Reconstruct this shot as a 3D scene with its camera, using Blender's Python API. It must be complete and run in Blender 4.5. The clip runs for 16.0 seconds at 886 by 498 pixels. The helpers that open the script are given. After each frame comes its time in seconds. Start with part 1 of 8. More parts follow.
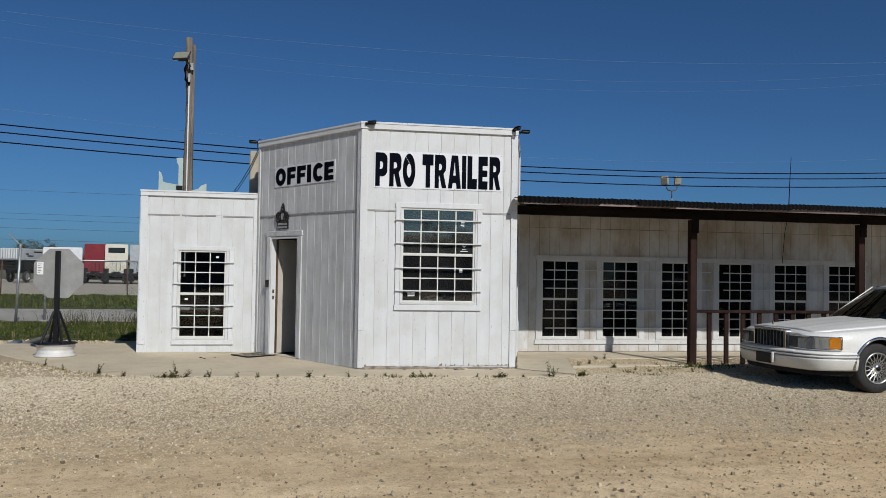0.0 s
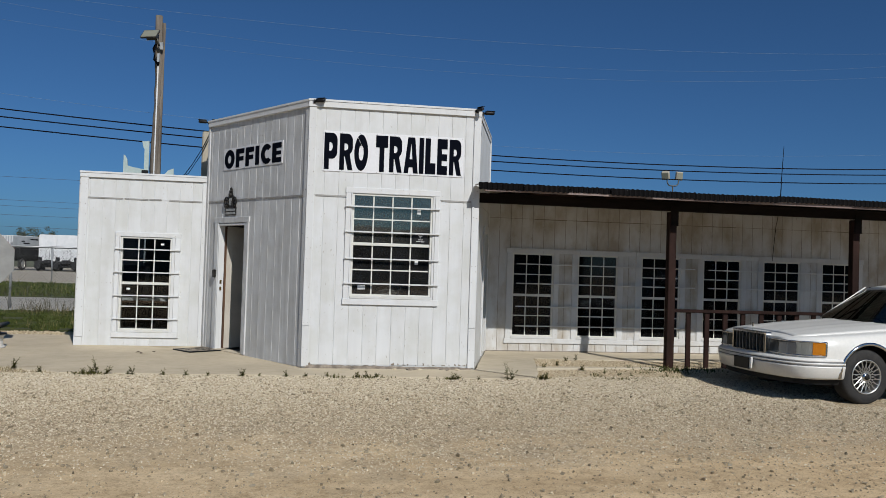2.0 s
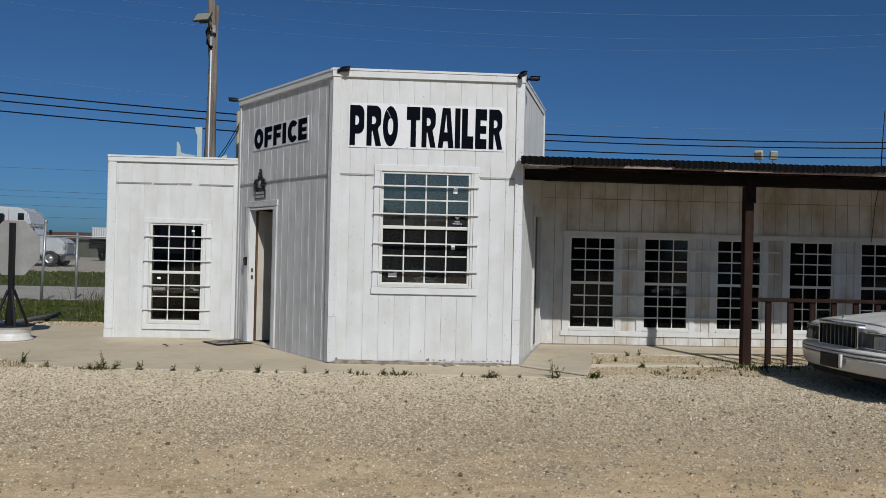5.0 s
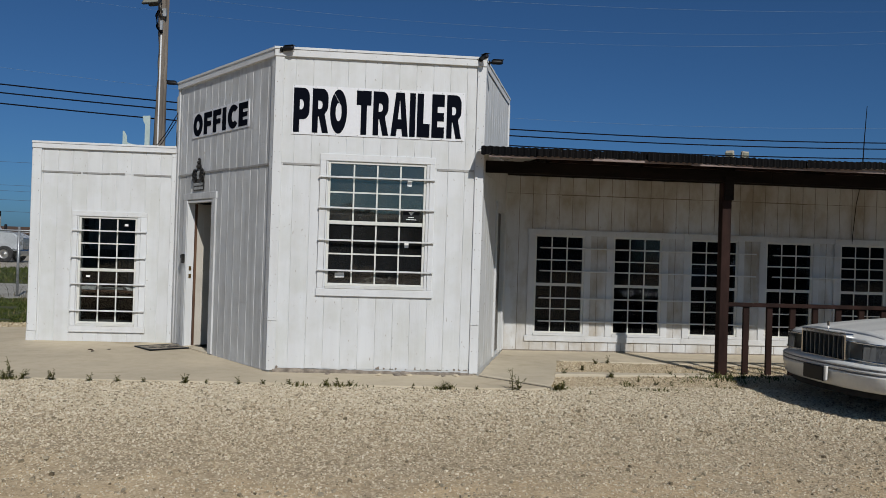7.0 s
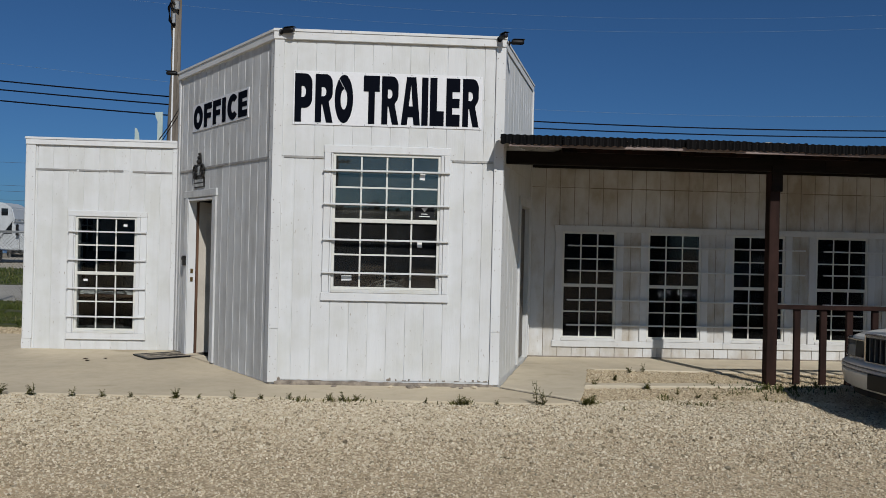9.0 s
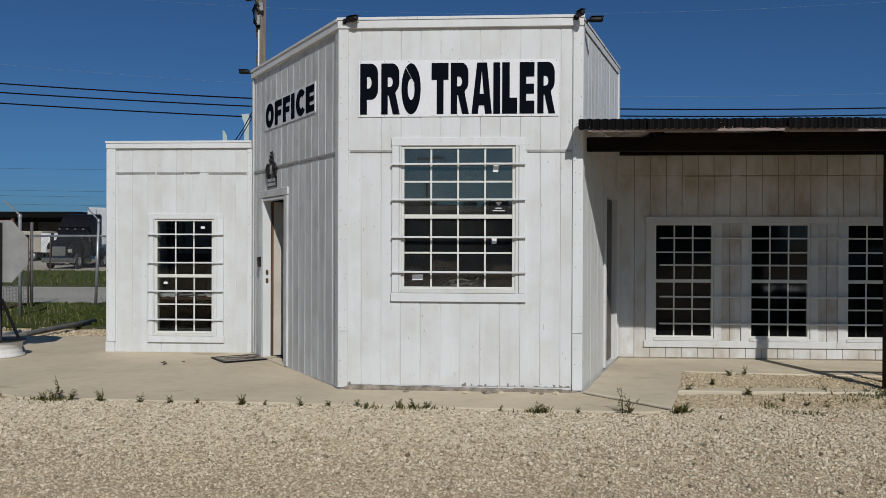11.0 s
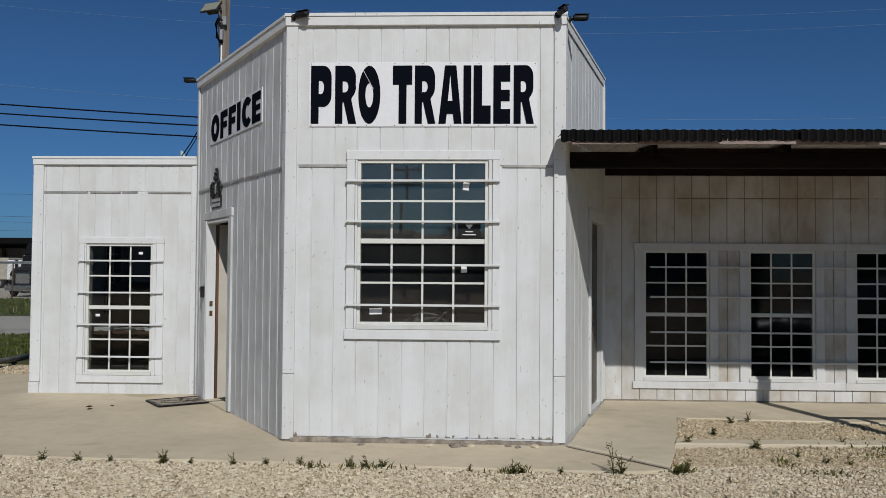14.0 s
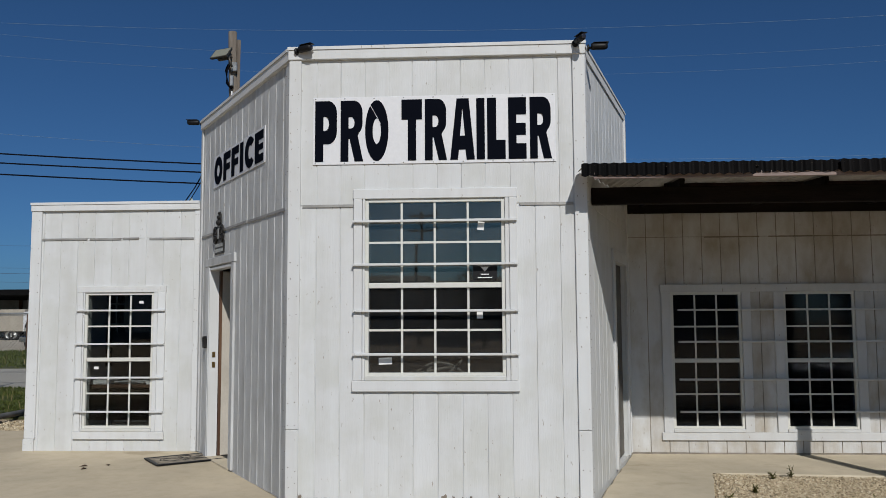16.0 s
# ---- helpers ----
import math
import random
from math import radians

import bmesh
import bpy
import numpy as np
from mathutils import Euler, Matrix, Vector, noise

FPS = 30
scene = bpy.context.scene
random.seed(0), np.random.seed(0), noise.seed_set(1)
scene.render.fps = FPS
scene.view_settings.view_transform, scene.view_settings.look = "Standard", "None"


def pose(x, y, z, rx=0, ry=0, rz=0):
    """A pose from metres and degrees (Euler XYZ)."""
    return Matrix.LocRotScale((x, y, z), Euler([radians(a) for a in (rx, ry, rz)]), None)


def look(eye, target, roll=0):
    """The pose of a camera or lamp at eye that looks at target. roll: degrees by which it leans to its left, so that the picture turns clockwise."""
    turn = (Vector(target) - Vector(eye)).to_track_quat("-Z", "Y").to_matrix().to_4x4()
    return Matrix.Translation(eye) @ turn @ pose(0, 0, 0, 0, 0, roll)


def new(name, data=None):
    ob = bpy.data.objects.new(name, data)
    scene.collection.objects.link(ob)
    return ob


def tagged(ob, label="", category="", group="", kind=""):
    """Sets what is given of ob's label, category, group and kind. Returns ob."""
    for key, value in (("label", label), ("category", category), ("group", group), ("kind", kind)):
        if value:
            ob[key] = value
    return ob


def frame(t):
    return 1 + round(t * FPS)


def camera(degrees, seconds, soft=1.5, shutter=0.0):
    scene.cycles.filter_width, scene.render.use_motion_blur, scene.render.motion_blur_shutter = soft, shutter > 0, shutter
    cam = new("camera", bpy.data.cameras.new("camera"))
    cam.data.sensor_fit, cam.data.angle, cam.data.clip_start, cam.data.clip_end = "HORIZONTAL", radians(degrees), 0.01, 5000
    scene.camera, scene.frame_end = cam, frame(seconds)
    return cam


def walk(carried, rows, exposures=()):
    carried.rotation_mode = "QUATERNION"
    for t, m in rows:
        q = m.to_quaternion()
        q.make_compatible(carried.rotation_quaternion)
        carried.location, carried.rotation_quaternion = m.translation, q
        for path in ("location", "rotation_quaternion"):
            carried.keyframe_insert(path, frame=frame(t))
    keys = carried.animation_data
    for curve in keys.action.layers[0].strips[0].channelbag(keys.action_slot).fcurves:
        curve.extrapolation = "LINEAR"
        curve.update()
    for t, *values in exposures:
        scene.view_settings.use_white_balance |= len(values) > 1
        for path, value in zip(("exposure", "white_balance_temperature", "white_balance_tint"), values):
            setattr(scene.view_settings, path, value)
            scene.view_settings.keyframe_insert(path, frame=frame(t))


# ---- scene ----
cam = camera(56.4, 16.0, 0.58)
PATH = [
    (0, (-1.021, -12.731, 1.483), (-0.664, -10.764, 1.543), 0.9),
    (0.5, (-0.72, -12.528, 1.459), (-0.36, -10.561, 1.505), 1.0),
    (1, (-0.509, -12.271, 1.406), (-0.132, -10.307, 1.436), 1.1),
    (1.5, (-0.32, -12.004, 1.432), (0.122, -10.053, 1.462), 1.6),
    (2, (-0.067, -11.86, 1.47), (0.271, -9.889, 1.516), 1.8),
    (2.5, (0.064, -11.659, 1.447), (0.334, -9.678, 1.487), 1.9),
    (3, (0.16, -11.397, 1.454), (0.426, -9.415, 1.495), 1.6),
    (3.5, (0.408, -11.226, 1.458), (0.602, -9.236, 1.497), 1.0),
    (3.7, (0.487, -11.172, 1.449), (0.617, -9.177, 1.482), 0.8),
    (5.8, (0.856, -10.341, 1.438), (0.994, -8.346, 1.449), 1.8),
    (6, (0.862, -10.22, 1.44), (1.046, -8.228, 1.454), 1.8),
    (6.5, (0.884, -10.023, 1.446), (1.088, -8.034, 1.462), 1.3),
    (7, (1.078, -9.841, 1.444), (1.269, -7.85, 1.456), 1.8),
    (7.5, (1.215, -9.677, 1.432), (1.389, -7.685, 1.441), 2.2),
    (8, (1.219, -9.408, 1.458), (1.382, -7.415, 1.465), 2.1),
    (10.3, (1.461, -8.645, 1.481), (1.478, -6.645, 1.474), 0.3),
    (10.5, (1.466, -8.601, 1.482), (1.46, -6.601, 1.472), 0.2),
    (11, (1.6, -8.435, 1.486), (1.473, -6.439, 1.477), 0.2),
    (11.5, (1.672, -8.286, 1.483), (1.529, -6.291, 1.475), 0.4),
    (12, (1.587, -8.034, 1.483), (1.523, -6.035, 1.473), 0.4),
    (12.5, (1.548, -7.892, 1.484), (1.509, -5.893, 1.475), 0.6),
    (13, (1.627, -7.749, 1.479), (1.576, -5.75, 1.482), 1.0),
    (13.5, (1.734, -7.553, 1.487), (1.67, -5.554, 1.518), 1.1),
    (14, (1.688, -7.313, 1.492), (1.609, -5.316, 1.552), 0.4),
    (14.5, (1.66, -7.129, 1.487), (1.584, -5.131, 1.561), 0.2),
    (15, (1.741, -6.949, 1.489), (1.644, -4.953, 1.582), 0.2),
    (15.5, (1.725, -6.854, 1.494), (1.615, -4.862, 1.623), -0.0),
    (16, (1.686, -6.822, 1.489), (1.569, -4.833, 1.661), -0.3),
]
walk(cam, [(t, look(eye, target, roll)) for t, eye, target, roll in PATH],
     [(0, -0.09), (3.7, -0.12), (6, -0.22), (10.5, -0.25), (16, -0.28)])

# ---- light ----
SUN_WAY = Vector((-0.30, 1.0, -0.785)).normalized()
world = bpy.data.worlds.new("sky")
scene.world = world
world.use_nodes = True
_n = world.node_tree.nodes
_sky = _n.new("ShaderNodeTexSky")
_sky.sky_type = "NISHITA"
_sky.sun_disc = False
_sky.sun_elevation = math.asin(-SUN_WAY.z)
_sky.sun_rotation = math.atan2(-SUN_WAY.x, -SUN_WAY.y)
_sky.altitude = 0.0
_sky.air_density = 0.62
_sky.dust_density = 1.05
_sky.ozone_density = 3.5
_tint = _n.new("ShaderNodeMix")
_tint.data_type, _tint.blend_type = "RGBA", "MULTIPLY"
_tint.inputs[0].default_value = 1.0
_tint.inputs[7].default_value = (0.515, 0.90, 1.195, 1)
world.node_tree.links.new(_sky.outputs[0], _tint.inputs[6])
world.node_tree.links.new(_tint.outputs[2], _n["Background"].inputs[0])
_n["Background"].inputs[1].default_value = 0.054
sun = new("sun", bpy.data.lights.new("sun", "SUN"))
sun.data.energy = 3.95
sun.data.angle = radians(0.53)
sun.data.color = (1.0, 0.975, 0.94)
sun.matrix_world = look((0, 0, 30), Vector((0, 0, 30)) + SUN_WAY)
scene.view_settings.exposure = 0.0


# ---- materials ----
def material(name):
    m = bpy.data.materials.new(name)
    m.use_nodes = True
    return m, m.node_tree.nodes, m.node_tree.links, m.node_tree.nodes["Principled BSDF"]


def coords(n, l, stretch=(1, 1, 1), spread=True):
    """Object coordinates, shifted by a random step for each object."""
    tc = n.new("ShaderNodeTexCoord")
    mp = n.new("ShaderNodeMapping")
    mp.inputs["Scale"].default_value = stretch
    if spread:
        info = n.new("ShaderNodeObjectInfo")
        mul = n.new("ShaderNodeMath")
        mul.operation = "MULTIPLY"
        mul.inputs[1].default_value = 97.0
        l.new(info.outputs["Random"], mul.inputs[0])
        add = n.new("ShaderNodeVectorMath")
        l.new(tc.outputs["Object"], add.inputs[0])
        l.new(mul.outputs[0], add.inputs[1])
        l.new(add.outputs[0], mp.inputs[0])
    else:
        l.new(tc.outputs["Object"], mp.inputs[0])
    return mp.outputs[0]


def noise_node(n, l, vec, scale, detail=5.0, rough=0.6):
    t = n.new("ShaderNodeTexNoise")
    t.inputs["Scale"].default_value = scale
    t.inputs["Detail"].default_value = detail
    t.inputs["Roughness"].default_value = rough
    l.new(vec, t.inputs["Vector"])
    return t.outputs["Fac"]


def ramp(n, l, fac, stops):
    r = n.new("ShaderNodeValToRGB")
    e = r.color_ramp.elements
    while len(e) < len(stops):
        e.new(0.5)
    for k, (p, c) in enumerate(stops):
        e[k].position = p
        e[k].color = (*c, 1) if len(c) == 3 else c
    l.new(fac, r.inputs[0])
    return r.outputs[0]


def mixed(n, l, fac, a, b, kind="MIX"):
    m = n.new("ShaderNodeMix")
    m.data_type = "RGBA"
    m.blend_type = kind
    for sock, v in ((m.inputs[0], fac), (m.inputs[6], a), (m.inputs[7], b)):
        if isinstance(v, (int, float)):
            sock.default_value = v
        elif isinstance(v, tuple):
            sock.default_value = (*v, 1)
        else:
            l.new(v, sock)
    return m.outputs[2]


def bumped(n, l, p, height, strength, dist=0.01):
    b = n.new("ShaderNodeBump")
    b.inputs["Strength"].default_value = strength
    b.inputs["Distance"].default_value = dist
    l.new(height, b.inputs["Height"])
    l.new(b.outputs[0], p.inputs["Normal"])


def simple(name, a, b, rough=0.5, metal=0.0, scale=8.0, bump=0.1, stretch=(1, 1, 1), fine=60.0, spec=0.5):
    """Two-scale mottled surface between the colours a and b."""
    m, n, l, p = material(name)
    v = coords(n, l, stretch)
    big = noise_node(n, l, v, scale)
    small = noise_node(n, l, v, fine, 4)
    c = ramp(n, l, big, [(0.35, a), (0.68, b)])
    c = mixed(n, l, 0.35, c, ramp(n, l, small, [(0.3, (0.55, 0.55, 0.55)), (0.7, (1, 1, 1))]), "MULTIPLY")
    l.new(c, p.inputs["Base Color"])
    p.inputs["Roughness"].default_value = rough
    p.inputs["Metallic"].default_value = metal
    p.inputs["Specular IOR Level"].default_value = spec
    if bump:
        bumped(n, l, p, small, bump)
    return m


def plain(name, c, rough=0.4, metal=0.0, spec=0.5):
    m, n, l, p = material(name)
    v = coords(n, l)
    f = noise_node(n, l, v, 30)
    col = mixed(n, l, 0.25, c, ramp(n, l, f, [(0.3, tuple(x * 0.7 for x in c)), (0.7, c)]))
    l.new(col, p.inputs["Base Color"])
    p.inputs["Roughness"].default_value = rough
    p.inputs["Metallic"].default_value = metal
    p.inputs["Specular IOR Level"].default_value = spec
    return m


def painted_wood(name, tone=0.735, dirt=0.5, grain=0.45, stain=(0.86, 0.84, 0.80), worn=0.92, running=False):
    """Rough-sawn boards under old white paint, with streaks, stains and bare specks."""
    m, n, l, p = material(name)
    v = coords(n, l)
    vs = coords(n, l, (14, 14, 0.7))
    fine = noise_node(n, l, vs, 9, 6, 0.7)
    streak = noise_node(n, l, coords(n, l, (5, 5, 0.35)), 1.6, 5)
    blot = noise_node(n, l, v, 2.3, 6)
    if running:
        # stains that run on from board to board
        mp = n.new("ShaderNodeMapping")
        mp.inputs["Scale"].default_value = (1.5, 1.5, 0.8)
        l.new(n.new("ShaderNodeNewGeometry").outputs["Position"], mp.inputs[0])
        blot = noise_node(n, l, mp.outputs[0], 1.3, 7, 0.62)
    c = ramp(n, l, streak, [(0.32, (tone * worn, tone * worn * 1.005, tone * worn)), (0.62, (tone * 0.985, tone, tone * 1.0))])
    c = mixed(n, l, dirt, c, ramp(n, l, blot, [(0.36, stain), (0.58, (1, 1, 1))]), "MULTIPLY")
    specks = ramp(n, l, noise_node(n, l, coords(n, l, (3, 3, 1)), 16, 3, 0.5), [(0.70, (0, 0, 0)), (0.74, (1, 1, 1))])
    c = mixed(n, l, specks, c, (0.36, 0.33, 0.29))
    info = n.new("ShaderNodeObjectInfo")
    c = mixed(n, l, 0.5, c, ramp(n, l, info.outputs["Random"], [(0.0, (0.93, 0.93, 0.92)), (1.0, (1, 1, 1))]), "MULTIPLY")
    l.new(c, p.inputs["Base Color"])
    p.inputs["Roughness"].default_value = 0.72
    p.inputs["Specular IOR Level"].default_value = 0.3
    bumped(n, l, p, fine, grain, 0.006)
    return m


def glass(name, tint=(0.62, 0.66, 0.66), gloss=0.02, ior=1.5, coat=(1, 1, 1), veil=0.0):
    m = bpy.data.materials.new(name)
    m.use_nodes = True
    n, l = m.node_tree.nodes, m.node_tree.links
    n.remove(n["Principled BSDF"])
    tr = n.new("ShaderNodeBsdfTransparent")
    tr.inputs[0].default_value = (*tint, 1)
    gl = n.new("ShaderNodeBsdfGlossy")
    gl.inputs["Roughness"].default_value = gloss
    gl.inputs["Color"].default_value = (*coat, 1)
    fr = n.new("ShaderNodeFresnel")
    fr.inputs[0].default_value = ior
    mx = n.new("ShaderNodeMixShader")
    l.new(fr.outputs[0], mx.inputs[0])
    l.new(tr.outputs[0], mx.inputs[1])
    l.new(gl.outputs[0], mx.inputs[2])
    if veil:
        # a pale film that puts the veil of reflected sky into the colour
        di = n.new("ShaderNodeBsdfDiffuse")
        di.inputs[0].default_value = (0.62, 0.62, 0.60, 1)
        mx2 = n.new("ShaderNodeMixShader")
        fac = n.new("ShaderNodeMath")
        fac.operation = "MULTIPLY"
        fac.inputs[1].default_value = veil * 2
        l.new(noise_node(n, l, coords(n, l, (1, 1, 0.5)), 3.0, 5), fac.inputs[0])
        l.new(fac.outputs[0], mx2.inputs[0])
        l.new(mx.outputs[0], mx2.inputs[1])
        l.new(di.outputs[0], mx2.inputs[2])
        mx = mx2
    l.new(mx.outputs[0], n["Material Output"].inputs[0])
    return m


def ground_material(name):
    """Pale crushed limestone over tan dirt, swept bare in the wheel lanes."""
    m, n, l, p = material(name)
    v = coords(n, l, spread=False)
    tc = n.new("ShaderNodeTexCoord")
    sep = n.new("ShaderNodeSeparateXYZ")
    l.new(tc.outputs["Object"], sep.inputs[0])
    wob = noise_node(n, l, v, 0.55, 4)
    lane = n.new("ShaderNodeMath")
    lane.operation = "MULTIPLY_ADD"
    l.new(wob, lane.inputs[0])
    lane.inputs[1].default_value = 2.6
    l.new(sep.outputs["Y"], lane.inputs[2])
    mapr = n.new("ShaderNodeMapRange")
    mapr.inputs["From Min"].default_value = -4.6
    mapr.inputs["From Max"].default_value = -0.6
    l.new(lane.outputs[0], mapr.inputs["Value"])
    vo = n.new("ShaderNodeTexVoronoi")
    vo.inputs["Scale"].default_value = 42
    l.new(v, vo.inputs["Vector"])
    vo2 = n.new("ShaderNodeTexVoronoi")
    vo2.inputs["Scale"].default_value = 95
    l.new(v, vo2.inputs["Vector"])
    stone = ramp(n, l, vo.outputs["Color"], [(0.1, (0.35, 0.279, 0.185)), (0.5, (0.50, 0.405, 0.277)), (0.9, (0.615, 0.507, 0.36))])
    edge = ramp(n, l, vo.outputs["Distance"], [(0.25, (1, 1, 1)), (0.7, (0.62, 0.58, 0.52))])
    stone = mixed(n, l, 0.8, stone, edge, "MULTIPLY")
    sand = ramp(n, l, noise_node(n, l, v, 1.3, 8, 0.7), [(0.3, (0.53, 0.396, 0.238)), (0.7, (0.69, 0.537, 0.345))])
    grit = ramp(n, l, vo2.outputs["Color"], [(0.08, (0.62, 0.59, 0.54)), (0.4, (1, 1, 1))])
    sand = mixed(n, l, 0.75, sand, grit, "MULTIPLY")
    clod = noise_node(n, l, v, 9.0, 7, 0.72)
    sand = mixed(n, l, 0.9, sand, ramp(n, l, clod, [(0.36, (0.72, 0.70, 0.66)), (0.50, (1, 1, 1)), (0.66, (1.08, 1.07, 1.04))]), "MULTIPLY")
    # browner trodden dirt towards the car, and faint wheel marks along the lane
    side = n.new("ShaderNodeMapRange")
    side.inputs["From Min"].default_value = 0.5
    side.inputs["From Max"].default_value = 6.0
    l.new(sep.outputs["X"], side.inputs["Value"])
    sand = mixed(n, l, side.outputs[0], sand, mixed(n, l, 1.0, sand, (0.97, 0.935, 0.89), "MULTIPLY"))
    marks = noise_node(n, l, coords(n, l, (0.22, 2.6, 1), spread=False), 1.1, 6, 0.65)
    sand = mixed(n, l, 0.8, sand, ramp(n, l, marks, [(0.34, (0.78, 0.76, 0.73)), (0.55, (1, 1, 1)), (0.75, (1.08, 1.08, 1.06))]), "MULTIPLY")
    patch = noise_node(n, l, v, 2.2, 5)
    f = n.new("ShaderNodeMath")
    f.operation = "MULTIPLY_ADD"
    l.new(patch, f.inputs[0])
    f.inputs[1].default_value = 0.9
    l.new(mapr.outputs[0], f.inputs[2])
    fr = ramp(n, l, f.outputs[0], [(0.55, (0, 0, 0)), (1.25, (1, 1, 1))])
    c = mixed(n, l, fr, sand, stone)
    lot = n.new("ShaderNodeMapRange")
    lot.inputs["From Min"].default_value = 24.0
    lot.inputs["From Max"].default_value = 34.0
    l.new(sep.outputs["Y"], lot.inputs["Value"])
    c = mixed(n, l, lot.outputs[0], c, ramp(n, l, noise_node(n, l, v, 0.5, 6), [(0.3, (0.33, 0.295, 0.24)), (0.7, (0.42, 0.38, 0.315))]))
    l.new(c, p.inputs["Base Color"])
    p.inputs["Roughness"].default_value = 0.95
    p.inputs["Specular IOR Level"].default_value = 0.15
    h = n.new("ShaderNodeMath")
    h.operation = "ADD"
    l.new(vo.outputs["Distance"], h.inputs[0])
    l.new(mixed(n, l, 0.5, clod, noise_node(n, l, v, 40, 5)), h.inputs[1])
    bumped(n, l, p, h.outputs[0], 0.32, 0.016)
    return m


def stone_material(name, shade=1.0):
    m, n, l, p = material(name)
    geo = n.new("ShaderNodeNewGeometry")
    c = ramp(n, l, geo.outputs["Random Per Island"], [(0.0, (0.24, 0.195, 0.135)), (0.10, (0.49, 0.415, 0.295)), (0.5, (0.605, 0.522, 0.385)), (0.85, (0.67, 0.588, 0.448)), (1.0, (0.75, 0.68, 0.54))])
    v = coords(n, l)
    c = mixed(n, l, 0.5, c, ramp(n, l, noise_node(n, l, v, 70, 4), [(0.3, (0.7, 0.68, 0.64)), (0.7, (1, 1, 1))]), "MULTIPLY")
    c = mixed(n, l, 1.0, c, (shade, shade * 0.97, shade * 0.91), "MULTIPLY") if shade < 1 else c
    l.new(c, p.inputs["Base Color"])
    p.inputs["Roughness"].default_value = 0.95
    p.inputs["Specular IOR Level"].default_value = 0.15
    return m


def concrete_material(name, tone=(0.53, 0.45, 0.325)):
    m, n, l, p = material(name)
    v = coords(n, l)
    big = noise_node(n, l, v, 0.9, 8, 0.65)
    mid = noise_node(n, l, v, 6, 6, 0.7)
    c = ramp(n, l, big, [(0.3, tuple(x * 0.84 for x in tone)), (0.55, tone), (0.75, tuple(min(1, x * 1.12) for x in tone))])
    c = mixed(n, l, 0.6, c, ramp(n, l, mid, [(0.3, (0.84, 0.82, 0.78)), (0.55, (1, 1, 1))]), "MULTIPLY")
    spill = noise_node(n, l, coords(n, l, (1, 1.8, 1)), 1.1, 4, 0.55)
    c = mixed(n, l, 0.8, c, ramp(n, l, spill, [(0.28, (0.74, 0.72, 0.68)), (0.36, (1, 1, 1)), (0.64, (1, 1, 1)), (0.74, (1.07, 1.07, 1.06))]), "MULTIPLY")
    l.new(c, p.inputs["Base Color"])
    p.inputs["Roughness"].default_value = 0.9
    p.inputs["Specular IOR Level"].default_value = 0.25
    bumped(n, l, p, noise_node(n, l, v, 90, 5), 0.25, 0.004)
    return m


def leafy(name, a, b):
    m, n, l, p = material(name)
    geo = n.new("ShaderNodeNewGeometry")
    c = ramp(n, l, geo.outputs["Random Per Island"], [(0.0, a), (1.0, b)])
    v = coords(n, l)
    c = mixed(n, l, 0.6, c, ramp(n, l, noise_node(n, l, v, 0.8, 4), [(0.3, (0.55, 0.6, 0.45)), (0.7, (1, 1, 1))]), "MULTIPLY")
    l.new(c, p.inputs["Base Color"])
    p.inputs["Roughness"].default_value = 0.6
    p.inputs["Specular IOR Level"].default_value = 0.3
    return m


PAINT = painted_wood("white_paint", 0.625, 0.6, 0.36, (0.85, 0.845, 0.79))
# Greyer, streakier copy; grazing shade of the slanting wall is partly toned in.
PAINT_ROUGH = painted_wood("rough_white_paint", 0.605, 0.7, 1.0, (0.80, 0.79, 0.77), 0.74)
# Dirty porch trim, also a little darker to tone in the porch's shade.
TRIM_WING = painted_wood("dirty_shaded_trim_paint", 0.60, 0.5, 0.2)
PAINT_WING = painted_wood("stained_white_paint", 0.60, 0.9, 0.45, (0.64, 0.55, 0.43), running=True)
SILL_CREAM = painted_wood("yellowed_paint", 0.60, 0.5, 0.2, (0.90, 0.86, 0.70))
PAINT_TRIM = painted_wood("white_trim_paint", 0.64, 0.35, 0.2)
DOOR_GREY = simple("grey_door_paint", (0.075, 0.068, 0.06), (0.13, 0.12, 0.105), 0.6, 0, 3, 0.1)
BAR_PAINT = painted_wood("bar_paint", 0.63, 0.5, 0.1)
VINYL = plain("white_vinyl", (0.63, 0.625, 0.575), 0.4)
# Greenish mirror tint and film imitate the sky in the tower panes.
GLASS = glass("window_glass", (0.46, 0.49, 0.50), 0.02, 1.88, (0.95, 1.0, 0.88), 0.025)
# Weaker mirror on the lower sash, set to imitate its darker reflection.
GLASS_DIM = glass("dim_lower_glass", (0.42, 0.45, 0.48), 0.03, 1.6, (0.9, 0.9, 0.95), 0.012)
GLASS_LOW = glass("low_window_glass", (0.55, 0.58, 0.58), 0.02, 1.42)
# Wing panes get a dark tint and dulled mirror to look unlit.
GLASS_WING = glass("dim_wing_glass", (0.30, 0.33, 0.38), 0.06, 1.40, (0.65, 0.67, 0.70), 0.006)
FLASHING = simple("weathered_flashing", (0.264, 0.255, 0.238), (0.387, 0.378, 0.352), 0.55, 0.3, 9, 0.1)
# Rooms toned dark in colour, so the panes look into unlit space.
ROOM = simple("dim_room_tone", (0.11, 0.105, 0.10), (0.15, 0.145, 0.135), 0.9, 0, 1.2, 0.05)
ROOM_FLOOR = simple("dim_floor_tone", (0.05, 0.048, 0.045), (0.075, 0.07, 0.065), 0.95, 0, 3, 0.2)
GROUND = ground_material("limestone_gravel")
STONE = stone_material("loose_limestone")
LANE_STONE = stone_material("dusty_limestone", 0.90)
PEBBLE = stone_material("brown_pebbles", 0.5)
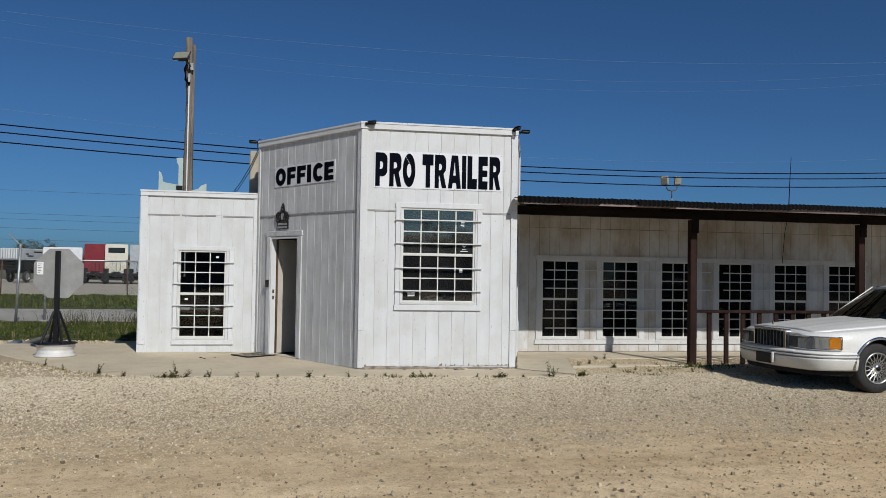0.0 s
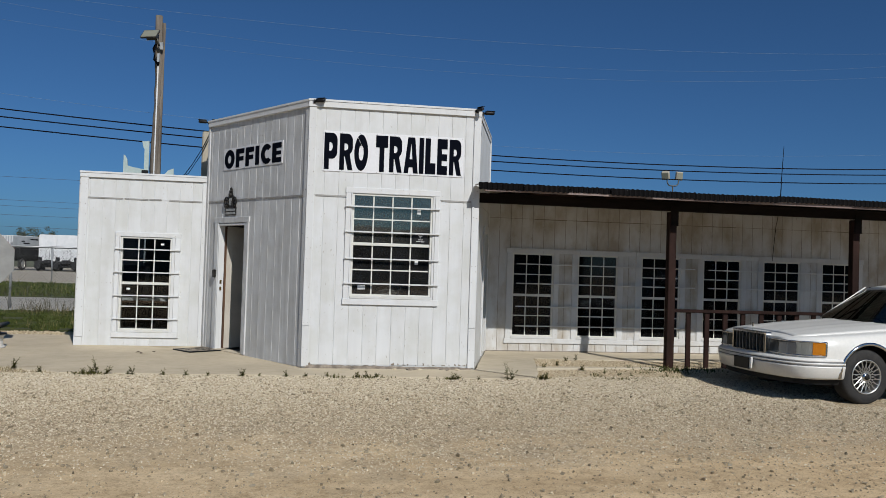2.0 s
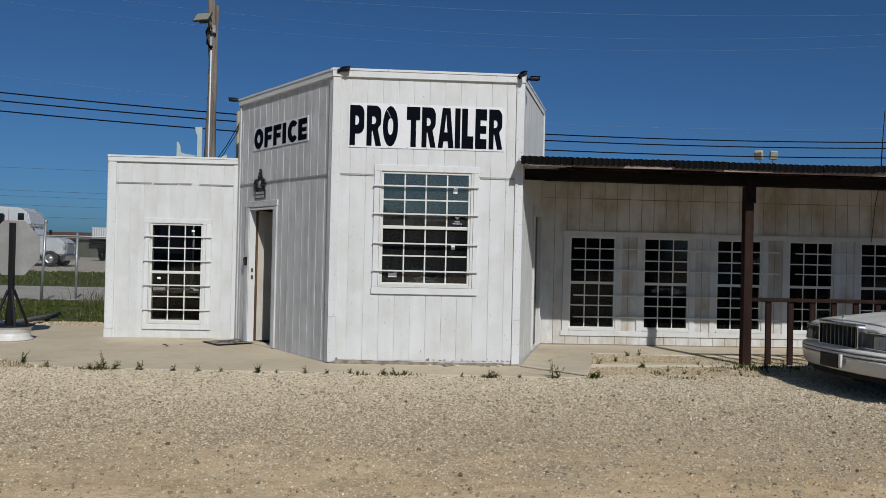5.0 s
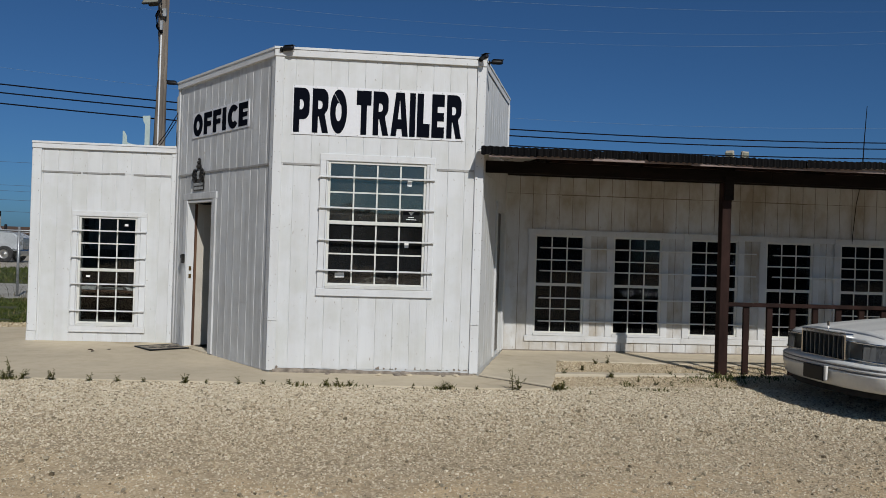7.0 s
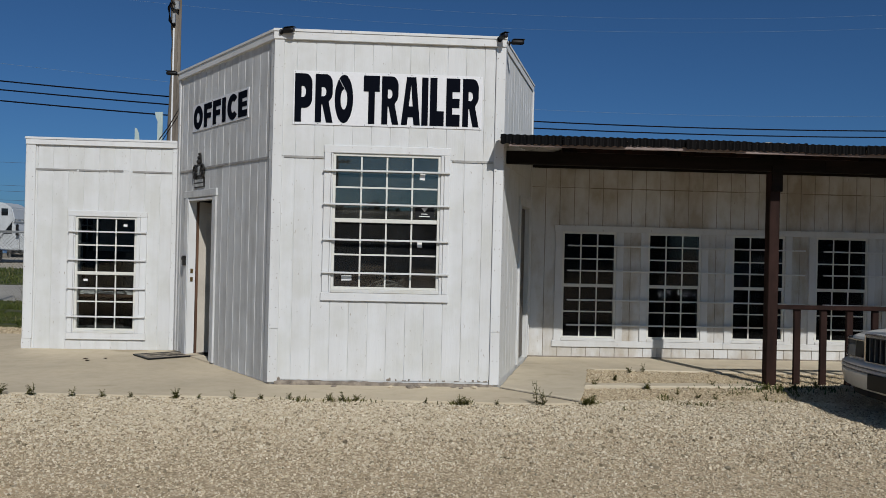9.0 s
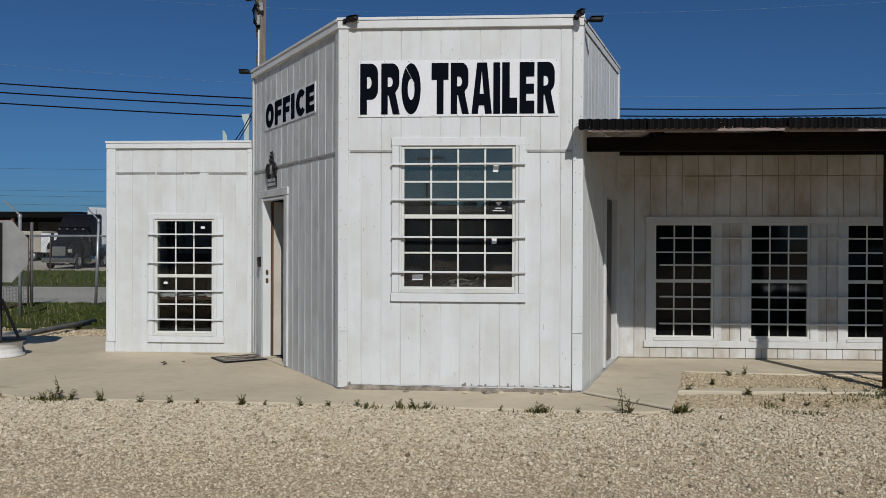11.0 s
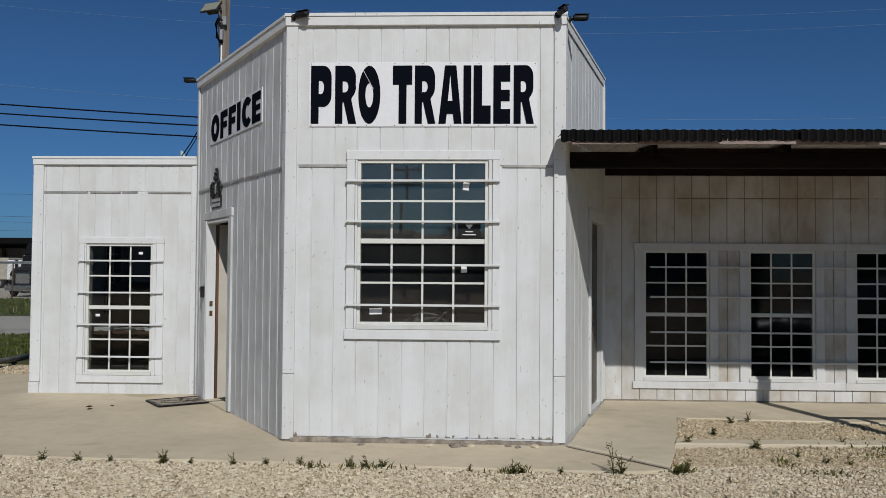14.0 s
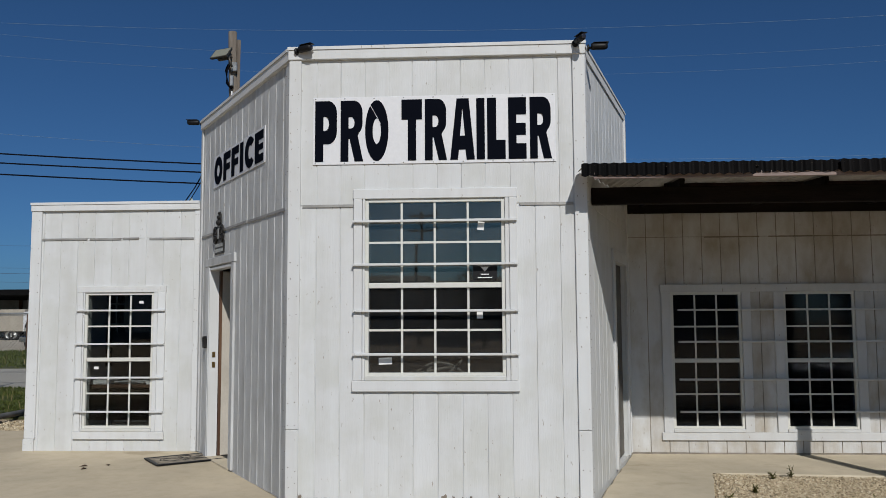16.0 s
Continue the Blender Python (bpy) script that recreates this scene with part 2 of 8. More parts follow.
CONCRETE = concrete_material("pad_concrete")
CONCRETE_2 = concrete_material("slab_concrete", (0.56, 0.487, 0.365))
CRUMBLE = simple("old_grey_footing", (0.15, 0.125, 0.10), (0.33, 0.28, 0.22), 0.95, 0, 14, 0.8)
GRIME = simple("grimy_groove", (0.20, 0.175, 0.14), (0.34, 0.30, 0.25), 0.95, 0, 5, 0.2)
BARE_WOOD = simple("bare_weathered_wood", (0.16, 0.13, 0.10), (0.30, 0.26, 0.21), 0.9, 0, 12, 0.4)
SOIL_DARK = simple("dark_joint_dirt", (0.03, 0.025, 0.02), (0.08, 0.065, 0.05), 0.95, 0, 20, 0.3)
ROAD = simple("pale_road", (0.324, 0.306, 0.261), (0.414, 0.387, 0.333), 0.9, 0, 1.2, 0.2)
ASPHALT = simple("grey_road", (0.23, 0.22, 0.20), (0.31, 0.30, 0.28), 0.9, 0, 1.2, 0.2)
SOIL = simple("grass_soil", (0.026, 0.036, 0.010), (0.066, 0.068, 0.022), 0.95, 0, 0.7, 0.3)
GRASS = leafy("grass_blades", (0.024, 0.042, 0.006), (0.100, 0.115, 0.022))
DRY = leafy("dry_grass", (0.22, 0.17, 0.08), (0.36, 0.29, 0.15))
BRUSH = leafy("brush_stalks", (0.045, 0.040, 0.018), (0.12, 0.10, 0.05))
WEED = leafy("weed_leaves", (0.055, 0.056, 0.010), (0.14, 0.125, 0.030))
TREE_LEAF = leafy("tree_leaves", (0.045, 0.052, 0.025), (0.10, 0.105, 0.055))
BARK = simple("bark", (0.08, 0.06, 0.045), (0.15, 0.12, 0.09), 0.9, 0, 6, 0.5, (1, 1, 0.2))
POLE_WOOD = simple("weathered_pole_wood", (0.106, 0.0846, 0.0662), (0.23, 0.198, 0.161), 0.9, 0, 5, 0.6, (1, 1, 0.12), 40)
BROWN = simple("brown_painted_wood", (0.017, 0.009, 0.007), (0.036, 0.018, 0.014), 0.75, 0, 7, 0.25, (1, 1, 0.3), spec=0.12)
BEAM_DARK = simple("dark_stained_beam", (0.008, 0.0065, 0.0055), (0.020, 0.014, 0.012), 0.85, 0, 6, 0.3, (0.2, 1, 1), spec=0.1)
ROOF_RUST = simple("dark_rusty_roof_metal", (0.0015, 0.0015, 0.0018), (0.005, 0.004, 0.0038), 0.7, 0.0, 2.5, 0.2, spec=0.12)
ROOF_UNDER = simple("dull_galvanised_underside", (0.40, 0.375, 0.35), (0.56, 0.53, 0.50), 0.7, 0.1, 3, 0.1)
EDGE_BOARD = simple("weathered_edge_board", (0.16, 0.115, 0.10), (0.30, 0.235, 0.21), 0.9, 0, 5, 0.3, (0.2, 1, 1))
BLACK = plain("black_plastic", (0.008, 0.008, 0.009), 0.5, 0, 0.25)
BLACK_PAINT = plain("black_paint", (0.009, 0.009, 0.010), 0.5, 0, 0.25)
LETTER = plain("black_letter_vinyl", (0.003, 0.004, 0.008), 0.8, 0, 0.03)
SIGN_WHITE = plain("white_sign_panel", (0.68, 0.68, 0.69), 0.5)
SIGN_BACK = simple("bare_aluminium_sign_back", (0.306, 0.306, 0.288), (0.387, 0.387, 0.369), 0.6, 0.35, 2.5, 0.0, fine=6)
RIM_WHITE = simple("white_wheel_paint", (0.568, 0.55, 0.516), (0.671, 0.662, 0.636), 0.45, 0, 5, 0.1)
STEEL = simple("galvanised_steel", (0.30, 0.31, 0.31), (0.42, 0.43, 0.43), 0.45, 0.6, 9, 0.05)
FENCE_WIRE = simple("weathered_fence_wire", (0.09, 0.09, 0.088), (0.16, 0.16, 0.155), 0.7, 0.2, 9, 0.0)
RUSTED = simple("rusty_iron", (0.07, 0.04, 0.025), (0.15, 0.085, 0.05), 0.85, 0.2, 9, 0.3)
CAST = simple("dark_cast_iron", (0.015, 0.014, 0.013), (0.04, 0.037, 0.034), 0.5, 0.5, 20, 0.3)
LAMP_GLASS = plain("lamp_lens", (0.24, 0.24, 0.19), 0.15)
LAMP_BODY = plain("bronze_lamp_body", (0.07, 0.065, 0.055), 0.5, 0.3)
BEIGE = simple("beige_enamel", (0.37, 0.326, 0.246), (0.458, 0.414, 0.326), 0.5, 0, 4, 0.05)
AQUA = simple("pale_green_paint", (0.37, 0.458, 0.431), (0.458, 0.537, 0.51), 0.6, 0, 4, 0.1)
WIRE = plain("wire_insulation", (0.006, 0.006, 0.008), 0.9, 0, 0.05)
WIRE_FAR = plain("dull_far_wire", (0.06, 0.07, 0.085), 0.8)
# Blue-grey put in the colour so the high wires fade into the sky.
WIRE_PALE = plain("sky_blended_wire", (0.13, 0.21, 0.33), 0.7, 0.0)
HALL_GREEN = simple("dark_green_cladding", (0.045, 0.055, 0.04), (0.09, 0.10, 0.07), 0.8, 0, 1.0, 0.1)
MAT = simple("rubber_doormat", (0.14, 0.12, 0.095), (0.42, 0.36, 0.27), 0.9, 0, 7, 0.4)
BROWN_EDGE = simple("bare_brown_wood", (0.07, 0.032, 0.016), (0.14, 0.07, 0.035), 0.7, 0, 8, 0.3, (1, 1, 0.15))
LEAF_CREAM = simple("cream_door_paint", (0.46, 0.42, 0.36), (0.56, 0.52, 0.45), 0.6, 0, 3, 0.08)
BRASS = plain("tarnished_brass", (0.22, 0.15, 0.06), 0.4, 0.8)
PAPER = plain("paper", (0.78, 0.78, 0.76), 0.8)


# ---- mesh helpers ----
def box(bm, x0, x1, y0, y1, z0, z1, m=None, bevel=0.0):
    vs = [bm.verts.new(c) for c in ((x0, y0, z0), (x1, y0, z0), (x1, y1, z0), (x0, y1, z0), (x0, y0, z1), (x1, y0, z1), (x1, y1, z1), (x0, y1, z1))]
    fs = [bm.faces.new([vs[i] for i in q]) for q in ((3, 2, 1, 0), (4, 5, 6, 7), (0, 1, 5, 4), (1, 2, 6, 5), (2, 3, 7, 6), (3, 0, 4, 7))]
    if bevel:
        es = list({e for f in fs for e in f.edges})
        r = bmesh.ops.bevel(bm, geom=es, offset=bevel, segments=1, affect="EDGES", profile=0.5)
        vs = list({v for f in r["faces"] for v in f.verts} | {v for v in vs if v.is_valid})
    if m is not None:
        bmesh.ops.transform(bm, matrix=m, verts=[v for v in vs if v.is_valid])
    return vs


def tube(bm, a, b, r0, r1=None, seg=10, caps=True):
    """A straight tapered round bar from a to b."""
    r1 = r0 if r1 is None else r1
    a, b = Vector(a), Vector(b)
    q = (b - a).to_track_quat("Z", "Y").to_matrix()
    rings = []
    for c, r in ((a, r0), (b, r1)):
        rings.append([bm.verts.new(c + q @ Vector((r * math.cos(2 * math.pi * k / seg), r * math.sin(2 * math.pi * k / seg), 0))) for k in range(seg)])
    for k in range(seg):
        f = bm.faces.new((rings[0][k], rings[0][(k + 1) % seg], rings[1][(k + 1) % seg], rings[1][k]))
        f.smooth = seg > 6
    if caps:
        bm.faces.new(rings[0][::-1])
        bm.faces.new(rings[1])


def sweep(bm, pts, r, seg=6, smooth=True):
    """A round bar along a line of points."""
    pts = [Vector(p) for p in pts]
    rings = []
    for i, p in enumerate(pts):
        d = (pts[min(i + 1, len(pts) - 1)] - pts[max(i - 1, 0)]).normalized()
        q = d.to_track_quat("Z", "Y").to_matrix()
        rr = r[i] if isinstance(r, (list, tuple)) else r
        rings.append([bm.verts.new(p + q @ Vector((rr * math.cos(2 * math.pi * k / seg), rr * math.sin(2 * math.pi * k / seg), 0))) for k in range(seg)])
    for a, b in zip(rings, rings[1:]):
        for k in range(seg):
            f = bm.faces.new((a[k], a[(k + 1) % seg], b[(k + 1) % seg], b[k]))
            f.smooth = smooth
    bm.faces.new(rings[0][::-1])
    bm.faces.new(rings[-1])


def prism(bm, outline, depth, m=None):
    """An outline in the x-z plane, pushed from y = 0 to y = depth."""
    a = [bm.verts.new((x, 0, z)) for x, z in outline]
    b = [bm.verts.new((x, depth, z)) for x, z in outline]
    n = len(outline)
    bm.faces.new(a)
    bm.faces.new(b[::-1])
    for k in range(n):
        bm.faces.new((a[(k + 1) % n], a[k], b[k], b[(k + 1) % n]))
    if m is not None:
        bmesh.ops.transform(bm, matrix=m, verts=a + b)


def lathe(bm, profile, seg=24, m=None, close=False):
    """A profile of (radius, height) turned round the z axis."""
    rings = [[bm.verts.new((r * math.cos(2 * math.pi * k / seg), r * math.sin(2 * math.pi * k / seg), z)) for k in range(seg)] for r, z in profile]
    pairs = list(zip(rings, rings[1:])) + ([(rings[-1], rings[0])] if close else [])
    for a, b in pairs:
        for k in range(seg):
            f = bm.faces.new((a[k], a[(k + 1) % seg], b[(k + 1) % seg], b[k]))
            f.smooth = True
    if m is not None:
        bmesh.ops.transform(bm, matrix=m, verts=[v for r in rings for v in r])


def mesh_of(name, bm, mat):
    bmesh.ops.recalc_face_normals(bm, faces=bm.faces)
    me = bpy.data.meshes.new(name)
    bm.to_mesh(me)
    bm.free()
    me.materials.append(mat)
    return me


def part(name, bm, mat, parent=None, label="", m=None):
    """One mesh object out of a bmesh, under a thing or a part."""
    ob = new(name, mesh_of(name, bm, mat))
    if parent is not None:
        ob.parent = parent
    if m is not None:
        ob.matrix_basis = m
    return tagged(ob, label)


def piece(name, me, parent, m):
    ob = new(name, me)
    ob.parent = parent
    ob.matrix_basis = m
    return ob


def thing(name, label, category, m=None, group="", kind=""):
    ob = new(name)
    ob.empty_display_size = 0.1
    if m is not None:
        ob.matrix_basis = m
    return tagged(ob, label, category, group, kind)


def solid(name, bm, mat, label, category, group="", kind="", m=None):
    return tagged(part(name, bm, mat, None, "", m), label, category, group, kind)


def raw(name, verts, faces, mat, parent=None, smooth=False):
    me = bpy.data.meshes.new(name)
    me.from_pydata(verts, [], faces)
    me.materials.append(mat)
    if smooth:
        me.polygons.foreach_set("use_smooth", [True] * len(me.polygons))
    ob = new(name, me)
    if parent is not None:
        ob.parent = parent
    return ob


def B():
    return bmesh.new()


# ---- the plan ----
# The tower's front stands on y = 0 from x = 0 to 2.46; a slanting wall with the
# office door runs back to the low room; a second one, with a side door, to the wing.
TOWER_H, LOW_H, SEAM = 3.715, 2.785, 2.452


def wall_frame(ax, ay, bx, by):
    """Local x along the wall, y into the building, z up."""
    return pose(ax, ay, 0, 0, 0, math.degrees(math.atan2(by - ay, bx - ax))), math.hypot(bx - ax, by - ay)


FRONT, FRONT_L = wall_frame(0, 0, 2.46, 0)
SLANT, SLANT_L = wall_frame(-1.655, 2.48, 0, 0)
LOW, LOW_L = wall_frame(-3.665, 2.48, -1.655, 2.48)
SIDE, SIDE_L = wall_frame(2.46, 0, 3.19, 2.45)
WING, WING_L = wall_frame(3.19, 2.45, 11.67, 2.45)
LOWSIDE, LOWSIDE_L = wall_frame(-3.665, 7.5, -3.665, 2.48)
WINGEND, WINGEND_L = wall_frame(11.67, 2.45, 11.67, 8.0)
WING_TOP = 2.90


def cells(length, z0, z1, openings):
    """Rectangles that fill a wall round its openings."""
    us = sorted({0.0, length, *[o[0] for o in openings], *[o[1] for o in openings]})
    out = []
    for a, b in zip(us, us[1:]):
        zs = [z0]
        for o in sorted(openings, key=lambda q: q[2]):
            if o[0] < (a + b) / 2 < o[1]:
                zs += [o[2], o[3]]
        zs.append(z1)
        for k in range(0, len(zs), 2):
            if zs[k + 1] - zs[k] > 1e-4:
                out.append((a, b, zs[k], zs[k + 1]))
    return out


def wall(name, m, length, z0, z1, openings, label, thick=0.12, front=0.0065, mat=None):
    bm = B()
    for a, b, c, d in cells(length, z0, z1, openings):
        box(bm, a, b, front, front + thick, c, d)
    bmesh.ops.remove_doubles(bm, verts=bm.verts, dist=1e-5)
    inner = [f for f in bm.faces if all(len(e.link_faces) > 2 for e in f.edges)]
    if inner:
        bmesh.ops.delete(bm, geom=inner, context="FACES")
    return solid(name, bm, mat or PAINT, label, "wall", kind="structure", m=m)


WIN_F = (0.633, 1.798, 1.034, 2.503)
WIN_L = (0.665, 1.477, 0.284, 1.828)
WIN_W = [(0.461 + 1.2135 * k, 1.226 + 1.2135 * k, 0.298, 1.785) for k in range(6)]
WIN_S = (2.55, 3.35, 0.85, 2.05)
DOOR_D = (0.47, 1.31, 0.03, 2.07)
DOOR_S = (1.50, 2.30, 0.05, 2.07)

wall_front = wall("wall_front", FRONT, FRONT_L, -0.1, TOWER_H, [WIN_F], "white grooved plywood tower front with a barred window")
wall_slant = wall("wall_slant", SLANT, SLANT_L, -0.1, TOWER_H, [DOOR_D], "white grooved plywood wall slanting back beside the tower front")
wall_low = wall("wall_low", LOW, LOW_L, -0.1, LOW_H, [WIN_L], "white grooved plywood front of the low room")
wall_side = wall("wall_side", SIDE, SIDE_L, -0.1, TOWER_H, [DOOR_S], "white plywood side wall with a door under the porch")
wall_wing = wall("wall_wing", WING, WING_L, -0.1, WING_TOP, WIN_W, "white plywood wall of the long wing under the porch", mat=GRIME)
wall_low_side = wall("wall_low_side", LOWSIDE, LOWSIDE_L, -0.1, LOW_H, [WIN_S], "white plywood flank of the low room")
wall_wing_end = wall("wall_wing_end", WINGEND, WINGEND_L, -0.1, WING_TOP, [], "white plywood end wall of the wing")


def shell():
    """Unseen walls, ceilings and floors, added to close the rooms and hold them dark."""
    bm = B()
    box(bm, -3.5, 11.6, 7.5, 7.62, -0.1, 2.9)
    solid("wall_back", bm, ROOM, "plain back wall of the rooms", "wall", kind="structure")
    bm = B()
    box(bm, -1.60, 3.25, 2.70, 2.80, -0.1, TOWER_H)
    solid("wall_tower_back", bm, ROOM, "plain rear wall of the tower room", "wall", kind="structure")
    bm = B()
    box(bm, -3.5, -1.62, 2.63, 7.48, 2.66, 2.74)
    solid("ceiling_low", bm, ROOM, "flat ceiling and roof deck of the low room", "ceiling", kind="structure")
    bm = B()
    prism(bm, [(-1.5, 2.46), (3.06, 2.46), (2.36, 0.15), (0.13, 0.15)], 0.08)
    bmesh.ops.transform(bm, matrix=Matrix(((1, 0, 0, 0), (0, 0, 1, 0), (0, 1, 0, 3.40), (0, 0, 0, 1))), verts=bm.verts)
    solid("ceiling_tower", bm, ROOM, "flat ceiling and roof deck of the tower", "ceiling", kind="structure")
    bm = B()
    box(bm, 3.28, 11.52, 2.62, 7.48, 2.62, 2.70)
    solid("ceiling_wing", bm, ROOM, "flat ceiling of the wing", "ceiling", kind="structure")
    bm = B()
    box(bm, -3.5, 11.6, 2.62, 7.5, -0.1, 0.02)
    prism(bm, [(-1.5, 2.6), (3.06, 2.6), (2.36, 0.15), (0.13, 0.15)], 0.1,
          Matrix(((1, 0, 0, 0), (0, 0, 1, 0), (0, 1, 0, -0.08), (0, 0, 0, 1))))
    solid("floor", bm, ROOM_FLOOR, "dark-toned floor of the rooms", "floor", kind="structure")


shell()


# ---- ground ----
def smooth(a, b, v):
    k = min(1.0, max(0.0, (v - a) / (b - a)))
    return k * k * (3 - 2 * k)


PAD_X = (-7.0, -5.79, -4.96, -3.95, -3.04, -1.5, 0.14, 1.72, 2.9, 3.19, 3.45, 3.76)
PAD_Y = (3.6, 2.17, 1.12, -0.15, -0.70, -0.76, -0.80, -0.90, -0.95, -0.86, 0.10, 1.3)


def pad_gap(x, y):
    """How far a place lies before the front edge of the concrete, negative on it."""
    return float(np.interp(x, PAD_X, PAD_Y)) - y if x < 3.76 else 9.0


def ground_z(x, y):
    """Level of the gravel, nearly flush with the concrete and falling away from it."""
    z = -0.016 - 0.028 * min(6.0, max(0.0, -0.8 - y))
    if x > 2.8:
        z += 0.034 * smooth(-0.9, 0.3, y) * smooth(2.8, 4.2, x)
        edge = float(np.interp(x, (3.76, 5.4, 11.7), (1.35, 1.21, 1.04)))
        z -= 0.07 * smooth(edge - 0.06, edge + 0.10, y)
    z -= 0.05 * smooth(0.03, 0.2, -pad_gap(x, y)) + 0.036 * smooth(1.5, 3.4, y)
    z -= 0.05 * smooth(4.0, 12.0, y)
    return z + 0.25 * smooth(30, 70, y)


def ground_top(x, y):
    """The same with its dips and humps."""
    k = 0.25 + 0.75 * smooth(0.0, 1.5, pad_gap(x, y))
    return ground_z(x, y) + k * (0.016 * noise.noise((x * 0.7, y * 0.7, 0)) + 0.008 * noise.noise((x * 3.1, y * 3.1, 4)) + 0.005 * noise.noise((x * 9, y * 9, 7)))


def ground():
    def steps(lo, hi, fine, far):
        a = list(np.arange(lo, hi + 1e-6, fine))
        s, v = fine, hi
        while v < far:
            s *= 1.35
            v += s
            a.append(v)
        s, v, low = fine, lo, []
        while v > -far:
            s *= 1.35
            v -= s
            low.append(v)
        return low[::-1] + a
    xs, ys = steps(-7.5, 11.0, 0.09, 2500), steps(-6.5, 2.0, 0.09, 2500)
    vs = []
    for y in ys:
        for x in xs:
            vs.append((x, y, ground_top(x, y) if abs(x) < 30 and abs(y) < 30 else ground_z(x, y)))
    w = len(xs)
    fs = [(j * w + i, j * w + i + 1, (j + 1) * w + i + 1, (j + 1) * w + i) for j in range(len(ys) - 1) for i in range(w - 1)]
    ob = raw("ground", vs, fs, GROUND, smooth=True)
    return tagged(ob, "pale limestone gravel yard worn to tan dirt in the lanes", "ground", kind="structure")


ground()


def flat(name, outline, z0, z1, mat, label, category, rise=0.0, wear=0.0):
    """A slab with a softened, chipped upper edge; rise: slope of its top along y."""
    bm = B()
    pts = []
    n = len(outline)
    for k in range(n):
        a, b = Vector(outline[k]), Vector(outline[(k + 1) % n])
        cuts = max(1, int((b - a).length / 0.18)) if wear else 1
        for c in range(cuts):
            p = a.lerp(b, c / cuts)
            if wear and c:
                p += Vector((random.uniform(-wear, wear), random.uniform(-wear, wear)))
            pts.append(p)
    cen = sum(pts, Vector((0, 0))) / len(pts)
    low = [bm.verts.new((p.x, p.y, z0)) for p in pts]
    mid = [bm.verts.new((p.x, p.y, z1 - 0.012 + rise * max(0, p.y))) for p in pts]
    top = []
    for k, p in enumerate(pts):
        d = (pts[(k + 1) % len(pts)] - pts[k - 1])
        nrm = Vector((-d.y, d.x)).normalized() * (0.012 + (random.uniform(0, wear) if wear else 0))
        if nrm.dot(cen - p) < 0:
            nrm = -nrm
        q = p + nrm
        top.append(bm.verts.new((q.x, q.y, z1 + rise * max(0, q.y))))
    m = len(pts)
    for k in range(m):
        j = (k + 1) % m
        bm.faces.new((low[k], low[j], mid[j], mid[k]))
        bm.faces.new((mid[k], mid[j], top[j], top[k]))
    f = bm.faces.new(top)
    bmesh.ops.triangulate(bm, faces=[f])
    return solid(name, bm, mat, label, category, kind="structure")


flat("pavement_pad", [(-7.0, 4.0), (-7.0, 3.6), (-5.79, 2.17), (-4.96, 1.12), (-3.95, -0.15), (-3.04, -0.70), (-1.5, -0.76), (0.14, -0.80), (1.72, -0.90), (2.9, -0.95), (3.19, -0.86), (2.52, -0.08), (2.46, 0.06), (0.05, 0.06), (-1.6, 2.52), (-3.6, 2.52), (-3.6, 4.1)],
     -0.2, 0.0, CONCRETE, "tan stained concrete pad round the office front", "pad", 0.012, 0.012)
flat("pavement_slab", [(2.49, -0.06), (3.19, -0.84), (3.45, 0.10), (3.76, 1.36), (5.4, 1.22), (11.7, 1.05), (11.7, 2.5), (3.2, 2.5)],
     -0.2, 0.026, CONCRETE_2, "raised concrete slab and walkway along the porch", "slab", 0.0, 0.008)
flat("kerb_strip", [(3.42, -0.05), (5.45, 0.0), (5.48, 0.235), (3.47, 0.145)], -0.2, 0.042, CONCRETE_2, "thin concrete edging strip across the gravel bed", "edging", 0.0, 0.01)
flat("road", [(-150, 12.6), (60, 12.6), (60, 20.6), (-150, 20.6)], -0.25, -0.07, ROAD, "pale grey asphalt road behind the fence", "road")
flat("verge_near", [(-60, 7.0), (-7.5, 6.7), (-5.5, 6.55), (-3.4, 6.3), (-3.4, 12.4), (-60, 12.4)], -0.25, -0.065, SOIL, "green grass verge beside the office", "verge")
flat("verge_far", [(-150, 20.9), (60, 20.9), (60, 37), (-150, 37)], -0.25, -0.055, SOIL, "green grass verge across the road", "verge")


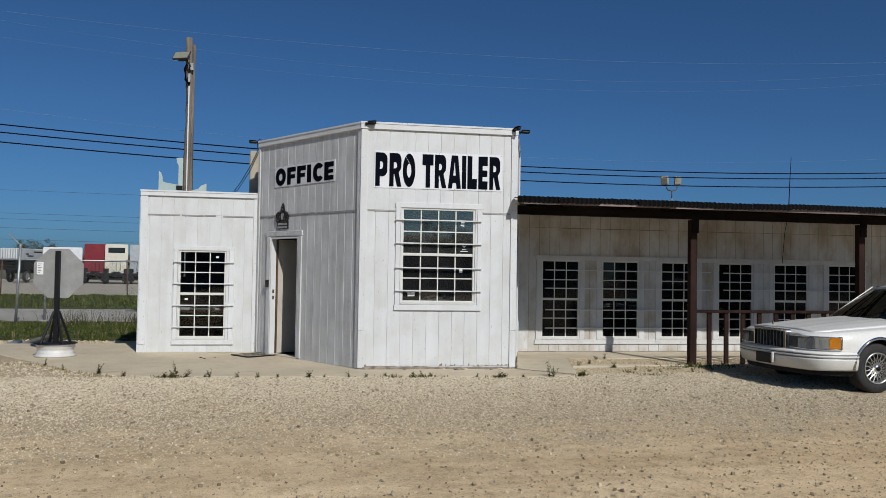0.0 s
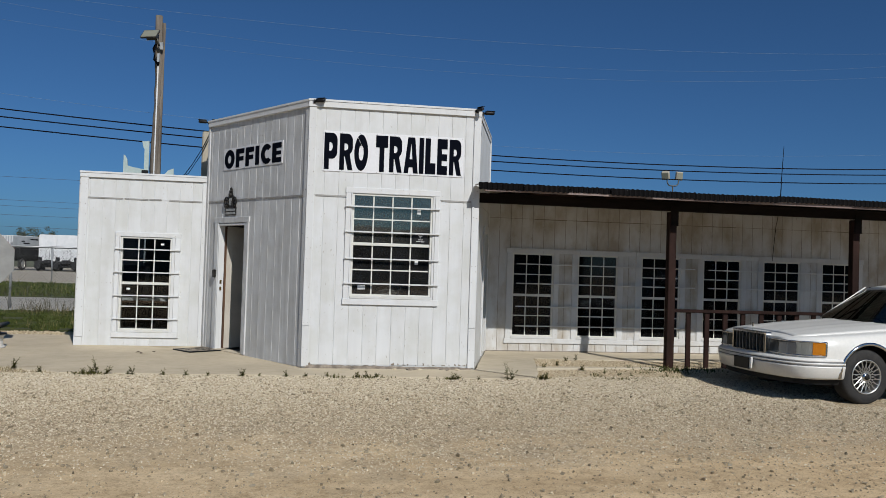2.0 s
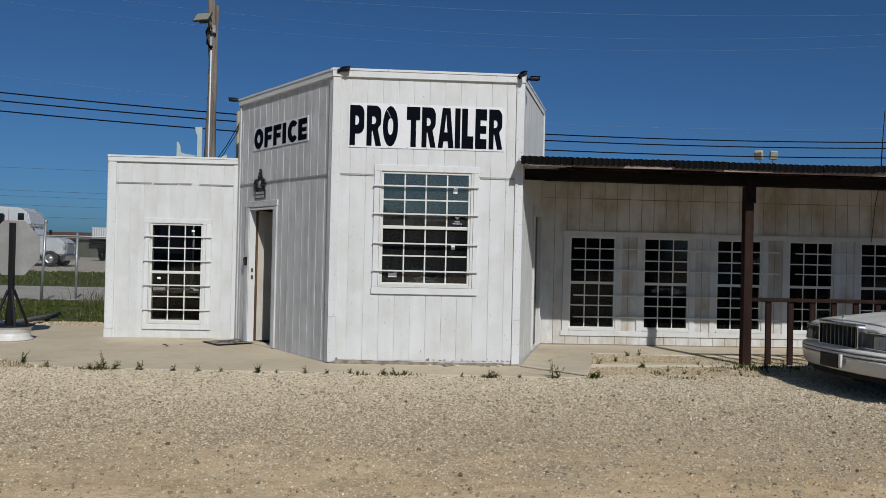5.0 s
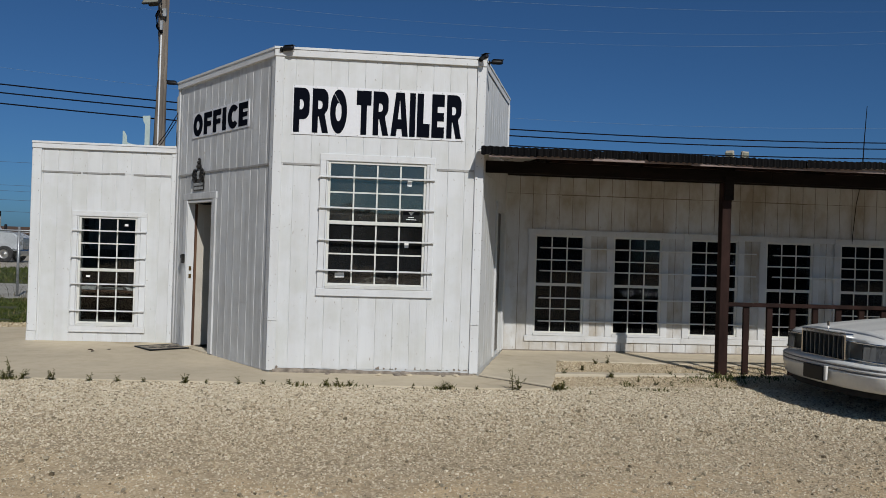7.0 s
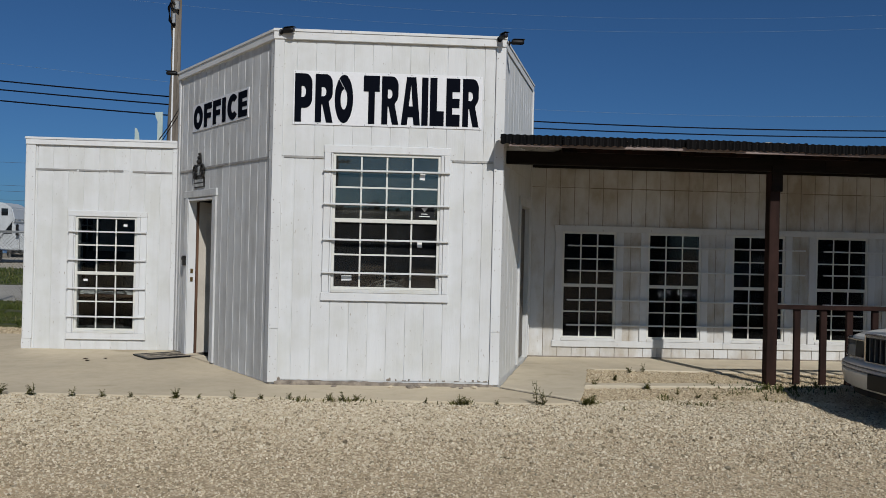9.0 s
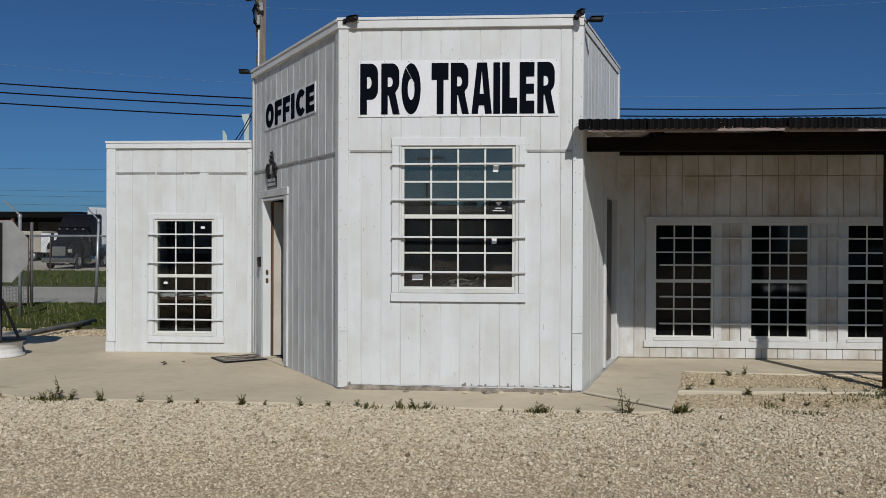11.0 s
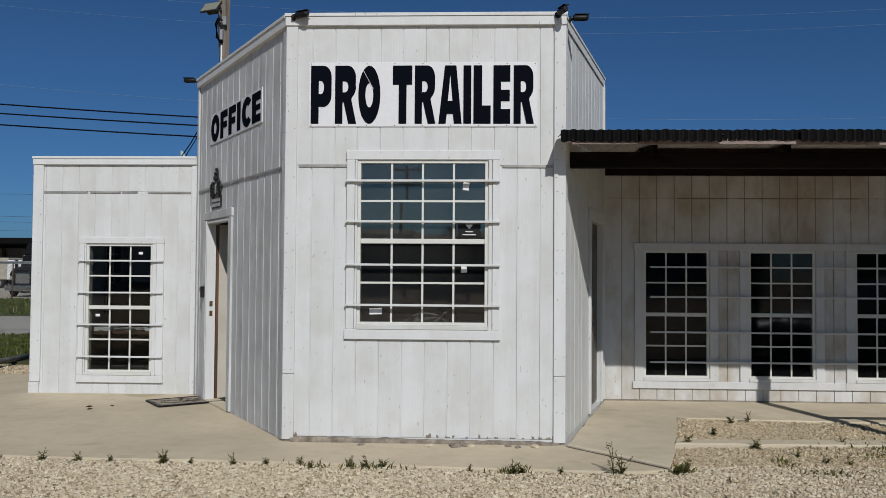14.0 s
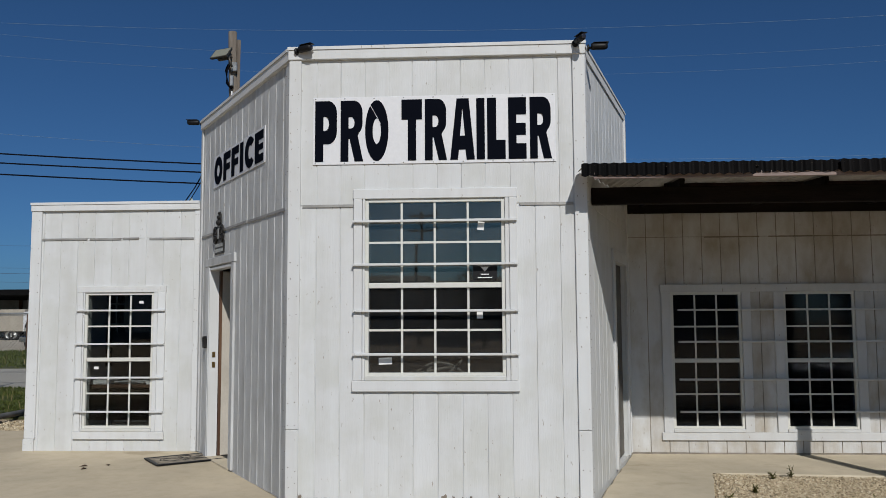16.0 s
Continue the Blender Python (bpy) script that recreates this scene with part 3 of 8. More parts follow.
def footing():
    """The rough concrete lip under the tower front and the paint lost along the boards' feet."""
    vs, fs = [], []
    n = 150
    for k in range(n + 1):
        u = 0.055 + 2.37 * k / n
        h = 0.040 + 0.010 * noise.noise((u * 2.0, 1, 0)) + 0.010 * noise.noise((u * 14, 2, 0))
        h *= 1.0 - 0.55 * smooth(0.9, 1.3, u) * (0.6 + 0.4 * noise.noise((u * 4, 5, 0)))
        d = 0.030 + 0.012 * noise.noise((u * 3, 7, 0)) + 0.010 * noise.noise((u * 17, 8, 0))
        vs += [(u, -d - 0.012, -0.02), (u, -d, h * 0.6), (u, -d + 0.012, h), (u, 0.004, h + 0.004)]
    for k in range(n):
        for j in range(3):
            i = k * 4 + j
            fs.append((i, i + 4, i + 5, i + 1))
    fs += [(0, 1, 2, 3), (n * 4, n * 4 + 3, n * 4 + 2, n * 4 + 1)]
    ob = tagged(raw("footing", vs, fs, CRUMBLE), "crumbling grey concrete footing under the tower front", "footing", kind="structure")
    rng = random.Random(4)
    for u in (0.06, 0.09, 1.28, 1.36, 1.45, 1.50, 1.62, 1.73, 1.80, 1.88, 2.02, 2.11, 2.20, 2.26, 2.33, 2.38):
        w, h = rng.uniform(0.006, 0.026), rng.uniform(0.012, 0.05)
        out = [(-w, 0), (w, 0)] + [(w * (1 - 0.33 * q) + rng.uniform(-0.008, 0.008), h * rng.uniform(0.2, 1.0)) for q in range(7)]
        bm = B()
        prism(bm, [(u + p[0], 0.05 + p[1]) for p in out], 0.0012, pose(0, -0.0022, 0))
        part("bare_patch", bm, BARE_WOOD, wall_front, "patch of bare wood where paint is lost")
    # broken bits lying along the foot of the wall
    for k in range(9):
        u, s = (1.30, 1.52, 1.60, 1.66, 1.98, 2.06, 2.21, 2.60, 0.7)[k], rng.uniform(0.02, 0.055)
        bm = B()
        bmesh.ops.create_icosphere(bm, subdivisions=2, radius=1.0)
        for v in bm.verts:
            v.co = Vector((v.co.x * s * 1.4, v.co.y * s, v.co.z * s * 0.42)) * (1 + 0.4 * noise.noise(v.co * 1.4 + Vector((k, 0, 0))))
        solid("concrete_chunk", bm, CRUMBLE if k % 3 else CONCRETE, "broken lump of concrete at the foot of the wall", "rubble", "broken concrete", m=pose(u, -0.085 - rng.uniform(0, 0.05), 0.006, 0, 0, rng.uniform(0, 180)))
    # the open joint where pad and slab meet
    pts = [Vector((2.49, -0.062)).lerp(Vector((3.19, -0.845)), q / 20) for q in range(21)]
    bm = B()
    lo, hi = [], []
    for q, p in enumerate(pts):
        wob = 0.010 * noise.noise((q * 0.6, 3, 0))
        lo.append(bm.verts.new((p.x - 0.014 + wob, p.y - 0.010, 0.0022)))
        hi.append(bm.verts.new((p.x + 0.004, p.y + 0.003, 0.0024)))
    for q in range(20):
        bm.faces.new((lo[q], lo[q + 1], hi[q + 1], hi[q]))
    solid("joint", bm, SOIL_DARK, "dark dirt-filled joint between pad and slab", "joint", kind="structure")
    return ob


footing()


# ---- windows ----
def window(name, m, rect, cols, label, trim, rail, pane_glass=GLASS, low_glass=None):
    """A white double-hung window; trim: (left, right, top, apron low, apron high)."""
    u0, u1, z0, z1 = rect
    w = thing(name, label, "window", m, kind="structure")
    bm = B()
    fw = 0.03
    for a, b, c, d in ((u0, u0 + fw, z0, z1), (u1 - fw, u1, z0, z1), (u0 + fw, u1 - fw, z1 - fw, z1), (u0 + fw, u1 - fw, z0, z0 + fw * 0.9)):
        box(bm, a, b, -0.004, 0.10, c, d, bevel=0.003)
    part("window_frame", bm, VINYL, w)
    a0, a1, b0, b1 = u0 + fw, u1 - fw, z0 + fw * 0.9, z1 - fw
    bm = B()
    box(bm, a0, a1, 0.004, 0.045, rail - 0.022, rail + 0.022, bevel=0.004)
    part("meeting_rail", bm, VINYL, w)
    mw = 0.009
    for lo, hi, y in ((b0, rail - 0.022, 0.034), (rail + 0.022, b1, 0.016)):
        mid = (lo + hi) / 2
        bm = B()
        box(bm, a0, a1, y - 0.006, y + 0.006, mid - mw, mid + mw)
        part("muntin", bm, VINYL, w)
        for k in range(1, cols):
            c = a0 + (a1 - a0) * k / cols
            bm = B()
            box(bm, c - mw, c + mw, y - 0.0065, y + 0.0065, lo, hi)
            part("muntin", bm, VINYL, w)
        pw, ph = (a1 - a0) / cols, (hi - lo) / 2
        bm = B()
        box(bm, -pw / 2, pw / 2, -0.002, 0.002, -ph / 2, ph / 2)
        me = mesh_of("pane", bm, low_glass if low_glass and y > 0.02 else pane_glass)
        for k in range(cols):
            for r in range(2):
                p = piece("pane", me, w, pose(a0 + pw * (k + 0.5), y, lo + ph * (r + 0.5), random.uniform(-0.25, 0.25), 0, random.uniform(-0.25, 0.25)))
                p.visible_shadow = False
    if trim:
        tl, tr, tt, al, ah = trim
        ml, mr = tl + (u0 - tl) * 0.78, tr - (tr - u1) * 0.65
        for nm, q in (("window_trim", (tl, ml - 0.002, ah, z1)), ("inner_trim", (ml + 0.001, u0, ah, z1)), ("inner_trim", (u1, mr - 0.001, ah, z1)), ("window_trim", (mr + 0.002, tr, ah, z1)), ("window_trim", (tl - 0.004, tr + 0.004, z1, tt)), ("apron", (tl - 0.01, tr + 0.01, al, ah))):
            bm = B()
            box(bm, q[0], q[1], {"window_trim": -0.024, "inner_trim": -0.0205, "apron": -0.03}[nm], 0.0, q[2], q[3], bevel=0.004)
            part(nm, bm, PAINT_TRIM, w)
        bm = B()
        box(bm, u0, u1, -0.035, 0.02, ah, z0, bevel=0.004)
        part("window_sill", bm, SILL_CREAM, w, "yellowed window sill")
    return w


def bars(u0, u1, zs, m, label, ends, group):
    for z in zs:
        t = thing("security_bar", label, "security bar", m, group)
        bm = B()
        box(bm, u0, u1, -0.054, -0.0245, z - 0.010, z + 0.010, pose(0, 0, 0, 0, random.uniform(-0.12, 0.12), 0), bevel=0.0025)
        part("rod", bm, BAR_PAINT, t)
        for u in ends:
            bm = B()
            lathe(bm, [(0.0, 0.0035), (0.006, 0.003), (0.008, 0)], 8, pose(u, -0.054, z, 90, 0, 0))
            part("bolt", bm, BAR_PAINT, t)


window_1 = window("window_1", FRONT, WIN_F, 4, "white double-hung window of sixteen panes in the tower front", (0.538, 1.897, 2.586, 0.909, 0.997), 1.779, GLASS, GLASS_DIM)
bars(0.536, 1.904, (2.311, 1.95, 1.569, 1.213), FRONT, "white flat security bar across the tower window", (0.56, 1.88), "bars of the tower window")
window_2 = window("window_2", LOW, WIN_L, 3, "white double-hung window of twelve panes in the low room", (0.580, 1.615, 1.902, 0.163, 0.250), 1.06, GLASS_LOW)
bars(0.576, 1.616, (1.622, 1.238, 0.855, 0.474), LOW, "white flat security bar across the low window", (0.61, 1.58), "bars of the low window")
window("window_9", LOWSIDE, WIN_S, 3, "white double-hung window in the flank of the low room", (2.46, 3.44, 2.14, 0.74, 0.82), 1.45, GLASS_LOW)
for k, q in enumerate(WIN_W):
    window("window_%d" % (k + 3), WING, q, 3, "white double-hung window of twelve panes in the shaded wing", None, 1.035, GLASS_WING)
for a, b, e in ((0.531, 3.93, (1.27, 1.62, 2.48, 2.84, 3.69)), (4.20, 7.33, (4.9, 5.27, 6.1, 6.5, 7.3))):
    bars(a, b, (1.589, 1.241, 0.833, 0.484), WING, "long white security bar running past several windows", e, "bars of the wing windows")


def wing_trim():
    end = 7.42
    for q in ((0.345, end, 1.785, 1.869), (0.333, end, 0.176, 0.262)):
        bm = B()
        x = q[0]
        while x < q[1] - 0.02:
            b = min(q[1], x + 2.44)
            box(bm, x, b - 0.003, -0.024, 0.0, q[2], q[3], bevel=0.004)
            x = b
        part("trim", bm, TRIM_WING, wall_wing, m=pose(0, 0, 0))
    for w in WIN_W:
        for a, b in ((w[0] - 0.104, w[0]), (w[1], w[1] + 0.098)):
            bm = B()
            box(bm, a, b, -0.021, 0.0, 0.262, 1.785, bevel=0.004)
            part("trim", bm, TRIM_WING, wall_wing)
        bm = B()
        box(bm, w[0], w[1], -0.03, 0.02, 0.262, w[2], bevel=0.004)
        part("window_sill", bm, TRIM_WING, wall_wing)


def seam_stains():
    """Dirt-filled open seam between the upper and lower sheets of the wing."""
    for a, b in ((0.85, 1.45), (1.55, 2.30), (2.40, 2.95), (3.90, 4.75), (6.6, 7.4)):
        bm = B()
        box(bm, a, b, -0.0022, 0.004, 2.388 + random.uniform(-0.002, 0.002), 2.402, bevel=0.001)
        part("open_seam", bm, GRIME, wall_wing)


wing_trim()
seam_stains()


def trims():
    """Corner boards, parapet caps and seam flashings."""
    def board(parent, u0, u1, z0, z1, y0=-0.022, y1=0.0, mat=PAINT_TRIM, name="trim"):
        bm = B()
        box(bm, u0, u1, y0, y1, z0, z1, bevel=0.004)
        return part(name, bm, mat, parent)
    board(wall_front, -0.02, 0.085, 0.60, TOWER_H)
    board(wall_front, -0.02, 0.085, 0.02, 0.597)
    board(wall_front, FRONT_L - 0.085, FRONT_L + 0.02, 0.60, TOWER_H)
    board(wall_front, FRONT_L - 0.085, FRONT_L + 0.02, 0.02, 0.597)
    board(wall_slant, SLANT_L - 0.09, SLANT_L - 0.012, 0.01, TOWER_H, -0.02, mat=PAINT_ROUGH)
    board(wall_slant, 0.01, 0.07, 0.04, TOWER_H, -0.02, mat=PAINT_ROUGH)
    board(wall_side, 0.0, 0.09, 0.03, TOWER_H, -0.02)
    board(wall_side, SIDE_L - 0.07, SIDE_L - 0.01, 0.05, TOWER_H, -0.02)
    board(wall_low, -0.004, 0.122, 0.165, LOW_H)
    board(wall_low, -0.016, 0.112, 0.02, 0.162)
    board(wall_low, LOW_L - 0.075, LOW_L - 0.01, 0.03, LOW_H, -0.014)
    board(wall_low_side, LOWSIDE_L - 0.10, LOWSIDE_L - 0.005, 0.0, LOW_H, -0.02)
    board(wall_wing, WING_L - 0.10, WING_L + 0.015, 0.0, 2.70)
    # parapet caps
    board(wall_front, -0.028, FRONT_L + 0.022, TOWER_H - 0.01, 3.808, -0.035, 0.16, name="cap")
    board(wall_slant, 0.02, SLANT_L + 0.01, TOWER_H - 0.01, 3.805, -0.035, 0.16, name="cap")
    board(wall_side, 0.0, SIDE_L, TOWER_H - 0.01, 3.805, -0.014, 0.16, name="cap")
    board(wall_low, -0.008, LOW_L - 0.012, LOW_H - 0.005, 2.872, -0.035, 0.16, name="cap")
    board(wall_low_side, 0, LOWSIDE_L - 0.04, LOW_H - 0.005, 2.872, -0.012, 0.16, name="cap")
    for par, u, ln, y, z in ((wall_front, -0.032, FRONT_L + 0.01, -0.042, 3.811), (wall_slant, 0.015, SLANT_L - 0.04, -0.042, 3.808), (wall_side, -0.01, SIDE_L - 0.01, -0.020, 3.808), (wall_low, -0.012, LOW_L - 0.034, -0.042, 2.875)):
        bm = B()
        box(bm, u, ln + 0.02, y, 0.17, z, z + 0.006)
        box(bm, u, ln + 0.02, y - 0.002, y + 0.004, z - 0.022, z + 0.003)
        part("drip_edge", bm, PAINT_TRIM, par)
    # seam flashings, broken here and there
    for par, runs in ((wall_front, ((0.10, 0.53), (1.92, 2.36))), (wall_slant, ((0.08, 0.95), (0.965, 1.78), (1.80, 2.30), (2.31, 2.88))),
                      (wall_low, ((0.12, 0.66), (0.69, 1.06), (1.09, 1.28), (1.40, 1.92)))):
        for a, b in runs:
            bm = B()
            box(bm, a, b, -0.011, 0.012, SEAM - 0.013, SEAM + 0.010, pose(0, 0, 0, 0, random.uniform(-0.15, 0.15), 0))
            part("flashing", bm, FLASHING, par)


trims()


def nails(parent, u0, u1, z0, z1, seed, y=-0.0225):
    """Rusty nail heads and knots that show through the paint of a board."""
    rng = random.Random(seed)
    bm = B()
    z = z0
    while z < z1:
        for u in (u0, u1):
            if rng.random() < 0.75:
                r = rng.uniform(0.0025, 0.0055)
                a, b = u + rng.uniform(-0.008, 0.008), z + rng.uniform(-0.03, 0.03)
                tube(bm, (a, y + 0.002, b), (a, y - 0.0012, b), r, r * 0.8, 7)
        z += rng.uniform(0.12, 0.22)
    tagged(part("nail_heads", bm, RUSTED, parent, "rusty nail heads"), kind="stuff")


nails(wall_front, 0.005, 0.06, 0.15, 3.6, 1)
nails(wall_front, FRONT_L - 0.06, FRONT_L - 0.005, 0.15, 3.6, 2)
nails(wall_low, 0.01, 0.09, 0.1, 2.75, 3)
nails(wall_low, LOW_L - 0.06, LOW_L - 0.025, 0.1, 2.75, 4, -0.0145)
nails(wall_side, 0.02, 0.07, 0.1, 3.6, 5, -0.0205)
nails(wall_slant, SLANT_L - 0.075, SLANT_L - 0.03, 0.1, 3.6, 6, -0.0205)


# ---- doors ----
def doors():
    d = thing("door_1", "white office door standing open inwards in a painted frame", "door", SLANT, kind="structure")
    u0, u1, z0, z1 = DOOR_D
    for nm, q in (("door_trim", (u0 - 0.115, u0, z0, 2.085)), ("door_trim", (u1 + 0.012, u1 + 0.105, z0, 2.085)), ("lintel", (u0 - 0.14, u1 + 0.12, 2.088, 2.178))):
        bm = B()
        box(bm, q[0], q[1], -0.026, 0.0, q[2], q[3], bevel=0.004)
        part(nm, bm, PAINT_ROUGH, d)
    for q in ((u0, u0 + 0.022, z0, z1), (u1 - 0.022, u1, z0, z1), (u0 + 0.022, u1 - 0.022, z1 - 0.022, z1)):
        bm = B()
        box(bm, q[0], q[1], -0.018, 0.086, q[2], q[3])
        part("jamb", bm, PAINT_TRIM, d)
    bm = B()
    box(bm, u0, u1, -0.03, 0.135, z0 - 0.035, z0 + 0.012, bevel=0.004)
    part("threshold", bm, CONCRETE_2, d)
    leaf = thing("door_leaf", "", "", pose(u0 + 0.002, 0.104, 0, 0, 0, 92))
    leaf.parent = d
    bm = B()
    box(bm, 0.012, 0.79, -0.045, 0.0, z0 + 0.018, z1 - 0.03, bevel=0.003)
    for za, zb in ((0.25, 0.95), (1.10, 1.90)):
        for ua, ub in ((0.10, 0.35), (0.45, 0.70)):
            box(bm, ua, ub, -0.050, -0.044, za, zb, bevel=0.003)
    part("panel", bm, LEAF_CREAM, leaf)
    bm = B()
    box(bm, -0.014, 0.011, -0.046, 0.0, z0 + 0.018, z1 - 0.03)
    part("edge_strip", bm, BROWN_EDGE, leaf, "bare brown door edge")
    for z in (1.02, 1.13):
        bm = B()
        box(bm, u0 + 0.0225, u0 + 0.026, 0.02, 0.055, z - 0.03, z + 0.03)
        part("strike_plate", bm, BRASS, d)
    bm = B()
    lathe(bm, [(0.0, -0.06), (0.022, -0.058), (0.028, -0.04), (0.012, -0.025), (0.012, 0.0), (0.03, 0.0)], 14, pose(0.72, -0.045, 1.02, -90, 0, 0))
    part("knob", bm, BRASS, leaf)
    bm = B()
    box(bm, u0 - 0.08, u0 - 0.015, -0.065, -0.026, 1.20, 1.33, bevel=0.008)
    box(bm, u0 - 0.068, u0 - 0.027, -0.072, -0.064, 1.27, 1.315)
    part("keypad", bm, CAST, d, "dark keypad on the door frame")

    d = thing("door_2", "grey closed side door in a white frame in the shade of the porch", "door", SIDE, kind="structure")
    u0, u1, z0, z1 = DOOR_S
    for nm, q in (("door_trim", (u0 - 0.09, u0, z0, z1)), ("door_trim", (u1, u1 + 0.06, z0, z1)), ("lintel", (u0 - 0.10, u1 + 0.08, z1, 2.19))):
        bm = B()
        box(bm, q[0], q[1], -0.026, 0.0, q[2], q[3], bevel=0.004)
        part(nm, bm, TRIM_WING, d)
    bm = B()
    box(bm, u0 + 0.01, u1 - 0.01, 0.040, 0.08, z0 + 0.02, z1 - 0.01, bevel=0.003)
    for za, zb in ((0.30, 0.95), (1.15, 1.90)):
        for ua, ub in ((u0 + 0.12, u0 + 0.36), (u1 - 0.36, u1 - 0.12)):
            box(bm, ua, ub, 0.032, 0.042, za, zb, bevel=0.004)
    part("panel", bm, DOOR_GREY, d)
    bm = B()
    lathe(bm, [(0.0, -0.06), (0.022, -0.058), (0.028, -0.04), (0.012, -0.025), (0.012, 0.0), (0.03, 0.0)], 14, pose(u0 + 0.08, 0.04, 1.02, -90, 0, 0))
    part("knob", bm, BRASS, d)


doors()


# ---- lettering ----
GLYPHS = {}


def arc(cx, cy, rx, ry, a0, a1, n=14):
    return [(cx + rx * math.cos(radians(a0 + (a1 - a0) * k / n)), cy + ry * math.sin(radians(a0 + (a1 - a0) * k / n))) for k in range(n + 1)]


# heavy block capitals in a unit square: outline first, then counters
SHAPES = {
    "P": [[(0, 0), (0.38, 0), (0.38, 0.29), (0.6, 0.29)] + arc(0.6, 0.49, 0.40, 0.20, -90, 0, 8) + arc(0.6, 0.80, 0.40, 0.20, 0, 90, 8) + [(0, 1)],
          [(0.38, 0.51), (0.38, 0.74), (0.48, 0.74)] + arc(0.48, 0.625, 0.16, 0.115, 90, -90, 8)],
    "R": [[(0, 0), (0.35, 0), (0.35, 0.37), (0.40, 0.37), (0.63, 0), (1, 0), (0.76, 0.42)] + arc(0.6, 0.62, 0.37, 0.19, -55, 0, 6) + arc(0.6, 0.80, 0.37, 0.20, 0, 90, 8) + [(0, 1)],
          [(0.35, 0.54), (0.35, 0.73), (0.47, 0.73)] + arc(0.47, 0.635, 0.15, 0.095, 90, -90, 8)],
    "O": [arc(0.5, 0.5, 0.5, 0.5, 0, 346, 26), arc(0.5, 0.49, 0.18, 0.21, 0, 340, 18)],
    "T": [[(0.31, 0), (0.71, 0), (0.71, 0.67), (1, 0.67), (1, 1), (0, 1), (0, 0.67), (0.31, 0.67)]],
    "A": [[(0, 0), (0.31, 0), (0.36, 0.165), (0.62, 0.165), (0.67, 0), (1, 0), (0.76, 1), (0.27, 1)], [(0.40, 0.39), (0.60, 0.39), (0.505, 0.84)]],
    "I": [[(0, 0), (1, 0), (1, 1), (0, 1)]],
    "L": [[(0, 0), (1, 0), (1, 0.31), (0.50, 0.31), (0.50, 1), (0, 1)]],
    "E": [[(0, 0), (1, 0), (1, 0.25), (0.45, 0.25), (0.45, 0.385), (0.97, 0.385), (0.97, 0.58), (0.45, 0.58), (0.45, 0.72), (1, 0.72), (1, 1), (0, 1)]],
    "F": [[(0, 0), (0.42, 0), (0.42, 0.35), (0.92, 0.35), (0.92, 0.58), (0.42, 0.58), (0.42, 0.73), (1, 0.73), (1, 1), (0, 1)]],
    "C": [arc(0.5, 0.5, 0.5, 0.5, 40, 320, 24) + arc(0.53, 0.5, 0.19, 0.23, 308, 52, 16)],
}


def letter(ch, u0, u1, z0, z1, depth, parent):
    """One heavy cut-out letter fitted to a rectangle of the board."""
    if ch not in GLYPHS:
        cu = bpy.data.curves.new("letter", "CURVE")
        cu.dimensions, cu.fill_mode = "2D", "BOTH"
        cu.extrude = 0.05
        for ring in SHAPES[ch]:
            sp = cu.splines.new("POLY")
            sp.points.add(len(ring) - 1)
            for p, q in zip(sp.points, ring):
                p.co = (q[0], q[1], 0, 1)
            sp.use_cyclic_u = True
        tmp = new("letter", cu)
        dg = bpy.context.evaluated_depsgraph_get()
        me = bpy.data.meshes.new_from_object(tmp.evaluated_get(dg))
        bpy.data.objects.remove(tmp)
        bpy.data.curves.remove(cu)
        co = np.array([v.co[:] for v in me.vertices])
        GLYPHS[ch] = (co, [tuple(p.vertices) for p in me.polygons], co.min(0), co.max(0))
    co, polys, lo, hi = GLYPHS[ch]
    k = (co - lo) / (hi - lo)
    vs = np.stack([u0 + (u1 - u0) * k[:, 0], -depth * k[:, 2], z0 + (z1 - z0) * k[:, 1]], 1)
    return raw("letter", vs.tolist(), polys, LETTER, parent)


def sign_board(m, u0, u1, z0, z1, words, label):
    s = thing("wall_sign", label, "sign", m)
    bm = B()
    box(bm, u0, u1, -0.010, -0.001, z0, z1, bevel=0.0015)
    part("panel", bm, SIGN_WHITE, s)
    for ch, a, b, c, d in words:
        ob = letter(ch, a, b, c, d, 0.004, s)
        ob.location.y = -0.0105
    for k in range(9):
        u = u0 + 0.02 + (u1 - u0 - 0.04) * k / 8
        for z in (z0 + 0.012, z1 - 0.012):
            bm = B()
            lathe(bm, [(0.0, 0.003), (0.005, 0.0025), (0.006, 0)], 8, pose(u, -0.010, z, 90, 0, 0))
            part("screw", bm, STEEL, s)
    return s


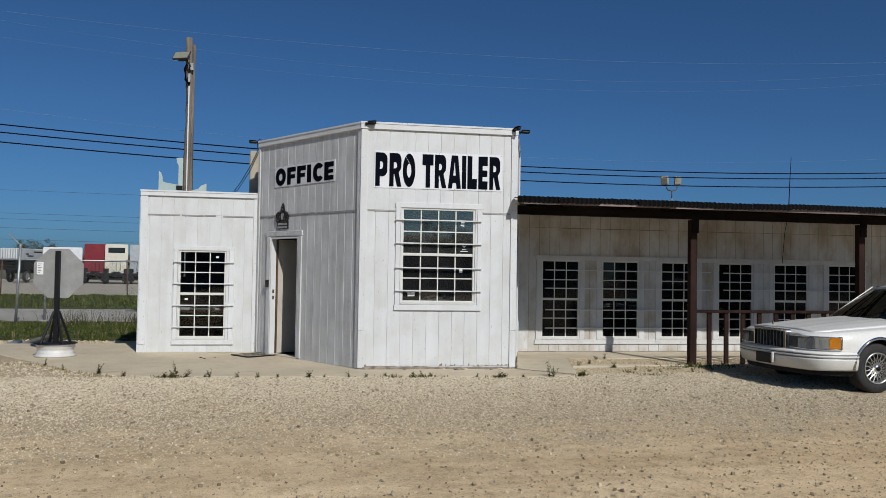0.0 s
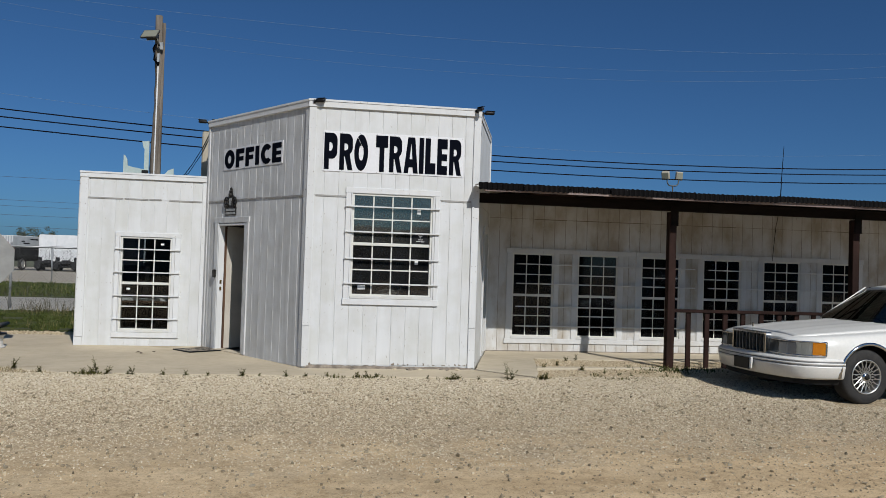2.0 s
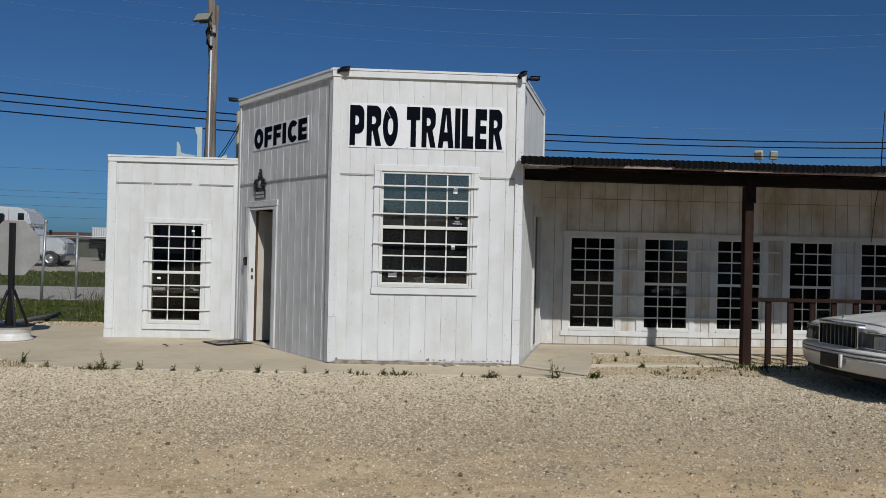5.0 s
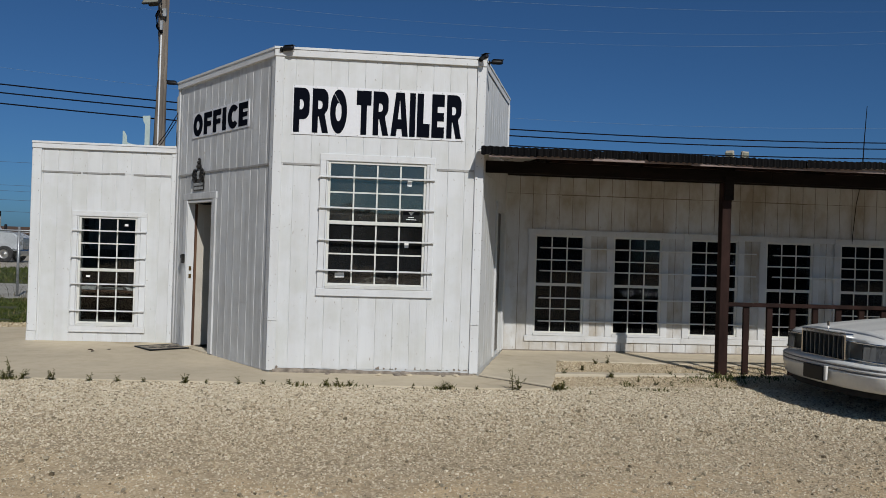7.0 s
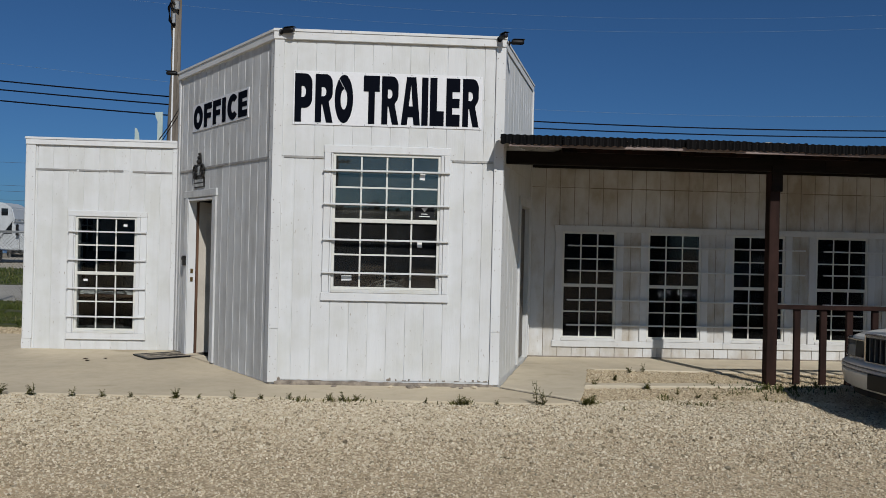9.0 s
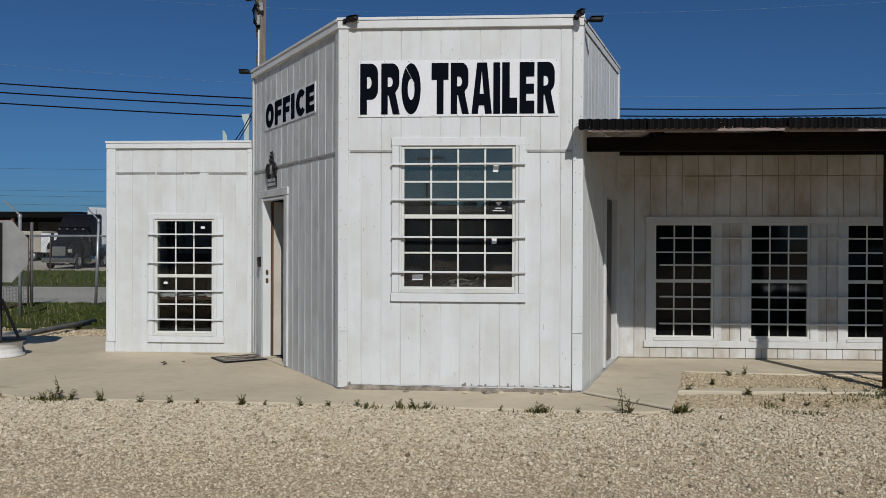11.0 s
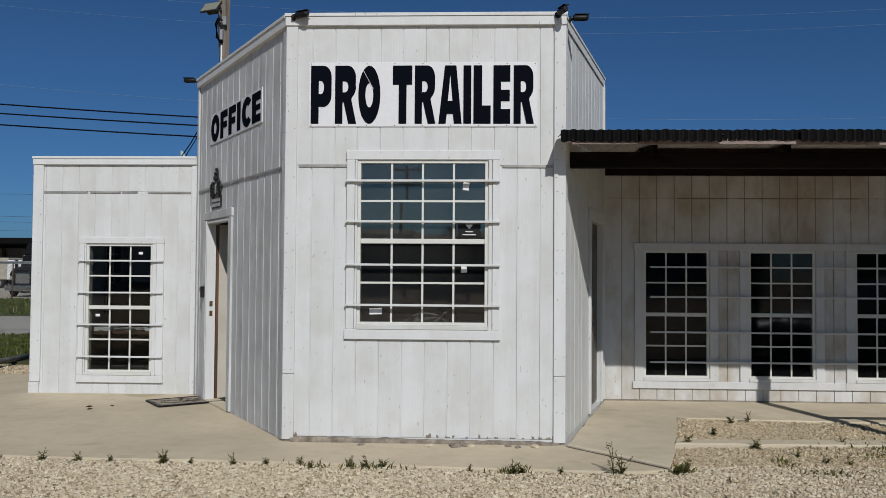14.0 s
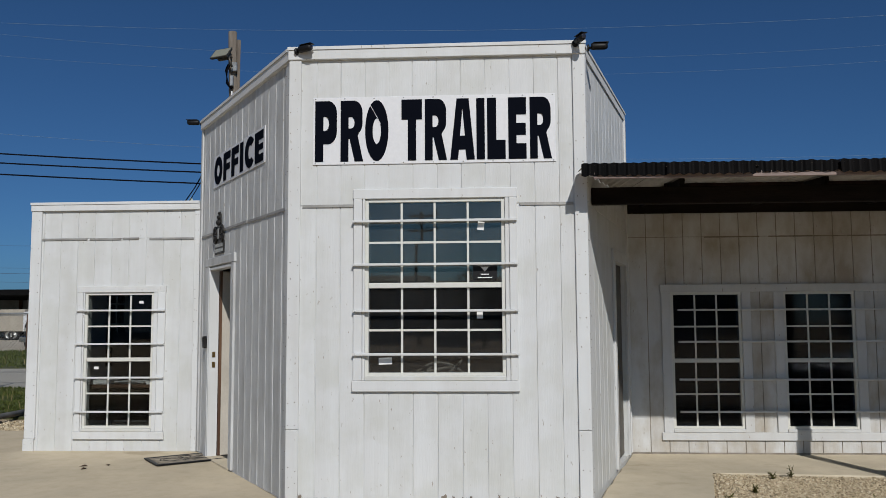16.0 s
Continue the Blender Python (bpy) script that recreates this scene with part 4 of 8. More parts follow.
def signs():
    k = (2.196 - 0.206) / 666.0
    words = [(c, 0.206 + (a - 129) * k, 0.206 + (b - 129) * k, 2.826, 3.347) for c, a, b in
             (("P", 129, 191), ("R", 202, 266), ("O", 272, 338), ("T", 375, 433), ("R", 441, 503), ("A", 512, 581), ("I", 586, 609), ("L", 616, 667), ("E", 675, 725), ("R", 735, 795))]
    sign_board(FRONT, 0.188, 2.228, 2.80, 3.377, words, "white panel with large black trade lettering on the tower front")
    ch, a, b, c, d = words[2]
    bm = B()
    p, q = Vector((a + 0.20 * (b - a), -0.0149, d - 0.07 * (d - c))), Vector((a + 0.68 * (b - a), -0.0149, c + 0.60 * (d - c)))
    tube(bm, p, q, 0.0024, 0.0016, 5)
    part("scratch", bm, SIGN_WHITE, bpy.data.objects["wall_sign"], "pale scratch across the letter")
    words = [("O", 0.58, 0.89, 2.965, 3.270), ("F", 0.936, 1.19, 2.970, 3.265), ("F", 1.234, 1.485, 2.970, 3.265), ("I", 1.529, 1.64, 2.970, 3.265), ("C", 1.696, 1.975, 2.965, 3.270), ("E", 2.015, 2.265, 2.970, 3.265)]
    sign_board(SLANT, 0.54, 2.30, 2.945, 3.292, words, "pale panel with black lettering reading OFFICE")


signs()


def plaque():
    """A cast-iron plaque: scrolls, a crown, two wheels and a lettered foot."""
    p = thing("wall_plaque", "dark cast-iron plaque with scrolls above the office door", "plaque", SLANT @ pose(0.82, 0, 2.21))
    bm = B()
    prism(bm, [(-0.17, 0.0), (0.17, 0.0), (0.17, 0.13), (0.10, 0.15), (0.075, 0.30), (0.045, 0.36), (0.03, 0.42), (0.0, 0.45), (-0.03, 0.42), (-0.045, 0.36), (-0.075, 0.30), (-0.10, 0.15), (-0.17, 0.13)], 0.014, pose(0, -0.014, 0))
    part("backplate", bm, CAST, p)
    for x in (-0.125, 0.125):
        bm = B()
        sweep(bm, [(x + 0.062 * math.cos(a), -0.022, 0.205 + 0.085 * math.sin(a)) for a in np.linspace(0, 2 * math.pi, 17)], 0.013, 6)
        for a in range(4):
            ang = a * math.pi / 4
            tube(bm, (x - 0.055 * math.cos(ang), -0.022, 0.205 - 0.075 * math.sin(ang)), (x + 0.055 * math.cos(ang), -0.022, 0.205 + 0.075 * math.sin(ang)), 0.006, seg=5)
        part("scroll", bm, CAST, p)
    bm = B()
    for z, r in ((0.33, 0.035), (0.385, 0.026), (0.43, 0.016)):
        bmesh.ops.create_uvsphere(bm, u_segments=10, v_segments=6, radius=r, matrix=pose(0, -0.018, z))
    part("crown", bm, CAST, p)
    bm = B()
    for x in (-0.022, 0.022):
        box(bm, x - 0.012, x + 0.012, -0.024, -0.014, 0.16, 0.27)
    part("bar", bm, STEEL, p)
    for z, w in ((0.085, 0.14), (0.03, 0.15)):
        bm = B()
        for q in range(7):
            x = -w + 2 * w * q / 7
            box(bm, x + 0.005, x + 2 * w / 7 - 0.006, -0.021, -0.014, z - 0.015, z + 0.02)
        part("bar", bm, STEEL, p)


plaque()


def security_camera(m, label):
    """A bullet camera on a ball joint; looks along local -y."""
    c = thing("security_camera", label, "security camera", m, "security cameras of the tower")
    c.scale = (0.78, 0.78, 0.78)
    bm = B()
    lathe(bm, [(0.0, 0.0), (0.038, 0.0), (0.038, 0.014), (0.02, 0.022), (0.0, 0.022)], 14, pose(0, 0, 0, 90, 0, 0))
    part("base", bm, BLACK, c)
    bm = B()
    tube(bm, (0, -0.02, 0), (0, -0.075, 0.012), 0.014, 0.012, 8)
    bmesh.ops.create_uvsphere(bm, u_segments=10, v_segments=6, radius=0.02, matrix=pose(0, -0.075, 0.012))
    part("joint", bm, BLACK, c)
    bm = B()
    lathe(bm, [(0.0, -0.085), (0.032, -0.085), (0.037, -0.07), (0.037, 0.06), (0.026, 0.085), (0.0, 0.088)], 16, pose(0, -0.125, 0.015, 90, 0, 0))
    part("body", bm, BLACK, c)
    bm = B()
    lathe(bm, [(0.026, 0.0), (0.018, 0.004), (0.0, 0.005)], 14, pose(0, -0.2125, 0.015, 90, 0, 0))
    part("lens", bm, plain("lens_glass", (0.02, 0.02, 0.03), 0.05), c)
    bm = B()
    box(bm, -0.038, 0.038, -0.225, -0.06, 0.05, 0.056, bevel=0.002)
    part("visor", bm, BLACK, c)
    return c


security_camera(pose(0.045, -0.04, 3.775, 0, 0, 62), "small black bullet camera at the tower's front corner")
security_camera(pose(2.40, -0.04, 3.785, 0, 0, 20), "small black bullet camera under the parapet cap")
security_camera(pose(2.51, 0.02, 3.765, 0, 0, 88), "small black bullet camera reaching out from the corner")
security_camera(SLANT @ pose(0.0, -0.02, 3.79, 0, 0, -30), "small black bullet camera at the rear end of the slanting wall")


# ---- porch ----
ROOF_SLOPE = 0.06


def roof_z(y):
    return 2.685 + ROOF_SLOPE * (y + 0.33)


def porch_roof():
    roof = thing("porch_roof", "dark rusty corrugated metal porch roof with a ragged edge", "roof", kind="structure")
    x, pitch, k = 2.40, 0.076, 0
    while x < 14.2:
        width = 0.66
        n = 45
        jag, lift = random.uniform(-0.03, 0.025), random.uniform(-0.004, 0.012)
        tilt = random.uniform(-0.012, 0.012)
        vs, fs, mats = [], [], []
        cols = []
        for i in range(n + 1):
            u = x + (width + 0.05) * i / n
            end = 5.2 if u > 3.24 else (-0.05 if u < 2.50 else (u - 2.46) / 0.298 - 0.012)
            front = -0.33 + jag + tilt * (i / n) + 0.006 * noise.noise((u * 3, 0, k))
            col = []
            for j in range(4):
                y = front + (end - front) * j / 3
                z = roof_z(y) + lift + 0.010 * math.cos(2 * math.pi * u / pitch)
                col += [(u, y, z), (u, y, z - 0.003)]
            cols.append(col)
        for c in cols:
            vs += c
        for i in range(n):
            a, b = i * 8, (i + 1) * 8
            for j in range(3):
                fs.append((a + 2 * j, b + 2 * j, b + 2 * j + 2, a + 2 * j + 2))
                mats.append(0)
                fs.append((a + 2 * j + 1, a + 2 * j + 3, b + 2 * j + 3, b + 2 * j + 1))
                mats.append(1)
            fs.append((a, a + 1, b + 1, b))
            mats.append(0)
        ob = raw("sheet", vs, fs, ROOF_RUST, roof)
        ob.data.materials.append(ROOF_UNDER)
        ob.data.polygons.foreach_set("material_index", mats)
        # the turned-down corrugated lip of the sheet
        vs, fs = [], []
        top, low = 2.712 + lift, 2.618 + lift + random.uniform(-0.008, 0.008)
        for i in range(n + 1):
            u = x + (width + 0.02) * i / n
            w = 0.011 * math.cos(2 * math.pi * u / pitch)
            y = -0.336 + jag + tilt * (i / n) + w
            rag = 0.006 * noise.noise((u * 9, 3, k))
            vs += [(u, y, top + 0.5 * w + rag), (u, y - 0.004, low - 0.5 * w + rag), (u, y + 0.004, low - 0.5 * w + rag), (u, y + 0.004, top + 0.5 * w + rag)]
        for i in range(n):
            a, b = i * 4, i * 4 + 4
            fs += [(a, b, b + 1, a + 1), (a + 1, b + 1, b + 2, a + 2), (a + 2, b + 2, b + 3, a + 3), (a + 3, b + 3, b, a)]
        raw("lip", vs, fs, ROOF_RUST, roof)
        x += width
        k += 1
    bm = B()
    x = 2.55
    while x < 14.0:
        e = min(14.0, x + 3.7)
        box(bm, x, e - 0.004, 0.28, 0.37, BEAM_Z0, BEAM_Z1, bevel=0.006)
        x = e
    part("header_beam", bm, BEAM_DARK, roof)
    x = 2.50
    while x < 14.1:
        e = min(14.1, x + 2.44)
        bm = B()
        box(bm, x, e - 0.006, -0.318, -0.292, 2.592, 2.640, pose(0, 0, 0, 0, random.uniform(-0.06, 0.06), 0), bevel=0.003)
        part("edge_board", bm, EDGE_BOARD, roof, "weathered reddish grey edge board")
        x = e
    x = 3.35
    while x < 14.0:
        bm = B()
        box(bm, x - 0.02, x + 0.02, 0.39, 2.42 if x < 11.6 else 5.0, -0.115, -0.02)
        bmesh.ops.transform(bm, matrix=Matrix.Translation((0, 0, roof_z(0))) @ pose(0, 0, 0, math.degrees(math.atan(ROOF_SLOPE)), 0, 0), verts=bm.verts)
        part("rafter", bm, BEAM_DARK, roof)
        x += 1.22
    for y in (0.9, 1.7):
        bm = B()
        box(bm, 3.3, 14.0, y - 0.02, y + 0.02, roof_z(y) - 0.062, roof_z(y) - 0.014)
        part("purlin", bm, BROWN, roof)
    bm = B()
    box(bm, 3.2, 11.7, 2.40, 2.444, 2.66, 2.80, bevel=0.004)
    part("ledger", bm, BEAM_DARK, roof)


BEAM_Z0, BEAM_Z1 = 2.475, 2.620
porch_roof()


def wing_roof():
    bm = B()
    prism(bm, [(2.42, 2.88), (2.42, 2.91), (5.2, 3.02), (8.2, 2.91), (8.2, 2.88), (5.2, 2.98)], 8.6,
          Matrix(((0, 1, 0, 3.2), (1, 0, 0, 0), (0, 0, 1, 0), (0, 0, 0, 1))))
    solid("wing_roof", bm, ROOF_RUST, "low dark metal roof of the wing", "roof", kind="structure")


wing_roof()


def porch_post(x):
    p = thing("porch_post", "dark brown painted square porch post", "post", pose(x, 0.33, 0.0), "porch posts")
    bm = B()
    box(bm, -0.06, 0.06, -0.06, 0.06, -0.1, 2.462, bevel=0.006)
    part("shaft", bm, BROWN, p)
    bm = B()
    box(bm, -0.045, 0.075, -0.085, -0.058, 2.24, 2.54, bevel=0.003)
    part("bracket", bm, BEAM_DARK, p)


for px in (5.66, 8.85, 12.0):
    porch_post(px)


def railing():
    r = thing("porch_railing", "dark brown wooden railing between porch posts", "railing", pose(0.08, 0.33, -0.005))
    bm = B()
    box(bm, 5.644, 8.708, -0.05, 0.045, 0.895, 0.945, bevel=0.005)
    part("top_rail", bm, BROWN, r)
    me = None
    for k in range(9):
        x = 5.90 + 0.31 * k
        if me is None:
            bm = B()
            box(bm, -0.038, 0.038, -0.02, 0.02, -0.1, 0.894, bevel=0.004)
            me = mesh_of("baluster", bm, BROWN)
        piece("baluster", me, r, pose(x, random.uniform(-0.004, 0.004), 0, 0, random.uniform(-0.5, 0.5), random.uniform(-2, 2)))


railing()


def yard_light():
    f = thing("yard_floodlight", "twin-headed floodlight on a tall pole beyond the wing", "floodlight", pose(20.4, 31.7, 6.05))
    f.scale = (2.2, 2.2, 2.7)
    bm = B()
    tube(bm, (0, 0, -2.35), (0, 0, 0), 0.022, seg=8)
    part("pole", bm, STEEL, f)
    bm = B()
    tube(bm, (0, 0, -0.06), (0, 0, 0.16), 0.018, seg=8)
    sweep(bm, [(-0.16, 0, 0.30), (-0.15, 0, 0.22), (-0.10, 0, 0.17), (0, 0, 0.16), (0.10, 0, 0.17), (0.15, 0, 0.22), (0.16, 0, 0.30)], 0.015, 8)
    part("pipe", bm, LAMP_BODY, f)
    for x, a, t in ((-0.2, -38, 25), (0.17, 14, 8)):
        h = thing("lamp_head", "", "", pose(x, 0, 0.37, t, 0, a))
        h.parent = f
        bm = B()
        box(bm, -0.10, 0.10, -0.04, 0.05, -0.085, 0.095, bevel=0.02)
        part("housing", bm, BEIGE, h)
        bm = B()
        box(bm, -0.08, 0.08, -0.046, -0.038, -0.065, 0.075, bevel=0.003)
        part("lens", bm, LAMP_GLASS, h)


yard_light()


def antenna():
    a = thing("whip_antenna", "thin dark whip antenna with a cable on the wing roof", "antenna", pose(8.74, 2.30, -0.07))
    bm = B()
    sweep(bm, [(0.0, 0, 2.72), (0.0, 0, 3.0), (0.02, 0, 3.5), (0.05, 0, 4.02)], [0.011, 0.010, 0.007, 0.005], 6)
    part("whip", bm, WIRE, a)
    bm = B()
    sweep(bm, [(0.0, 0.03, 2.80), (-0.02, 0.10, 2.5), (-0.05, 0.125, 2.0), (-0.06, 0.118, 1.87)], 0.005, 6)
    part("cable", bm, WIRE, a)


antenna()


# ---- behind the parapets ----
def utility_pole(x, y, h, label, crossarms=0, reach=1.15):
    p = thing("utility_pole", label, "utility pole", pose(x, y, 0))
    bm = B()
    pts = [(0.02 * math.sin(k * 0.9), 0.01 * math.cos(k * 1.3), -0.2 + (h + 0.2) * k / 12) for k in range(13)]
    sweep(bm, pts, [0.125 - 0.035 * k / 12 for k in range(13)], 14)
    part("pole", bm, POLE_WOOD, p)
    for k in range(crossarms):
        bm = B()
        z = h - 0.25 - 0.9 * k
        box(bm, -reach, reach, -0.16, -0.06, z - 0.06, z + 0.06, bevel=0.008)
        part("crossarm", bm, POLE_WOOD, p)
        for q in (-reach + 0.15, -reach * 0.48, reach * 0.48, reach - 0.15):
            bm = B()
            lathe(bm, [(0.0, 0.0), (0.03, 0.0), (0.045, 0.05), (0.03, 0.09), (0.045, 0.13), (0.02, 0.18), (0.0, 0.18)], 10, pose(q, -0.11, z + 0.06))
            part("insulator", bm, STEEL, p)
    return p


def yard_pole():
    p = utility_pole(-3.90, 10.5, 7.80, "tall weathered wooden pole with a floodlight and conduit")
    bm = B()
    sweep(bm, [(0.11, 0.02, -0.2), (0.10, 0.03, 3.0), (0.09, 0.02, 5.5), (0.10, 0.02, 7.62)], [0.075, 0.07, 0.062, 0.055], 9)
    part("splint", bm, POLE_WOOD, p, "second, greyer timber bolted to the pole")
    bm = B()
    sweep(bm, [(0.015, -0.135, 0.0), (0.015, -0.13, 3.0), (0.018, -0.122, 6.45)], 0.018, 8)
    part("conduit", bm, PAINT_TRIM, p, "white plastic conduit")
    bm = B()
    box(bm, -0.01, 0.06, -0.19, -0.12, 6.55, 6.78, bevel=0.008)
    box(bm, 0.02, 0.13, -0.17, -0.10, 6.88, 7.08, bevel=0.01)
    part("junction_box", bm, STEEL, p)
    bm = B()
    sweep(bm, [(0.03, -0.15, 6.5), (-0.07, -0.16, 6.62), (-0.10, -0.15, 6.9), (-0.04, -0.16, 7.02)], 0.035, 8)
    part("wiring", bm, WIRE, p)
    head = thing("lamp_head", "", "", pose(-0.13, -0.26, 7.22, -38, 0, -22))
    head.parent = p
    bm = B()
    prism(bm, [(-0.27, -0.15), (0.19, -0.15), (0.19, 0.15), (-0.27, 0.15)], 0.05, pose(0, -0.05, 0))
    for v in bm.verts:
        if v.co.y > -0.02:
            v.co.x, v.co.z = -0.04 + (v.co.x + 0.04) * 0.92, v.co.z * 0.92
    box(bm, -0.17, 0.14, 0.001, 0.11, -0.10, 0.10, bevel=0.03)
    part("housing", bm, LAMP_BODY, head)
    bm = B()
    box(bm, -0.25, 0.17, -0.056, -0.051, -0.13, 0.13, bevel=0.002)
    part("lens", bm, LAMP_GLASS, head)
    bm = B()
    tube(bm, (0.12, 0.06, -0.04), (0.16, 0.24, -0.16), 0.025, seg=8)
    part("arm", bm, LAMP_BODY, head)


yard_pole()


def roof_chair():
    """A pale green cut-out frame raised behind the low room."""
    c = thing("yard_ornament", "pale green cut-out wooden frame raised on legs behind the low room", "wooden frame", pose(-4.1, 9.7, 3.42))
    bm = B()
    prism(bm, [(-0.40, 0.0), (-0.40, 0.62), (-0.36, 0.60), (-0.31, 0.50), (-0.30, 0.36), (-0.22, 0.33), (0.09, 0.28), (0.09, 0.78), (0.05, 0.86), (0.03, 0.98), (0.20, 0.99), (0.20, 0.0)], 0.03)
    part("panel", bm, AQUA, c)
    bm = B()
    prism(bm, [(0.42, 0.0), (0.42, 0.14), (0.60, 0.20), (0.66, 0.28), (0.80, 0.34), (0.80, 0.0)], 0.03, pose(0, 0.04, 0))
    part("panel", bm, AQUA, c)
    bm = B()
    box(bm, -0.4, 0.78, 0.05, 0.40, 0.0, 0.10, bevel=0.006)
    part("base", bm, AQUA, c)
    for x in (-0.35, 0.73):
        for y in (0.08, 0.37):
            bm = B()
            box(bm, x - 0.03, x + 0.03, y - 0.03, y + 0.03, -3.6, 0.0)
            part("leg", bm, AQUA, c)
    bm = B()
    box(bm, 0.04, 0.2, -0.02, -0.001, 0.14, 0.26, bevel=0.01)
    part("box", bm, BLACK, c)


roof_chair()


def meter_box():
    b = thing("electric_cabinet", "beige metal cabinet with black service cables behind the slanting wall", "cabinet", pose(-1.545, 3.26, 2.74))
    bm = B()
    box(bm, -0.32, 0.2, 0.0, 0.34, 0.0, 1.02, bevel=0.02)
    part("body", bm, BEIGE, b)
    bm = B()
    sweep(bm, [(-0.10, -0.02, 1.22), (-0.14, -0.03, 1.24), (-0.18, -0.03, 1.20), (-0.17, -0.04, 1.02), (-0.30, -0.05, 0.72), (-0.46, -0.06, 0.42), (-0.70, -0.08, 0.06)], 0.007, 6)
    sweep(bm, [(-0.15, -0.04, 1.0), (-0.32, -0.05, 0.60), (-0.52, -0.06, 0.26), (-0.74, -0.08, 0.06)], 0.006, 6)
    part("cable", bm, WIRE, b)
    bm = B()
    tube(bm, (-0.10, -0.02, 0.6), (-0.10, -0.02, 1.2), 0.022, seg=8)
    part("mast", bm, STEEL, b)


meter_box()


def wires():
    def curve(name, pts, r, mat, label):
        bm = B()
        xs = [p[0] for p in pts]
        out = []
        quad = np.polyfit(xs, [p[2] for p in pts], 2)
        for k in range(61):
            x = xs[0] + (xs[-1] - xs[0]) * k / 60
            out.append((x, pts[0][1] + (pts[-1][1] - pts[0][1]) * k / 60, float(np.polyval(quad, x))))
        sweep(bm, out, r, 5)
        solid(name, bm, mat, label, "cable", "overhead cables")
    for y, m, p, r, mat, label in (
            (13.0, 0.1, (5.124, -0.0194, 0.00195), 0.018, WIRE, "thick black overhead service cable"),
            (13.0, 0.1, (4.932, -0.0174, 0.00183), 0.018, WIRE, "thick black overhead service cable"),
            (13.0, 0.1, (4.655, -0.0183, 0.00178), 0.018, WIRE, "thick black overhead service cable"),
            (12.0, 0.05, (8.268, -0.0028, 0.00256), 0.0035, WIRE_PALE, "thin pale overhead wire high above the roofs"),
            (13.0, 0.05, (7.932, -0.0250, 0.00400), 0.0028, WIRE_PALE, "thin pale overhead wire high above the roofs"),
            (14.0, 0.05, (7.797, -0.0170, 0.00348), 0.0028, WIRE_PALE, "thin pale overhead wire high above the roofs"),
            (12.0, 0.1, (5.280, -0.0251, 0.00285), 0.0035, WIRE_PALE, "thin pale overhead wire above the cables")):
        curve("overhead_cable", [(x, y + m * x, p[0] + p[1] * x + p[2] * x * x) for x in (-26, -12, 0, 12, 28)], r, mat, label)
    # the poles that carry the cables, out of sight on both sides
    for x, y, h in ((-26.0, 11.2, 11.6), (28.0, 15.6, 10.6), (-95.0, 72.0, 12.5), (5.0, 72.0, 10.5)):
        utility_pole(x, y, h, "tall wooden utility pole carrying the overhead cables")
    for z in (9.35, 7.15, 6.6, 5.75, 4.65):
        curve("overhead_cable", [(-95, 72, z + 0.9), (-45, 72, z - 0.3), (5, 72, z - 0.7)], 0.013, WIRE_FAR, "thin dark wire beyond the lorry yard")


wires()


# ---- the saloon car ----
CAR_WHITE = plain("white_car_paint", (0.71, 0.70, 0.66), 0.25, 0.0, 0.5)
CHROME = plain("chrome", (0.62, 0.62, 0.62), 0.12, 1.0)
CAR_GLASS = glass("car_glass", (0.13, 0.16, 0.15), 0.01)
RUBBER = simple("tyre_rubber", (0.016, 0.016, 0.016), (0.032, 0.030, 0.028), 0.85, 0, 14, 0.2)
ALLOY = plain("alloy_wheel", (0.52, 0.51, 0.48), 0.3, 0.8)
GRILLE_METAL = plain("dull_grille_metal", (0.22, 0.22, 0.22), 0.35, 0.7)
DARK = plain("dark_void", (0.006, 0.006, 0.006), 0.9)
CLEAR_LENS = plain("headlamp_lens", (0.19, 0.195, 0.195), 0.08, 0.2)
BRIGHT_LENS = plain("side_lamp_lens", (0.42, 0.42, 0.38), 0.1, 0.3)
AMBER = plain("amber_lens", (0.75, 0.27, 0.015), 0.12)
RED_LENS = plain("red_lens", (0.35, 0.01, 0.01), 0.15)
GREY_TRIM = plain("grey_trim", (0.16, 0.16, 0.16), 0.5)
SEAT = simple("grey_seat_cloth", (0.12, 0.12, 0.12), (0.17, 0.165, 0.16), 0.9, 0, 9, 0.1)


def car_lines(s):
    """Half width, shoulder height and centre height of the body at s metres from the nose."""
    w = float(np.interp(s, [0.10, 0.14, 0.22, 0.34, 0.48, 0.62, 0.85], [0.60, 0.70, 0.81, 0.885, 0.93, 0.955, 0.975]))
    if s > 5.1:
        w -= 0.10 * ((s - 5.1) / 0.42) ** 2
    zs = np.interp(s, [0.1, 0.4, 1.7, 2.2, 4.4, 5.5], [0.745, 0.775, 0.86, 0.885, 0.895, 0.85])
    zt = np.interp(s, [0.1, 0.25, 0.8, 1.7, 1.9, 4.3, 4.5, 5.3, 5.5], [0.775, 0.82, 0.885, 0.955, 0.955, 0.97, 0.985, 0.94, 0.90])
    return w, float(zs), float(zt)


def car_side(s, z):
    """Half width of the body side at a height."""
    w, zs, zt = car_lines(s)
    return w - 0.05 * max(0.0, (0.40 - z) / 0.2) ** 1.5 - 0.035 * max(0.0, (z - 0.62) / (zs - 0.62)) ** 2


